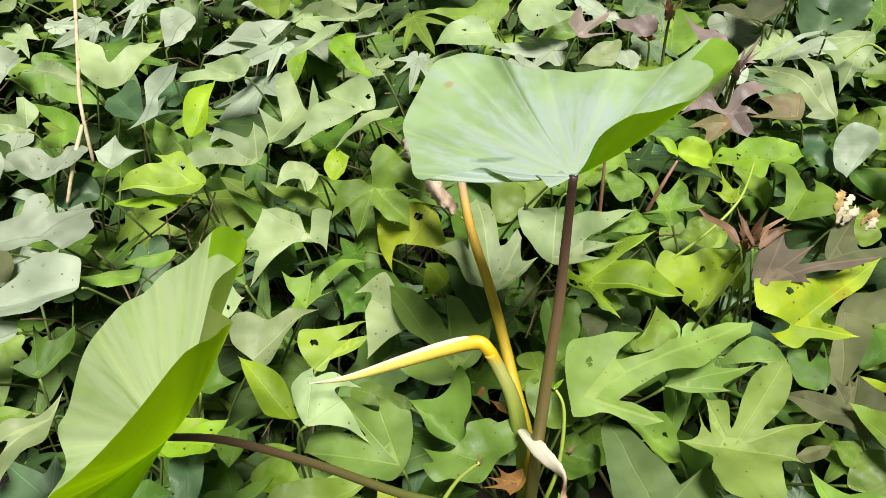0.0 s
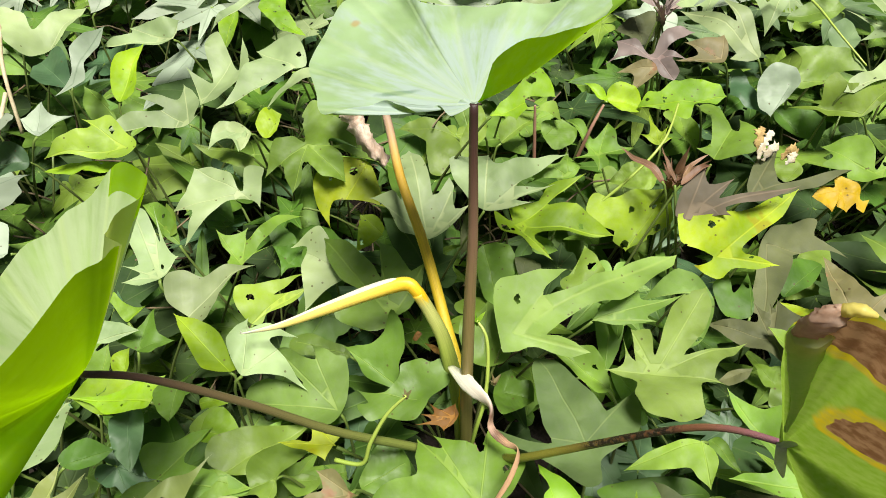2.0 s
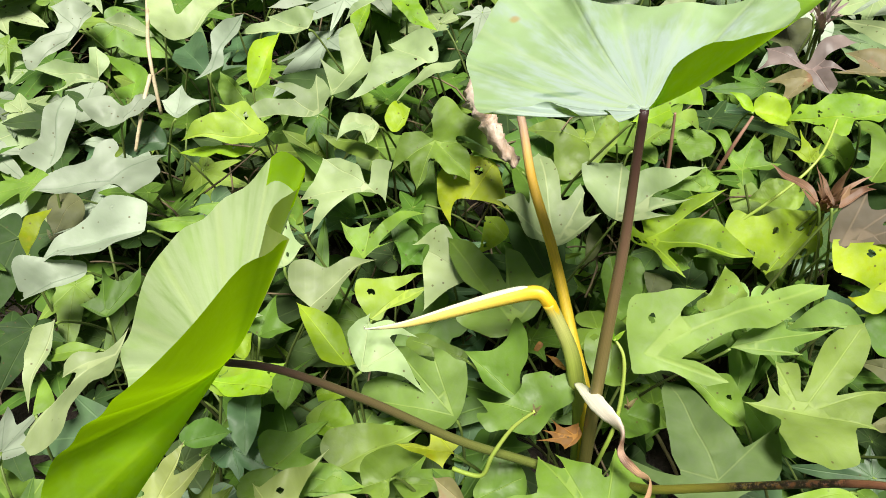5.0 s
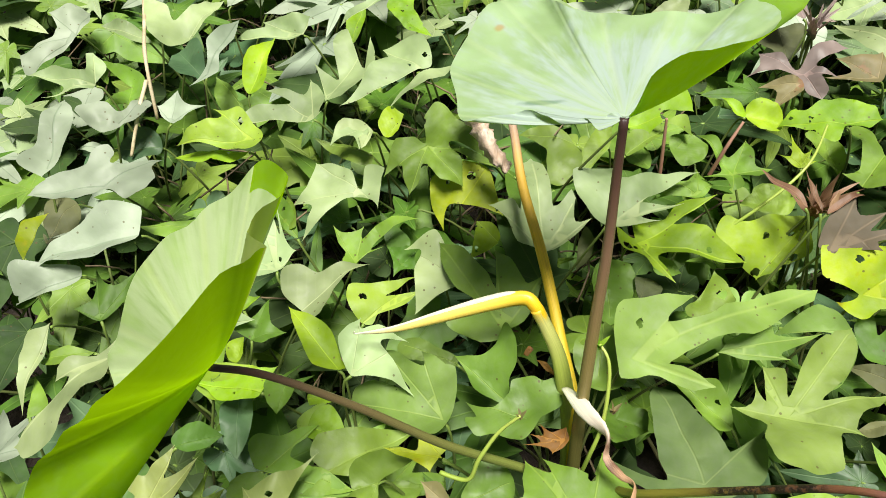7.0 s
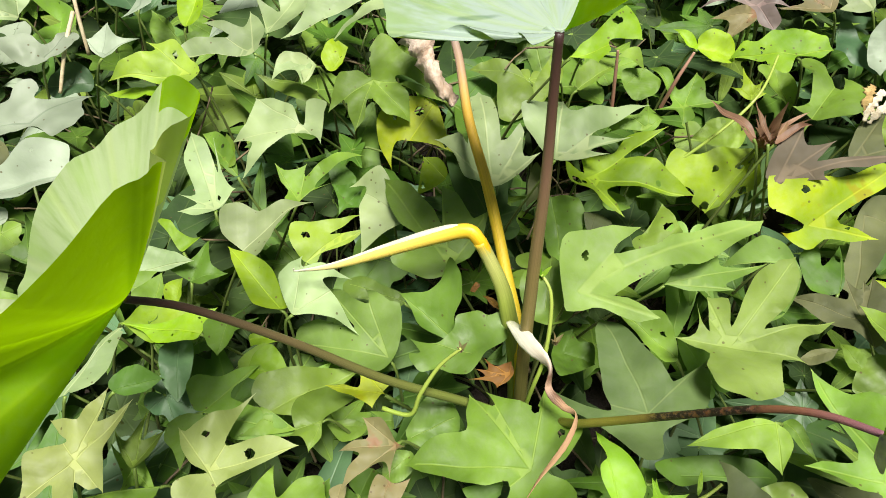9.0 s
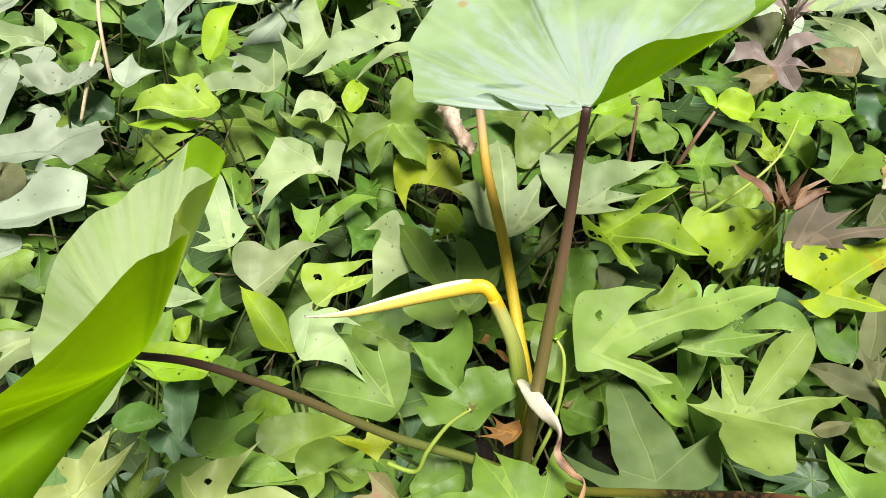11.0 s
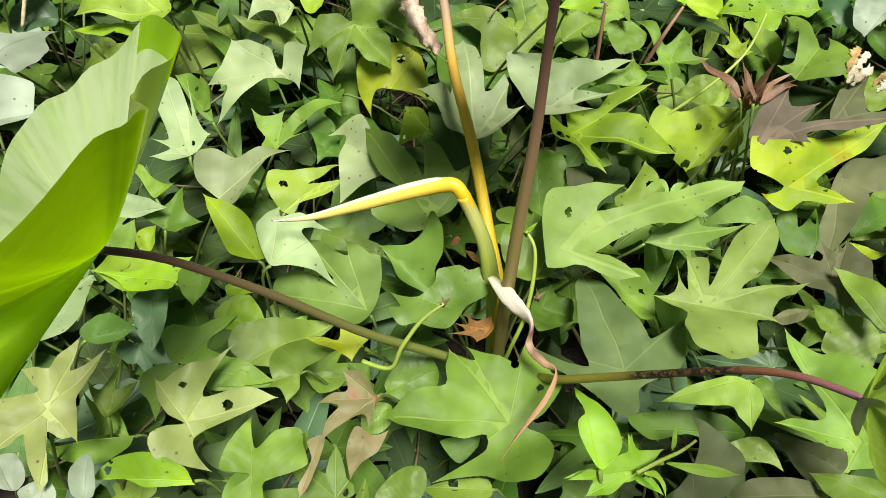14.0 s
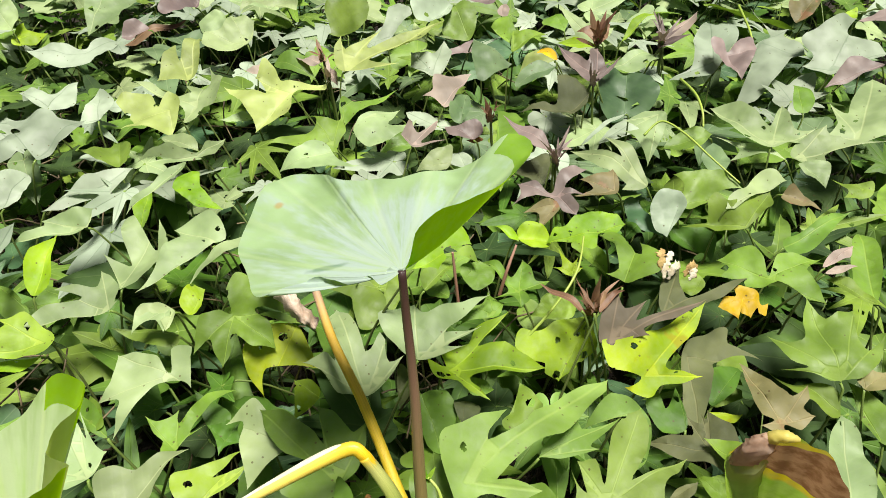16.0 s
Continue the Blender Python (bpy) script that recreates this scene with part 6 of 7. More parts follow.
leaf(0.791, 0.665, 0.320, 48, 17, 4, 0.154, "pale", ((-36, 0.54, 1), (-32, 0.43), (-24, 0.35), (-14, 0.57), (-6, 0.82), (-0, 1.00, 1), (10, 0.81), (58, 0.31), (168, 0.06), (-112, 0.15), (-103, 0.27, 1), (-56, 0.25)))
leaf(0.689, 0.656, 0.310, -7, 10, 12, 0.134, "pale", ((-35, 0.56, 1), (-47, 0.35), (-73, 0.16), (157, 0.06), (41, 0.35, 1), (8, 0.29), (1, 0.53), (-0, 1.00, 1), (-4, 0.68), (-24, 0.49)))
leaf(0.779, 0.771, 0.303, 70, 19, -4, 0.071, "mid", ((-10, 0.60), (0, 1.00, 1), (15, 0.79), (39, 0.47), (104, 0.11), (-76, 0.17)))
leaf(0.676, 0.659, 0.307, 130, -1, -20, 0.105, "pale", ((0, 1.00, 1), (2, 0.70), (12, 0.33), (-175, 0.04, 1), (-13, 0.35), (-23, 0.70, 1), (-5, 0.59)))
leaf(0.602, 0.739, 0.304, 171, -9, -14, 0.063, "sage", ((0, 1.00), (24, 0.65), (75, 0.28), (174, 0.11, 1), (-40, 0.39), (-17, 0.78)))
leaf(0.567, 0.659, 0.304, 44, 9, 2, 0.054, "blue", ((-54, 0.54), (-21, 0.97), (-0, 1.00), (23, 0.63), (98, 0.20), (-126, 0.17)))
leaf(0.664, 1.005, 0.321, 28, 21, 10, 0.086, "pink", ((-166, 0.07, 1), (-10, 0.36), (0, 1.00, 1), (17, 0.67), (45, 0.22)))
leaf(1.039, 1.127, 0.307, -148, -21, -2, 0.061, "tan", ((43, 0.77), (-0, 1.00), (-29, 0.63), (-156, 0.20)))
leaf(1.078, 1.056, 0.304, -157, -14, -9, 0.042, "lime", ((-0, 1.00), (51, 0.40), (157, 0.33), (-47, 0.34)))
leaf(0.688, 0.635, 0.311, -75, -5, 18, 0.040, "pale", ((0, 1.00, 1), (29, 0.41), (164, 0.18), (-57, 0.81)))
leaf(0.742, 0.577, 0.304, 127, -2, -19, 0.043, "mid", ((-0, 1.00, 1), (1, 0.50), (109, 0.35), (-139, 0.32), (-60, 0.77, 1), (-38, 0.48)))
leaf(-0.307, 0.780, 0.302, 37, 1, 13, 0.127, "grey", ((174, 0.05, 1), (-6, 0.26), (-17, 0.56), (-8, 0.77), (-0, 1.00, 1), (8, 0.82), (15, 0.64), (17, 0.38), (41, 0.16)))
leaf(-0.357, 0.788, 0.307, 68, 16, 12, 0.062, "grey", ((-36, 0.87), (0, 1.00), (17, 0.63), (36, 0.29), (-169, 0.11, 1)))
leaf(-0.239, 0.701, 0.324, -178, 2, -20, 0.089, "pale", ((0, 1.00, 1), (7, 0.81), (15, 0.58), (22, 0.65, 1), (42, 0.43), (103, 0.31, 1), (109, 0.11), (-27, 0.12), (-5, 0.46)))
leaf(-0.289, 0.615, 0.307, 79, 13, 10, 0.086, "lime", ((-32, 0.39), (-20, 0.59), (-7, 0.81), (-0, 1.00, 1), (9, 0.54), (59, 0.19), (-178, 0.04), (-52, 0.19)))
leaf(-0.197, 0.608, 0.304, 63, 13, 8, 0.096, "pale", ((-50, 0.58, 1), (-32, 0.39), (-11, 0.34), (-26, 0.71), (-26, 1.01), (-20, 1.05), (-8, 0.80), (7, 0.63), (14, 0.62), (0, 1.00, 1), (12, 0.84), (21, 0.73), (35, 0.47), (67, 0.18), (-168, 0.06, 1), (-50, 0.26)))
leaf(-0.090, 0.641, 0.323, -151, -4, -10, 0.104, "pale", ((67, 0.61, 1), (82, 0.52), (115, 0.40), (141, 0.24), (-154, 0.11), (14, 0.08), (2, 0.29), (-0, 0.64), (0, 1.00, 1), (11, 0.71), (37, 0.51), (53, 0.43), (65, 0.53)))
leaf(-0.094, 0.636, 0.321, -123, -13, -13, 0.056, "pale", ((-0, 1.00, 1), (-1, 0.50), (-17, 0.06), (-136, 0.41), (-141, 0.80, 1), (-109, 0.56), (-53, 0.37)))
leaf(-0.207, 0.575, 0.304, -176, -0, -12, 0.091, "pale", ((34, 0.77, 1), (48, 0.62), (68, 0.40), (81, 0.69, 1), (92, 0.53), (114, 0.31), (147, 0.09), (157, 0.20, 1), (-21, 0.03), (3, 0.28), (-1, 0.78), (0, 1.00, 1), (13, 0.81), (34, 0.42), (41, 0.41)))
leaf(-0.139, 0.555, 0.304, -162, -1, -13, 0.045, "pale", ((0, 1.00, 1), (30, 0.82), (52, 0.49), (-171, 0.05), (-61, 0.43), (-53, 0.54, 1), (7, 0.41)))
leaf(-0.119, 0.544, 0.309, 61, 12, 9, 0.034, "lime", ((-67, 0.50), (-28, 1.07), (-0, 1.00, 1), (33, 0.36), (178, 0.08)))
leaf(-0.119, 0.750, 0.308, -29, -13, 10, 0.039, "lime", ((-171, 0.93), (-141, 1.27), (-115, 1.28), (-101, 0.55), (-0, 1.00, 1), (49, 0.32), (174, 0.51)))
leaf(-0.134, 0.805, 0.324, -134, -8, -16, 0.100, "pale", ((0, 1.00, 1), (7, 0.74), (11, 0.45), (47, 0.16), (-164, 0.07), (-19, 0.21), (-1, 0.54), (-0, 0.83)))
leaf(-0.189, 0.809, 0.280, -102, -12, -9, 0.055, "lime", ((31, 0.50), (112, 0.11), (-126, 0.11), (-16, 0.57), (0, 1.00, 1)))
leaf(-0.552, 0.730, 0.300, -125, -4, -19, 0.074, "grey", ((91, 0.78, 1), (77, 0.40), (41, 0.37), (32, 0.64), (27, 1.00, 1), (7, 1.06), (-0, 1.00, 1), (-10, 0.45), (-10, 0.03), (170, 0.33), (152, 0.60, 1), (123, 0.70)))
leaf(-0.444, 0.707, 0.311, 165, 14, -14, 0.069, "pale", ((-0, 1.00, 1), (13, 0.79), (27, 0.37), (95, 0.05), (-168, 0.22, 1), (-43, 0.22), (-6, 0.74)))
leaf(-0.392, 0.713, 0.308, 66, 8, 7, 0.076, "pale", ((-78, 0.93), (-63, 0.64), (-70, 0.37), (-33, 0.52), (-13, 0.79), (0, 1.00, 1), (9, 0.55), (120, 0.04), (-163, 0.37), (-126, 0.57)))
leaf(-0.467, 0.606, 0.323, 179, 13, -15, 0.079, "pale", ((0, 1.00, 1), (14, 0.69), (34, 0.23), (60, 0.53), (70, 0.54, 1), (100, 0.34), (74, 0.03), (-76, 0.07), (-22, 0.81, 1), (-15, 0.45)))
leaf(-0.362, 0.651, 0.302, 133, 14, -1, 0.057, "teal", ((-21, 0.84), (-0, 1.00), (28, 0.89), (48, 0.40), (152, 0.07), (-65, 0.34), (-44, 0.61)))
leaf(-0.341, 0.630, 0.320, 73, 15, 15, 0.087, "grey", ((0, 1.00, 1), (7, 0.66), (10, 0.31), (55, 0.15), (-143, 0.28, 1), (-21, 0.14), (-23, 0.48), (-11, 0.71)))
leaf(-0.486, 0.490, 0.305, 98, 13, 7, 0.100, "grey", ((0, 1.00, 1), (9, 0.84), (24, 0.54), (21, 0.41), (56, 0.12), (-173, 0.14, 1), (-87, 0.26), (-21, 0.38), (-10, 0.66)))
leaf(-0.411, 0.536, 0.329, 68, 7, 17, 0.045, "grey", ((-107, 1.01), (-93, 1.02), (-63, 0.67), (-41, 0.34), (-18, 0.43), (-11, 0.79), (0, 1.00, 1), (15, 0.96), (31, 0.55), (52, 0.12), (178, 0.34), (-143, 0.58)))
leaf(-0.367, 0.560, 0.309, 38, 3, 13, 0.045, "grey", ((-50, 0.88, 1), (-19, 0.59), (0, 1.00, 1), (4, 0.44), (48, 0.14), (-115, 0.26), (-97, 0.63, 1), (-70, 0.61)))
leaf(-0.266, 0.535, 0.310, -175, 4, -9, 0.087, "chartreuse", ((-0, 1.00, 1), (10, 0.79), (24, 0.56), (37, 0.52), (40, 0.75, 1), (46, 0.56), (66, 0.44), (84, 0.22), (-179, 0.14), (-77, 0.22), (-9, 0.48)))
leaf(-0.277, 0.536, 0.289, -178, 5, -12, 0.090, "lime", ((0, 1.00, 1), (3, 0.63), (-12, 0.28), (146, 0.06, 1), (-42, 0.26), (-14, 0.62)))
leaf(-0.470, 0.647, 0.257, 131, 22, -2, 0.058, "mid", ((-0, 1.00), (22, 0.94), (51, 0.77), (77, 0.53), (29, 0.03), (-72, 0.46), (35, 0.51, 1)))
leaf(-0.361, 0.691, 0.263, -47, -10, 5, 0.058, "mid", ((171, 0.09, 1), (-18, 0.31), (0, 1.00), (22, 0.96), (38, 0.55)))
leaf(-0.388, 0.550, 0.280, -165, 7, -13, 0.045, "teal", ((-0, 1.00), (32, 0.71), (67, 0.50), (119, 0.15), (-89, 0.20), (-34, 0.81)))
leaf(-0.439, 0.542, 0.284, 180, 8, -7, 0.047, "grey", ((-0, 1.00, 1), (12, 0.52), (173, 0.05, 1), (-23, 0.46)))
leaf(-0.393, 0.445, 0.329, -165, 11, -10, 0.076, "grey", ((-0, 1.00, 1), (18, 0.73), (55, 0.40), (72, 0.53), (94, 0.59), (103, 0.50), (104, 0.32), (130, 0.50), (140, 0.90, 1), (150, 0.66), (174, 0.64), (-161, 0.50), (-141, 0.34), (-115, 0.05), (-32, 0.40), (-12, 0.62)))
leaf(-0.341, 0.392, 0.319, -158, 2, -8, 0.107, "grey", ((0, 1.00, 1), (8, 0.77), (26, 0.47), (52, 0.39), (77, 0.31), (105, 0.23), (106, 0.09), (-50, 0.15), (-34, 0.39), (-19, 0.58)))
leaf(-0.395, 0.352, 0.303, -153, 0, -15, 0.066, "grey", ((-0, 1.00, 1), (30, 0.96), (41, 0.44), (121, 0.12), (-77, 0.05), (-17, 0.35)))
leaf(-0.474, 0.481, 0.256, -110, -3, -10, 0.053, "dull", ((41, 0.58), (79, 0.46), (165, 0.06), (-51, 0.55), (-29, 0.90), (-0, 1.00)))
leaf(-0.479, 0.388, 0.281, 84, 12, 14, 0.056, "gold", ((0, 1.00, 1), (-0, 0.59), (178, 0.09, 1), (-45, 0.29), (-23, 0.70)))
leaf(-0.370, 0.317, 0.283, 110, 11, 7, 0.056, "dark", ((0, 1.00, 1), (9, 0.70), (27, 0.61), (43, 0.98, 1), (58, 0.74), (63, 0.42), (-175, 0.03), (-55, 0.51, 1), (-15, 0.38)))
leaf(-0.324, 0.258, 0.319, -129, -3, -12, 0.099, "pale", ((149, 0.27, 1), (-151, 0.03), (-55, 0.24), (-31, 0.33), (-27, 0.53), (-24, 0.78), (-18, 0.88), (-11, 0.99), (-0, 1.00, 1), (1, 0.84), (1, 0.68), (-2, 0.50), (7, 0.31), (17, 0.44, 1), (31, 0.40), (44, 0.26), (54, 0.09)))
leaf(-0.365, 0.283, 0.281, -164, 10, -11, 0.046, "mid", ((0, 1.00), (21, 0.54), (-171, 0.05, 1), (-27, 0.45), (-14, 0.82)))
leaf(-0.402, 0.296, 0.303, -94, -8, -8, 0.079, "pale", ((176, 0.04, 1), (-9, 0.36), (-2, 0.69), (-0, 1.00, 1), (15, 0.53), (54, 0.20)))
leaf(-0.399, 0.218, 0.281, 104, 11, 7, 0.039, "mid", ((-0, 1.00, 1), (25, 0.65), (76, 0.44), (-142, 0.07, 1), (-1, 0.51)))
leaf(-0.310, 0.431, 0.285, -170, 8, -17, 0.056, "mid", ((-0, 1.00, 1), (11, 0.38), (122, 0.13), (-101, 0.11), (-28, 0.52)))
leaf(-0.282, 0.462, 0.285, -166, -1, -16, 0.051, "mid", ((-0, 1.00, 1), (3, 0.54), (166, 0.08), (-65, 0.28), (-21, 0.61)))
leaf(0.116, 0.483, 0.383, 11, 10, 14, 0.066, "lime", ((153, 0.04, 1), (-39, 0.23), (-28, 0.60), (-29, 1.03), (-22, 1.06), (-8, 1.03), (-0, 1.00, 1), (-5, 0.71), (-5, 0.54), (12, 0.53), (32, 0.38, 1), (20, 0.25)))
leaf(0.158, 0.601, 0.286, -17, -4, 18, 0.062, "mid", ((-5, 0.15), (-15, 0.55, 1), (-24, 0.86), (-0, 1.00, 1), (-5, 0.66)))
leaf(-0.073, 0.593, 0.290, -34, -13, 10, 0.062, "dark", ((139, 0.16, 1), (-10, 0.24), (-10, 0.59), (0, 1.00, 1), (21, 0.63), (58, 0.36)))
leaf(-0.031, 0.183, 0.327, 173, 3, -6, 0.046, "gold", ((-0, 1.00, 1), (5, 0.70), (8, 0.44), (39, 0.65, 1), (41, 0.30), (104, 0.20), (21, 0.05), (-60, 0.30, 1), (-24, 0.41), (-8, 0.67)))
leaf(0.062, 0.209, 0.309, -172, 2, -5, 0.033, "rust", ((-0, 1.00, 1), (2, 0.58), (14, 0.85, 1), (18, 0.52), (37, 0.73, 1), (38, 0.37), (106, 0.36, 1), (158, 0.12), (-66, 0.19), (-39, 0.43, 1), (-15, 0.48)))
leaf(0.037, 0.304, 0.281, -113, -4, -6, 0.007, "rust", ((32, 1.15), (123, 0.52), (-117, 0.28), (-0, 1.00, 1)))
leaf(0.088, 0.465, 0.257, -94, -17, 1, 0.045, "umber", ((0, 1.00, 1), (-1, 0.40), (-96, 0.16), (-45, 0.52), (-18, 0.82)))
leaf(0.142, 0.373, 0.265, 72, 6, -1, 0.029, "umber", ((-30, 0.75), (-0, 1.00), (37, 0.92), (71, 0.54), (154, 0.21)))
leaf(0.056, 0.281, 0.284, 143, 9, -8, 0.019, "rust", ((-0, 1.00, 1), (17, 0.47), (-175, 0.18), (-27, 0.31)))
leaf(0.280, 0.427, 0.341, 122, 6, -9, 0.058, "red", ((-0, 1.00, 1), (5, 0.61), (19, 0.22), (121, 0.03), (-18, 0.18), (-5, 0.59)))
leaf(0.294, 0.414, 0.349, 30, 11, 2, 0.041, "red", ((-0, 1.00, 1), (-9, 0.62), (-43, 0.15), (149, 0.06), (7, 0.32)))
leaf(0.288, 0.415, 0.348, 97, 16, -5, 0.041, "red", ((0, 1.00, 1), (6, 0.54), (61, 0.04), (-11, 0.29)))
leaf(0.296, 0.420, 0.343, 56, 14, 2, 0.028, "red", ((0, 1.00, 1), (15, 0.50), (97, 0.06), (-9, 0.37)))
leaf(0.201, 0.584, 0.255, 42, 14, 12, 0.030, "mid", ((-71, 0.49), (-0, 1.00, 1), (37, 1.24), (74, 1.06), (125, 0.67)))
leaf(0.280, 0.504, 0.255, 169, -3, -12, 0.020, "mid", ((-0, 1.00, 1), (100, 1.06), (164, 1.58), (-156, 1.46), (-96, 0.66)))
leaf(-0.195, 0.497, 0.258, -27, -16, 10, 0.042, "dark", ((95, 0.51, 1), (-143, 0.47), (-104, 0.74), (-50, 0.70), (-0, 1.00, 1), (27, 0.58)))
leaf(-0.093, 0.406, 0.263, 48, 7, 12, 0.028, "dark", ((-81, 0.93, 1), (-47, 0.60), (-0, 1.00, 1), (14, 0.56), (67, 0.64, 1), (109, 0.23), (163, 0.58, 1), (-124, 0.30)))
leaf(0.173, 0.419, 0.258, -36, 0, 9, 0.016, "sage", ((0, 1.00, 1), (-65, 0.40), (-178, 0.83), (110, 1.04), (57, 0.97)))
leaf(-0.225, 0.433, 0.288, 78, 14, 7, 0.037, "mid", ((-0, 1.00, 1), (35, 0.75), (93, 0.73), (110, 0.27)))
leaf(-0.108, 0.457, 0.263, -69, -16, 2, 0.040, "dark", ((158, 0.57, 1), (-164, 0.07), (-27, 0.71), (0, 1.00), (27, 0.68)))
leaf(-0.107, 0.218, 0.262, 45, 1, 3, 0.027, "mid", ((-0, 1.00, 1), (42, 0.53), (115, 0.42), (-175, 0.31), (-27, 0.40)))
leaf(0.117, 0.274, 0.327, 23, 13, 8, 0.173, "soft", ((-102, 0.14), (-83, 0.22), (-73, 0.25), (-52, 0.28), (-36, 0.34), (-21, 0.43, 1), (-22, 0.35), (-24, 0.28), (-20, 0.23), (-11, 0.29), (-5, 0.41), (-6, 0.50), (-4, 0.61), (-4, 0.73), (-3, 0.86), (-0, 1.00, 1), (3, 0.94), (4, 0.85), (6, 0.76), (10, 0.64), (13, 0.55), (11, 0.46), (11, 0.38), (17, 0.28), (28, 0.19), (35, 0.16), (35, 0.22), (39, 0.30), (44, 0.38, 1), (53, 0.30), (58, 0.20), (61, 0.14), (77, 0.10), (107, 0.10), (145, 0.12), (165, 0.09)))
leaf(0.191, 0.292, 0.310, 12, 5, 12, 0.089, "soft", ((163, 0.01, 1), (-40, 0.11), (-26, 0.29), (-17, 0.58), (-8, 0.56), (-2, 0.75), (-0, 1.00, 1), (5, 0.77), (12, 0.56), (16, 0.54), (19, 0.63, 1), (23, 0.46), (32, 0.22)))
leaf(0.301, 0.317, 0.307, -130, -14, 3, 0.067, "soft", ((56, 0.84, 1), (79, 0.58), (97, 0.45), (112, 0.27), (-179, 0.06), (-77, 0.15), (-40, 0.39), (-23, 0.71), (-12, 0.86), (0, 1.00, 1), (19, 0.62), (32, 0.32), (46, 0.19), (55, 0.54)))
leaf(0.230, 0.231, 0.320, 17, 3, 5, 0.094, "soft", ((-100, 0.45, 1), (-120, 0.28), (-125, 0.20), (-88, 0.47, 1), (-71, 0.39), (-64, 0.17), (-54, 0.41), (-51, 0.59), (-43, 0.81), (-34, 1.00, 1), (-26, 0.83), (-18, 0.61), (-14, 0.40), (-10, 0.31), (-2, 0.57), (-0, 1.00, 1), (6, 0.78), (14, 0.54), (28, 0.49), (31, 0.60, 1), (39, 0.38), (61, 0.41), (76, 0.52), (107, 0.51), (136, 0.48), (157, 0.35), (175, 0.20), (-166, 0.29), (-152, 0.45, 1), (-140, 0.29)))
leaf(0.476, 0.431, 0.306, -21, 3, 14, 0.029, "yellow", ((158, 0.99, 1), (-173, 0.64), (-168, 0.27), (-124, 0.52), (-79, 0.46), (-26, 0.65), (12, 0.71), (-0, 1.00, 1), (36, 1.02), (41, 0.79), (33, 0.61), (71, 0.80, 1), (98, 0.65), (96, 0.37), (103, 0.86, 1), (130, 0.91)))
leaf(-0.130, 0.183, 0.280, 31, 1, 10, 0.091, "sage", ((-97, 0.24), (-75, 0.33), (-45, 0.40), (-25, 0.51), (-0, 1.00, 1), (5, 0.67), (15, 0.47), (32, 0.29), (27, 0.05), (-109, 0.14)))
leaf(-0.140, 0.177, 0.290, -13, -5, 1, 0.040, "sage", ((114, 0.51), (134, 0.23), (-79, 0.19), (-16, 0.54), (0, 1.00, 1), (32, 0.54), (81, 0.45)))
leaf(-0.149, 0.218, 0.290, -10, -5, 7, 0.036, "lime", ((82, 0.21), (-80, 0.32), (-59, 0.69), (-30, 0.79), (0, 1.00, 1), (18, 0.64), (56, 0.32)))
leaf(-0.235, 0.142, 0.259, 90, 7, 7, 0.048, "mid", ((0, 1.00, 1), (5, 0.46), (25, 0.74, 1), (23, 0.31), (116, 0.38), (132, 0.64, 1), (152, 0.30), (-157, 0.59, 1), (-147, 0.22), (-48, 0.65, 1), (-31, 0.26)))
leaf(-0.196, 0.248, 0.288, 175, 5, -8, 0.070, "lime", ((0, 1.00, 1), (-4, 0.72), (-22, 0.51), (-66, 0.10), (105, 0.16), (105, 0.39, 1), (63, 0.33), (17, 0.46)))
leaf(-0.108, 0.099, 0.290, 43, -1, 6, 0.050, "mid", ((-0, 1.00, 1), (15, 0.87), (26, 0.70), (33, 0.36), (65, 0.09), (99, 0.46), (166, 0.53), (-164, 0.29), (-123, 0.13)))
leaf(-0.125, 0.108, 0.254, 93, 3, 3, 0.044, "moss", ((0, 1.00, 1), (23, 0.43), (144, 0.10), (-89, 0.44), (-66, 0.73), (-31, 0.58)))
leaf(0.159, 0.099, 0.321, 86, 5, -8, 0.031, "bright", ((0, 1.00, 1), (8, 0.63), (25, 0.64), (44, 0.97, 1), (49, 0.52), (85, 0.15), (-110, 0.24)))
leaf(0.164, 0.101, 0.320, -40, 7, 6, 0.020, "bright", ((-0, 1.00, 1), (21, 0.49), (92, 0.25), (-32, 0.37)))
leaf(0.133, 0.099, 0.328, -171, -0, -5, 0.023, "bright", ((-0, 1.00, 1), (15, 0.53), (132, 0.20), (-118, 0.16)))


# ---- leaves lower down and between, in the shade of the upper ones, with some of that shade put into their tones ----
def shared_blades():
    made = {}
    for form in FORMS:
        for k in range(5):
            rng = random.Random(k + 77)
            lobes, ears = FORMS[form]
            lobes = [(a + (rng.uniform(-9, 9) if a else 0), reach * (rng.uniform(0.7, 1.1) if a else 1), half * rng.uniform(0.85, 1.2)) for a, reach, half in lobes]
            made[form, k] = blade(lobes, ears, 0.09, rng.uniform(0.8, 1.05), 900 + k)
    return made


SHAPES = shared_blades()
shared = {}


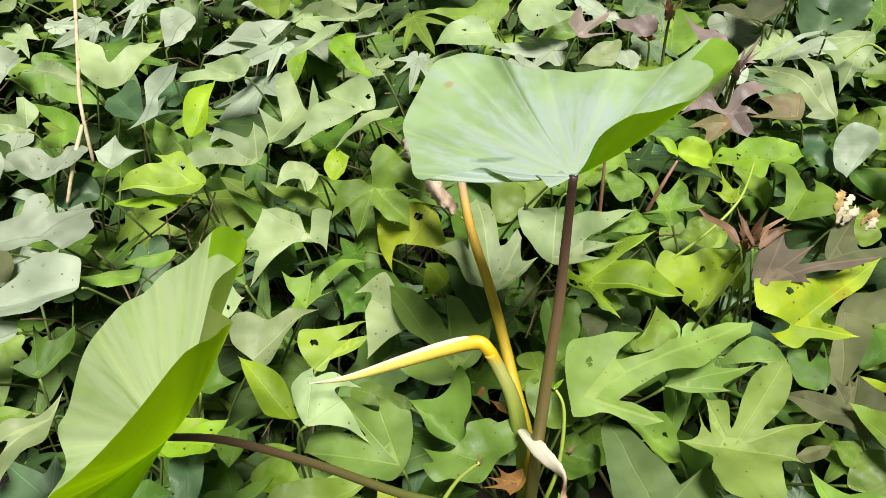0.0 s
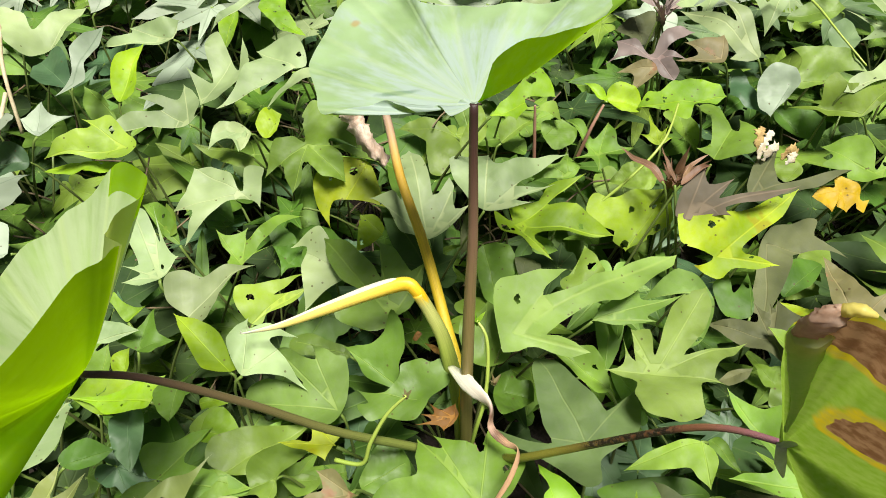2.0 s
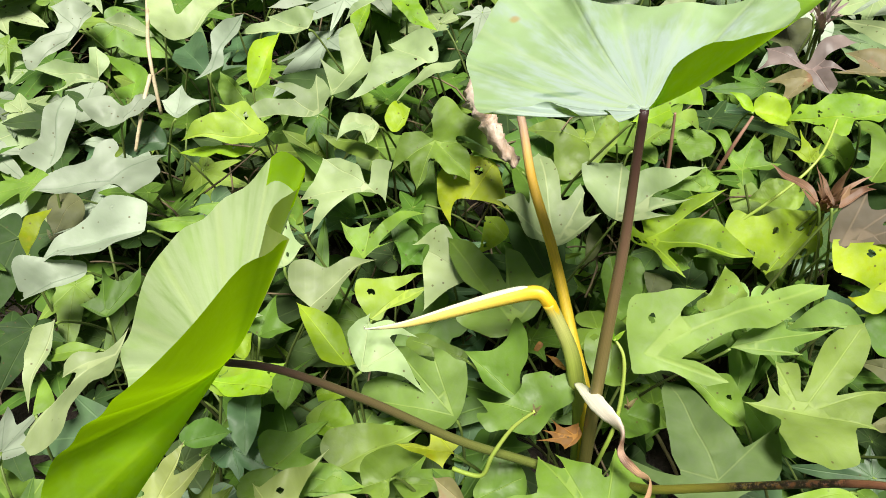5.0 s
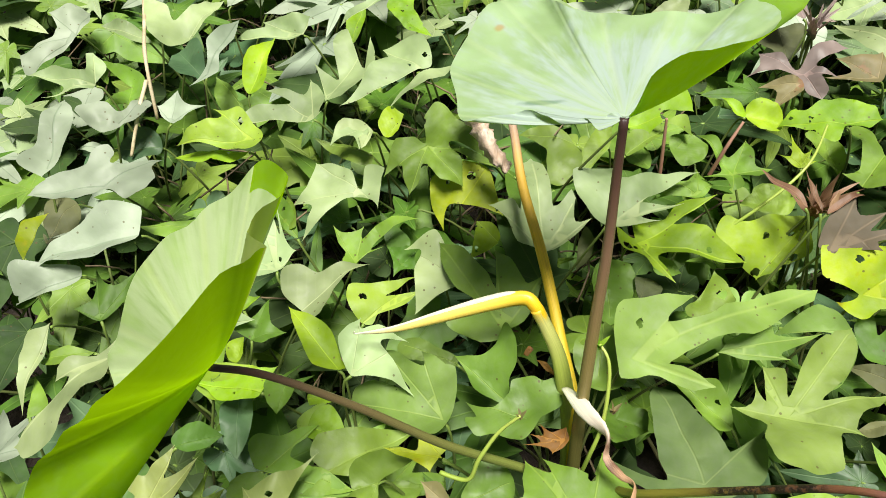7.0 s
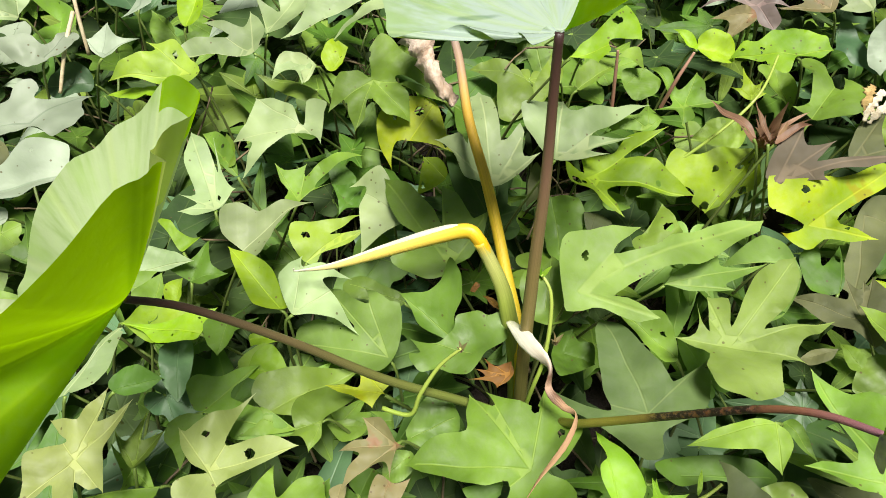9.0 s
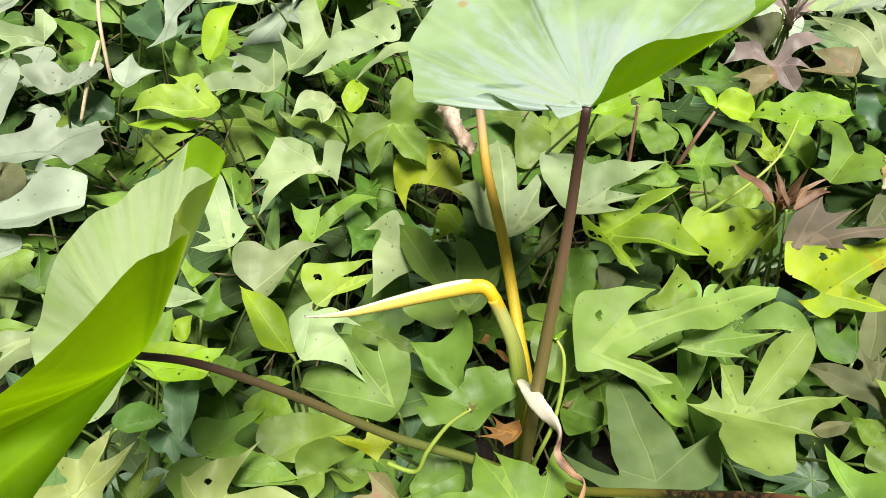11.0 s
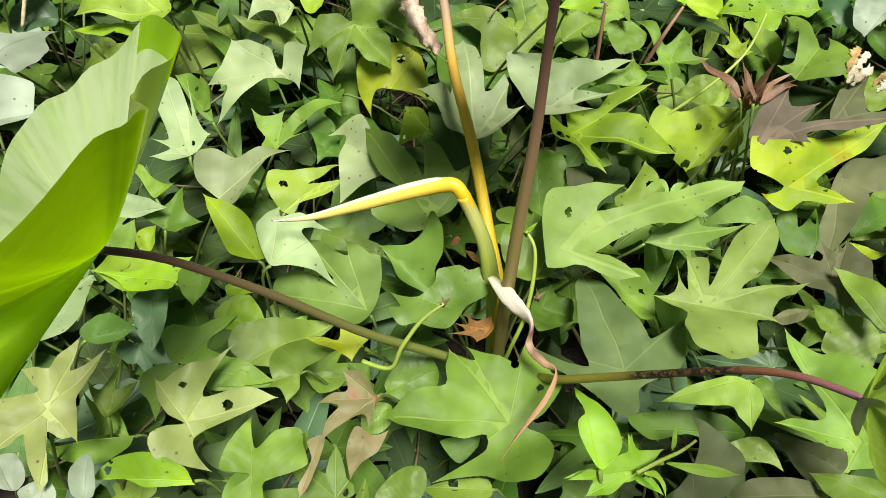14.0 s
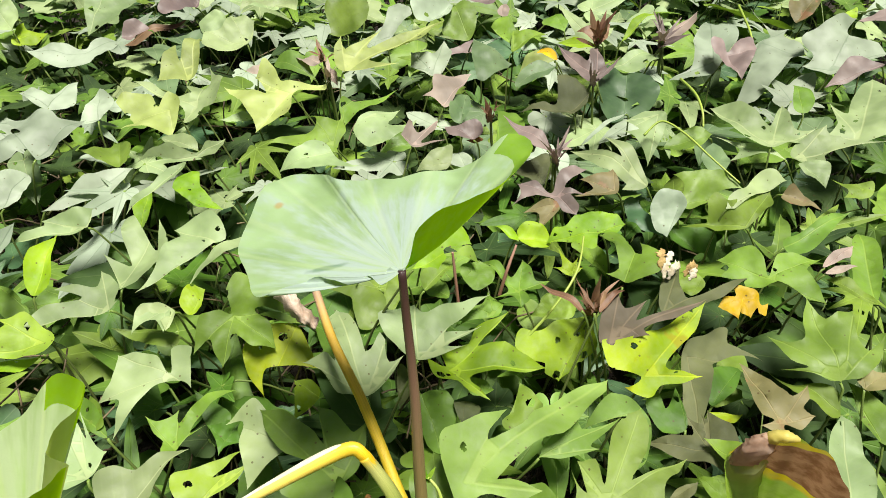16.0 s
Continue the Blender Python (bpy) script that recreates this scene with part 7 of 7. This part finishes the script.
def common_leaf(x, y, z, heading, pitch, roll, size, form, k, tone, rng):
    if (form, k, tone) not in shared:
        v, f, u = SHAPES[form, k]
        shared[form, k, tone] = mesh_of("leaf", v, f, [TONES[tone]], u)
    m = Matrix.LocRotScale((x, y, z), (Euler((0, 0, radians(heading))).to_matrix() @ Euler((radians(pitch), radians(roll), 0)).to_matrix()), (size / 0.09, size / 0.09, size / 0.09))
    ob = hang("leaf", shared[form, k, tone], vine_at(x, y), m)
    if z < 0.15:
        return
    bow = "petiole", int(rng.random() * 6)
    if bow not in shared:
        b = random.Random(bow[1] + 5)
        a = b.uniform(0, 6.28)
        v, f, u = tube([(0, 0, 0), (0.009 * math.cos(a), -0.022, -0.014), (0.027 * math.cos(a), -0.045, -0.08), (0.045 * math.cos(a), -0.036 + 0.027 * math.sin(a), -0.18)], (0.0015, 0.0013, 0.0016), count=8, sides=5)
        shared[bow] = mesh_of("petiole", v, f, [PETIOLE], u)
    pet = new("petiole", shared[bow])
    pet.parent = ob


def fill_bed():
    rng = random.Random(11)
    step = 0.056
    for layer, (low, high, chance) in enumerate(((0.05, 0.11, 0.35), (0.11, 0.17, 0.7), (0.17, 0.225, 0.8), (0.215, 0.255, 0.9))):
        y = -0.3
        while y < 2.3:
            x = -1.5
            while x < 1.9:
                px, py = x + rng.uniform(-0.03, 0.03), y + rng.uniform(-0.03, 0.03)
                x += step
                seen = abs(px - 0.1) < 0.42 + 0.62 * max(py, 0) and py < 1.75
                if rng.random() > chance * (1.0 if seen else 0.3):
                    continue
                edge = min(px + 1.5, 1.9 - px, py + 0.3, 2.3 - py)
                if edge < 0.2 + 0.35 * noise.noise((px * 2.5, py * 2.5, 3.0)):
                    continue
                if layer == 3 and any((px - a) ** 2 + (py - b) ** 2 < r * r for a, b, r in covered):
                    continue
                if math.hypot(px - 0.08, py - 0.2) < 0.06:
                    continue
                # Left and far leaves draw more of the tones that have sheen painted in.
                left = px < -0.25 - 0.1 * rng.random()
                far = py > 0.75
                # Lower layers draw darker tones, so part of their shade is painted.
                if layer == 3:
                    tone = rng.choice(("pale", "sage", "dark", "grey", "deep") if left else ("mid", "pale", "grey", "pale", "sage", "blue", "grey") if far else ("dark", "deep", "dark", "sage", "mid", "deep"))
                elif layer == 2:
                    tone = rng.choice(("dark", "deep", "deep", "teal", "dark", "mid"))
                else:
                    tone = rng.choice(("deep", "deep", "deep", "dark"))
                form = rng.choice("555n3n5h3n")
                size = rng.uniform(0.065, 0.11) if layer > 1 else rng.uniform(0.06, 0.11)
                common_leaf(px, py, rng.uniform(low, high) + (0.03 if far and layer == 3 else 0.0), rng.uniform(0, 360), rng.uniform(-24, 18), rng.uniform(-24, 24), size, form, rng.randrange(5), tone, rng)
            y += step


fill_bed()


# ---- shoots, tendrils, dry bits ----
def shoot(x, y, z, count, size, tone, lean=55):
    """A shoot tip: a short stem with small folded leaves standing round it."""
    rng = random.Random(int(x * 1000) + int(y * 1000))
    stalk("shoot_stem", [(x + 0.01, y - 0.01, z - 0.12), (x + 0.004, y, z - 0.05), (x, y, z)], (0.0022, 0.002, 0.0018), PETIOLE, vine_at(x, y), count=8, sides=6)
    for k in range(count):
        a = 360 * k / count + rng.uniform(-25, 25)
        leaf(x + 0.004 * math.cos(radians(a)), y + 0.004 * math.sin(radians(a)), z - rng.uniform(0, 0.02), a, rng.uniform(lean - 25, lean + 22), rng.uniform(-30, 30), size * rng.uniform(0.6, 1.15), tone, rng.choice(("h", "n", "h")), (), rng.uniform(0.3, 0.5))


shoot(0.303, 0.447, 0.325, 10, 0.034, "red", 62)
shoot(0.286, 0.792, 0.36, 6, 0.03, "red", 68)
shoot(0.342, 0.681, 0.36, 8, 0.045, "purple")
shoot(0.469, 0.865, 0.36, 6, 0.04, "purple")
shoot(0.528, 0.989, 0.35, 6, 0.045, "red")
shoot(0.637, 0.974, 0.35, 6, 0.05, "purple")
shoot(0.081, 0.983, 0.34, 4, 0.03, "pink")
shoot(0.079, 1.051, 0.34, 4, 0.03, "red")
LIME_STEM = stalk_material("vine_tendril", [(0.0, rgb(0.3, 0.42, 0.06)), (1.0, rgb(0.42, 0.52, 0.10))])
PINK_STEM = stalk_material("vine_pink_stalk", [(0.0, rgb(0.3, 0.14, 0.1)), (1.0, rgb(0.42, 0.24, 0.17))])


def tendril(points, radius=0.0017, mat=None, label="pale green climbing tendril"):
    x, y, _ = points[0]
    return stalk("tendril", points, (radius, radius * 0.9, radius * 0.6), mat or LIME_STEM, vine_at(x, y), label, count=30, sides=7, wobble=0.05)


tendril([(0.491, 0.727, 0.330), (0.517, 0.734, 0.345), (0.534, 0.701, 0.345), (0.546, 0.644, 0.340), (0.568, 0.603, 0.325)])
tendril([(0.615, 0.861, 0.330), (0.600, 0.794, 0.345), (0.587, 0.748, 0.345), (0.582, 0.728, 0.330)], 0.0022)
tendril([(0.848, 1.089, 0.330), (0.808, 0.990, 0.335), (0.798, 0.948, 0.320)], 0.0022)
tendril([(0.070, 0.183, 0.26), (0.076, 0.187, 0.330), (0.083, 0.199, 0.360), (0.086, 0.217, 0.385), (0.085, 0.231, 0.400), (0.079, 0.241, 0.405)], 0.0017, label="thin green shoot beside the taro")
tendril([(-0.032, 0.173, 0.325), (-0.011, 0.167, 0.330), (-0.003, 0.175, 0.350), (0.010, 0.187, 0.370), (0.025, 0.194, 0.385)], 0.0018, label="thin green shoot with a bud")
tendril([(0.220, 0.512, 0.29), (0.229, 0.517, 0.325), (0.243, 0.533, 0.345)], 0.0022, PINK_STEM, "pinkish leaf stalk")
tendril([(0.205, 0.44, 0.26), (0.262, 0.462, 0.305), (0.3, 0.49, 0.33), (0.325, 0.535, 0.34)], 0.0017)
tendril([(0.181, 0.547, 0.25), (0.177, 0.564, 0.32)], 0.0022, PINK_STEM, "pinkish leaf stalk")
tendril([(0.154, 0.096, 0.35), (0.17, 0.104, 0.353), (0.183, 0.11, 0.354), (0.192, 0.116, 0.36)], 0.0015, label="fresh green shoot stem")


def bud(x, y, z, size, tone):
    for k in range(4):
        leaf(x, y, z, 90 * k + 20, 62, 20, size * (1 - 0.12 * k), tone, "h", (), 0.5)


bud(0.025, 0.194, 0.383, 0.009, "tan")
bud(0.079, 0.241, 0.403, 0.012, "bright")
bud(0.09, 0.205, 0.375, 0.011, "tan")


def dry_stalk(points, radius):
    ob = new("dry_stalk")
    ob.location = points[-1]
    tagged(ob, "thin straw-coloured dry stalk lying across the leaves", "stalk", "dry stalks in the bed")
    v, f, u = tube(points, (radius, radius * 0.9, radius * 0.8), count=16, sides=7, wobble=0.12)
    hang("stem", mesh_of("stem", v, f, [STRAW], u), ob, Matrix())
    return ob


dry_stalk([(-0.492, 0.868, 0.340), (-0.444, 0.726, 0.335), (-0.418, 0.647, 0.330), (-0.413, 0.607, 0.27)], 0.0026)
dry_stalk([(-0.399, 0.600, 0.335), (-0.398, 0.558, 0.325), (-0.409, 0.525, 0.29)], 0.0024)


def withered_flower():
    """A shrivelled pale flower: crumpled flat petals on a short stem."""
    ob = new("withered_flower")
    ob.location = (0.405, 0.478, 0.3)
    tagged(ob, "shrivelled cream and brown dead flower among the leaves", "flower")
    cream = plain_material("dead_petal", rgb(0.62, 0.5, 0.32), rgb(0.8, 0.74, 0.6), 120.0, 0.7, 0.002)
    stain = plain_material("dead_petal_stain", rgb(0.35, 0.22, 0.08), rgb(0.6, 0.42, 0.16), 120.0, 0.7, 0.002)
    for k, (pts, mat) in enumerate((
        ([(0.398, 0.470, 0.318), (0.401, 0.478, 0.333), (0.412, 0.488, 0.34)], cream),
        ([(0.397, 0.474, 0.325), (0.396, 0.482, 0.34), (0.4, 0.49, 0.345)], stain),
        ([(0.404, 0.470, 0.315), (0.41, 0.474, 0.328), (0.42, 0.478, 0.326)], cream),
        ([(0.424, 0.470, 0.315), (0.43, 0.474, 0.326), (0.441, 0.475, 0.322)], stain),
        ([(0.428, 0.466, 0.312), (0.434, 0.47, 0.32), (0.437, 0.478, 0.326)], cream),
    )):
        v, f, u = tube(pts, (0.001, 0.0044, 0.005, 0.002), count=18, sides=12, flat=0.14, wobble=0.7, seed=k)
        hang("petal", mesh_of("petal", v, f, [mat], u), ob, Matrix())
    v, f, u = tube([(0.405, 0.478, 0.18), (0.404, 0.476, 0.26), (0.4, 0.474, 0.322)], (0.002, 0.0016), count=8, sides=6)
    hang("flower_stem", mesh_of("flower_stem", v, f, [PETIOLE], u), ob, Matrix())


withered_flower()


TWIG = plain_material("twig", rgb(0.07, 0.05, 0.03), rgb(0.24, 0.18, 0.10), 25.0, 0.8)


def litter():
    """Dead straw and twigs strewn through the growth near the soil."""
    rng = random.Random(21)
    verts, faces = [], []
    for _ in range(800):
        x, y = rng.uniform(-0.9, 1.1), rng.uniform(0.05, 1.5)
        if rng.random() < 0.5:
            x, y = rng.uniform(-0.6, 0.2), rng.uniform(0.35, 1.2)
        a, l, z = rng.uniform(0, 6.28), rng.uniform(0.04, 0.13), rng.uniform(0.03, 0.23)
        lift = rng.uniform(-0.05, 0.05)
        if math.hypot(x - 0.07, y - 0.2) < 0.05:
            continue
        pts = [(x, y, z), (x + l * 0.5 * math.cos(a), y + l * 0.5 * math.sin(a), z + lift * 0.5 + 0.008), (x + l * math.cos(a + 0.2), y + l * math.sin(a + 0.2), z + lift)]
        v, f, _ = tube(pts, (0.0014, 0.001), count=4, sides=4)
        base = len(verts)
        verts += v
        faces += [tuple(i + base for i in q) for q in f]
    ob = new("dry_litter", mesh_of("dry_litter", verts, faces, [TWIG]))
    tagged(ob, "dead straw and twigs strewn under the vines", "litter", kind="stuff")


litter()
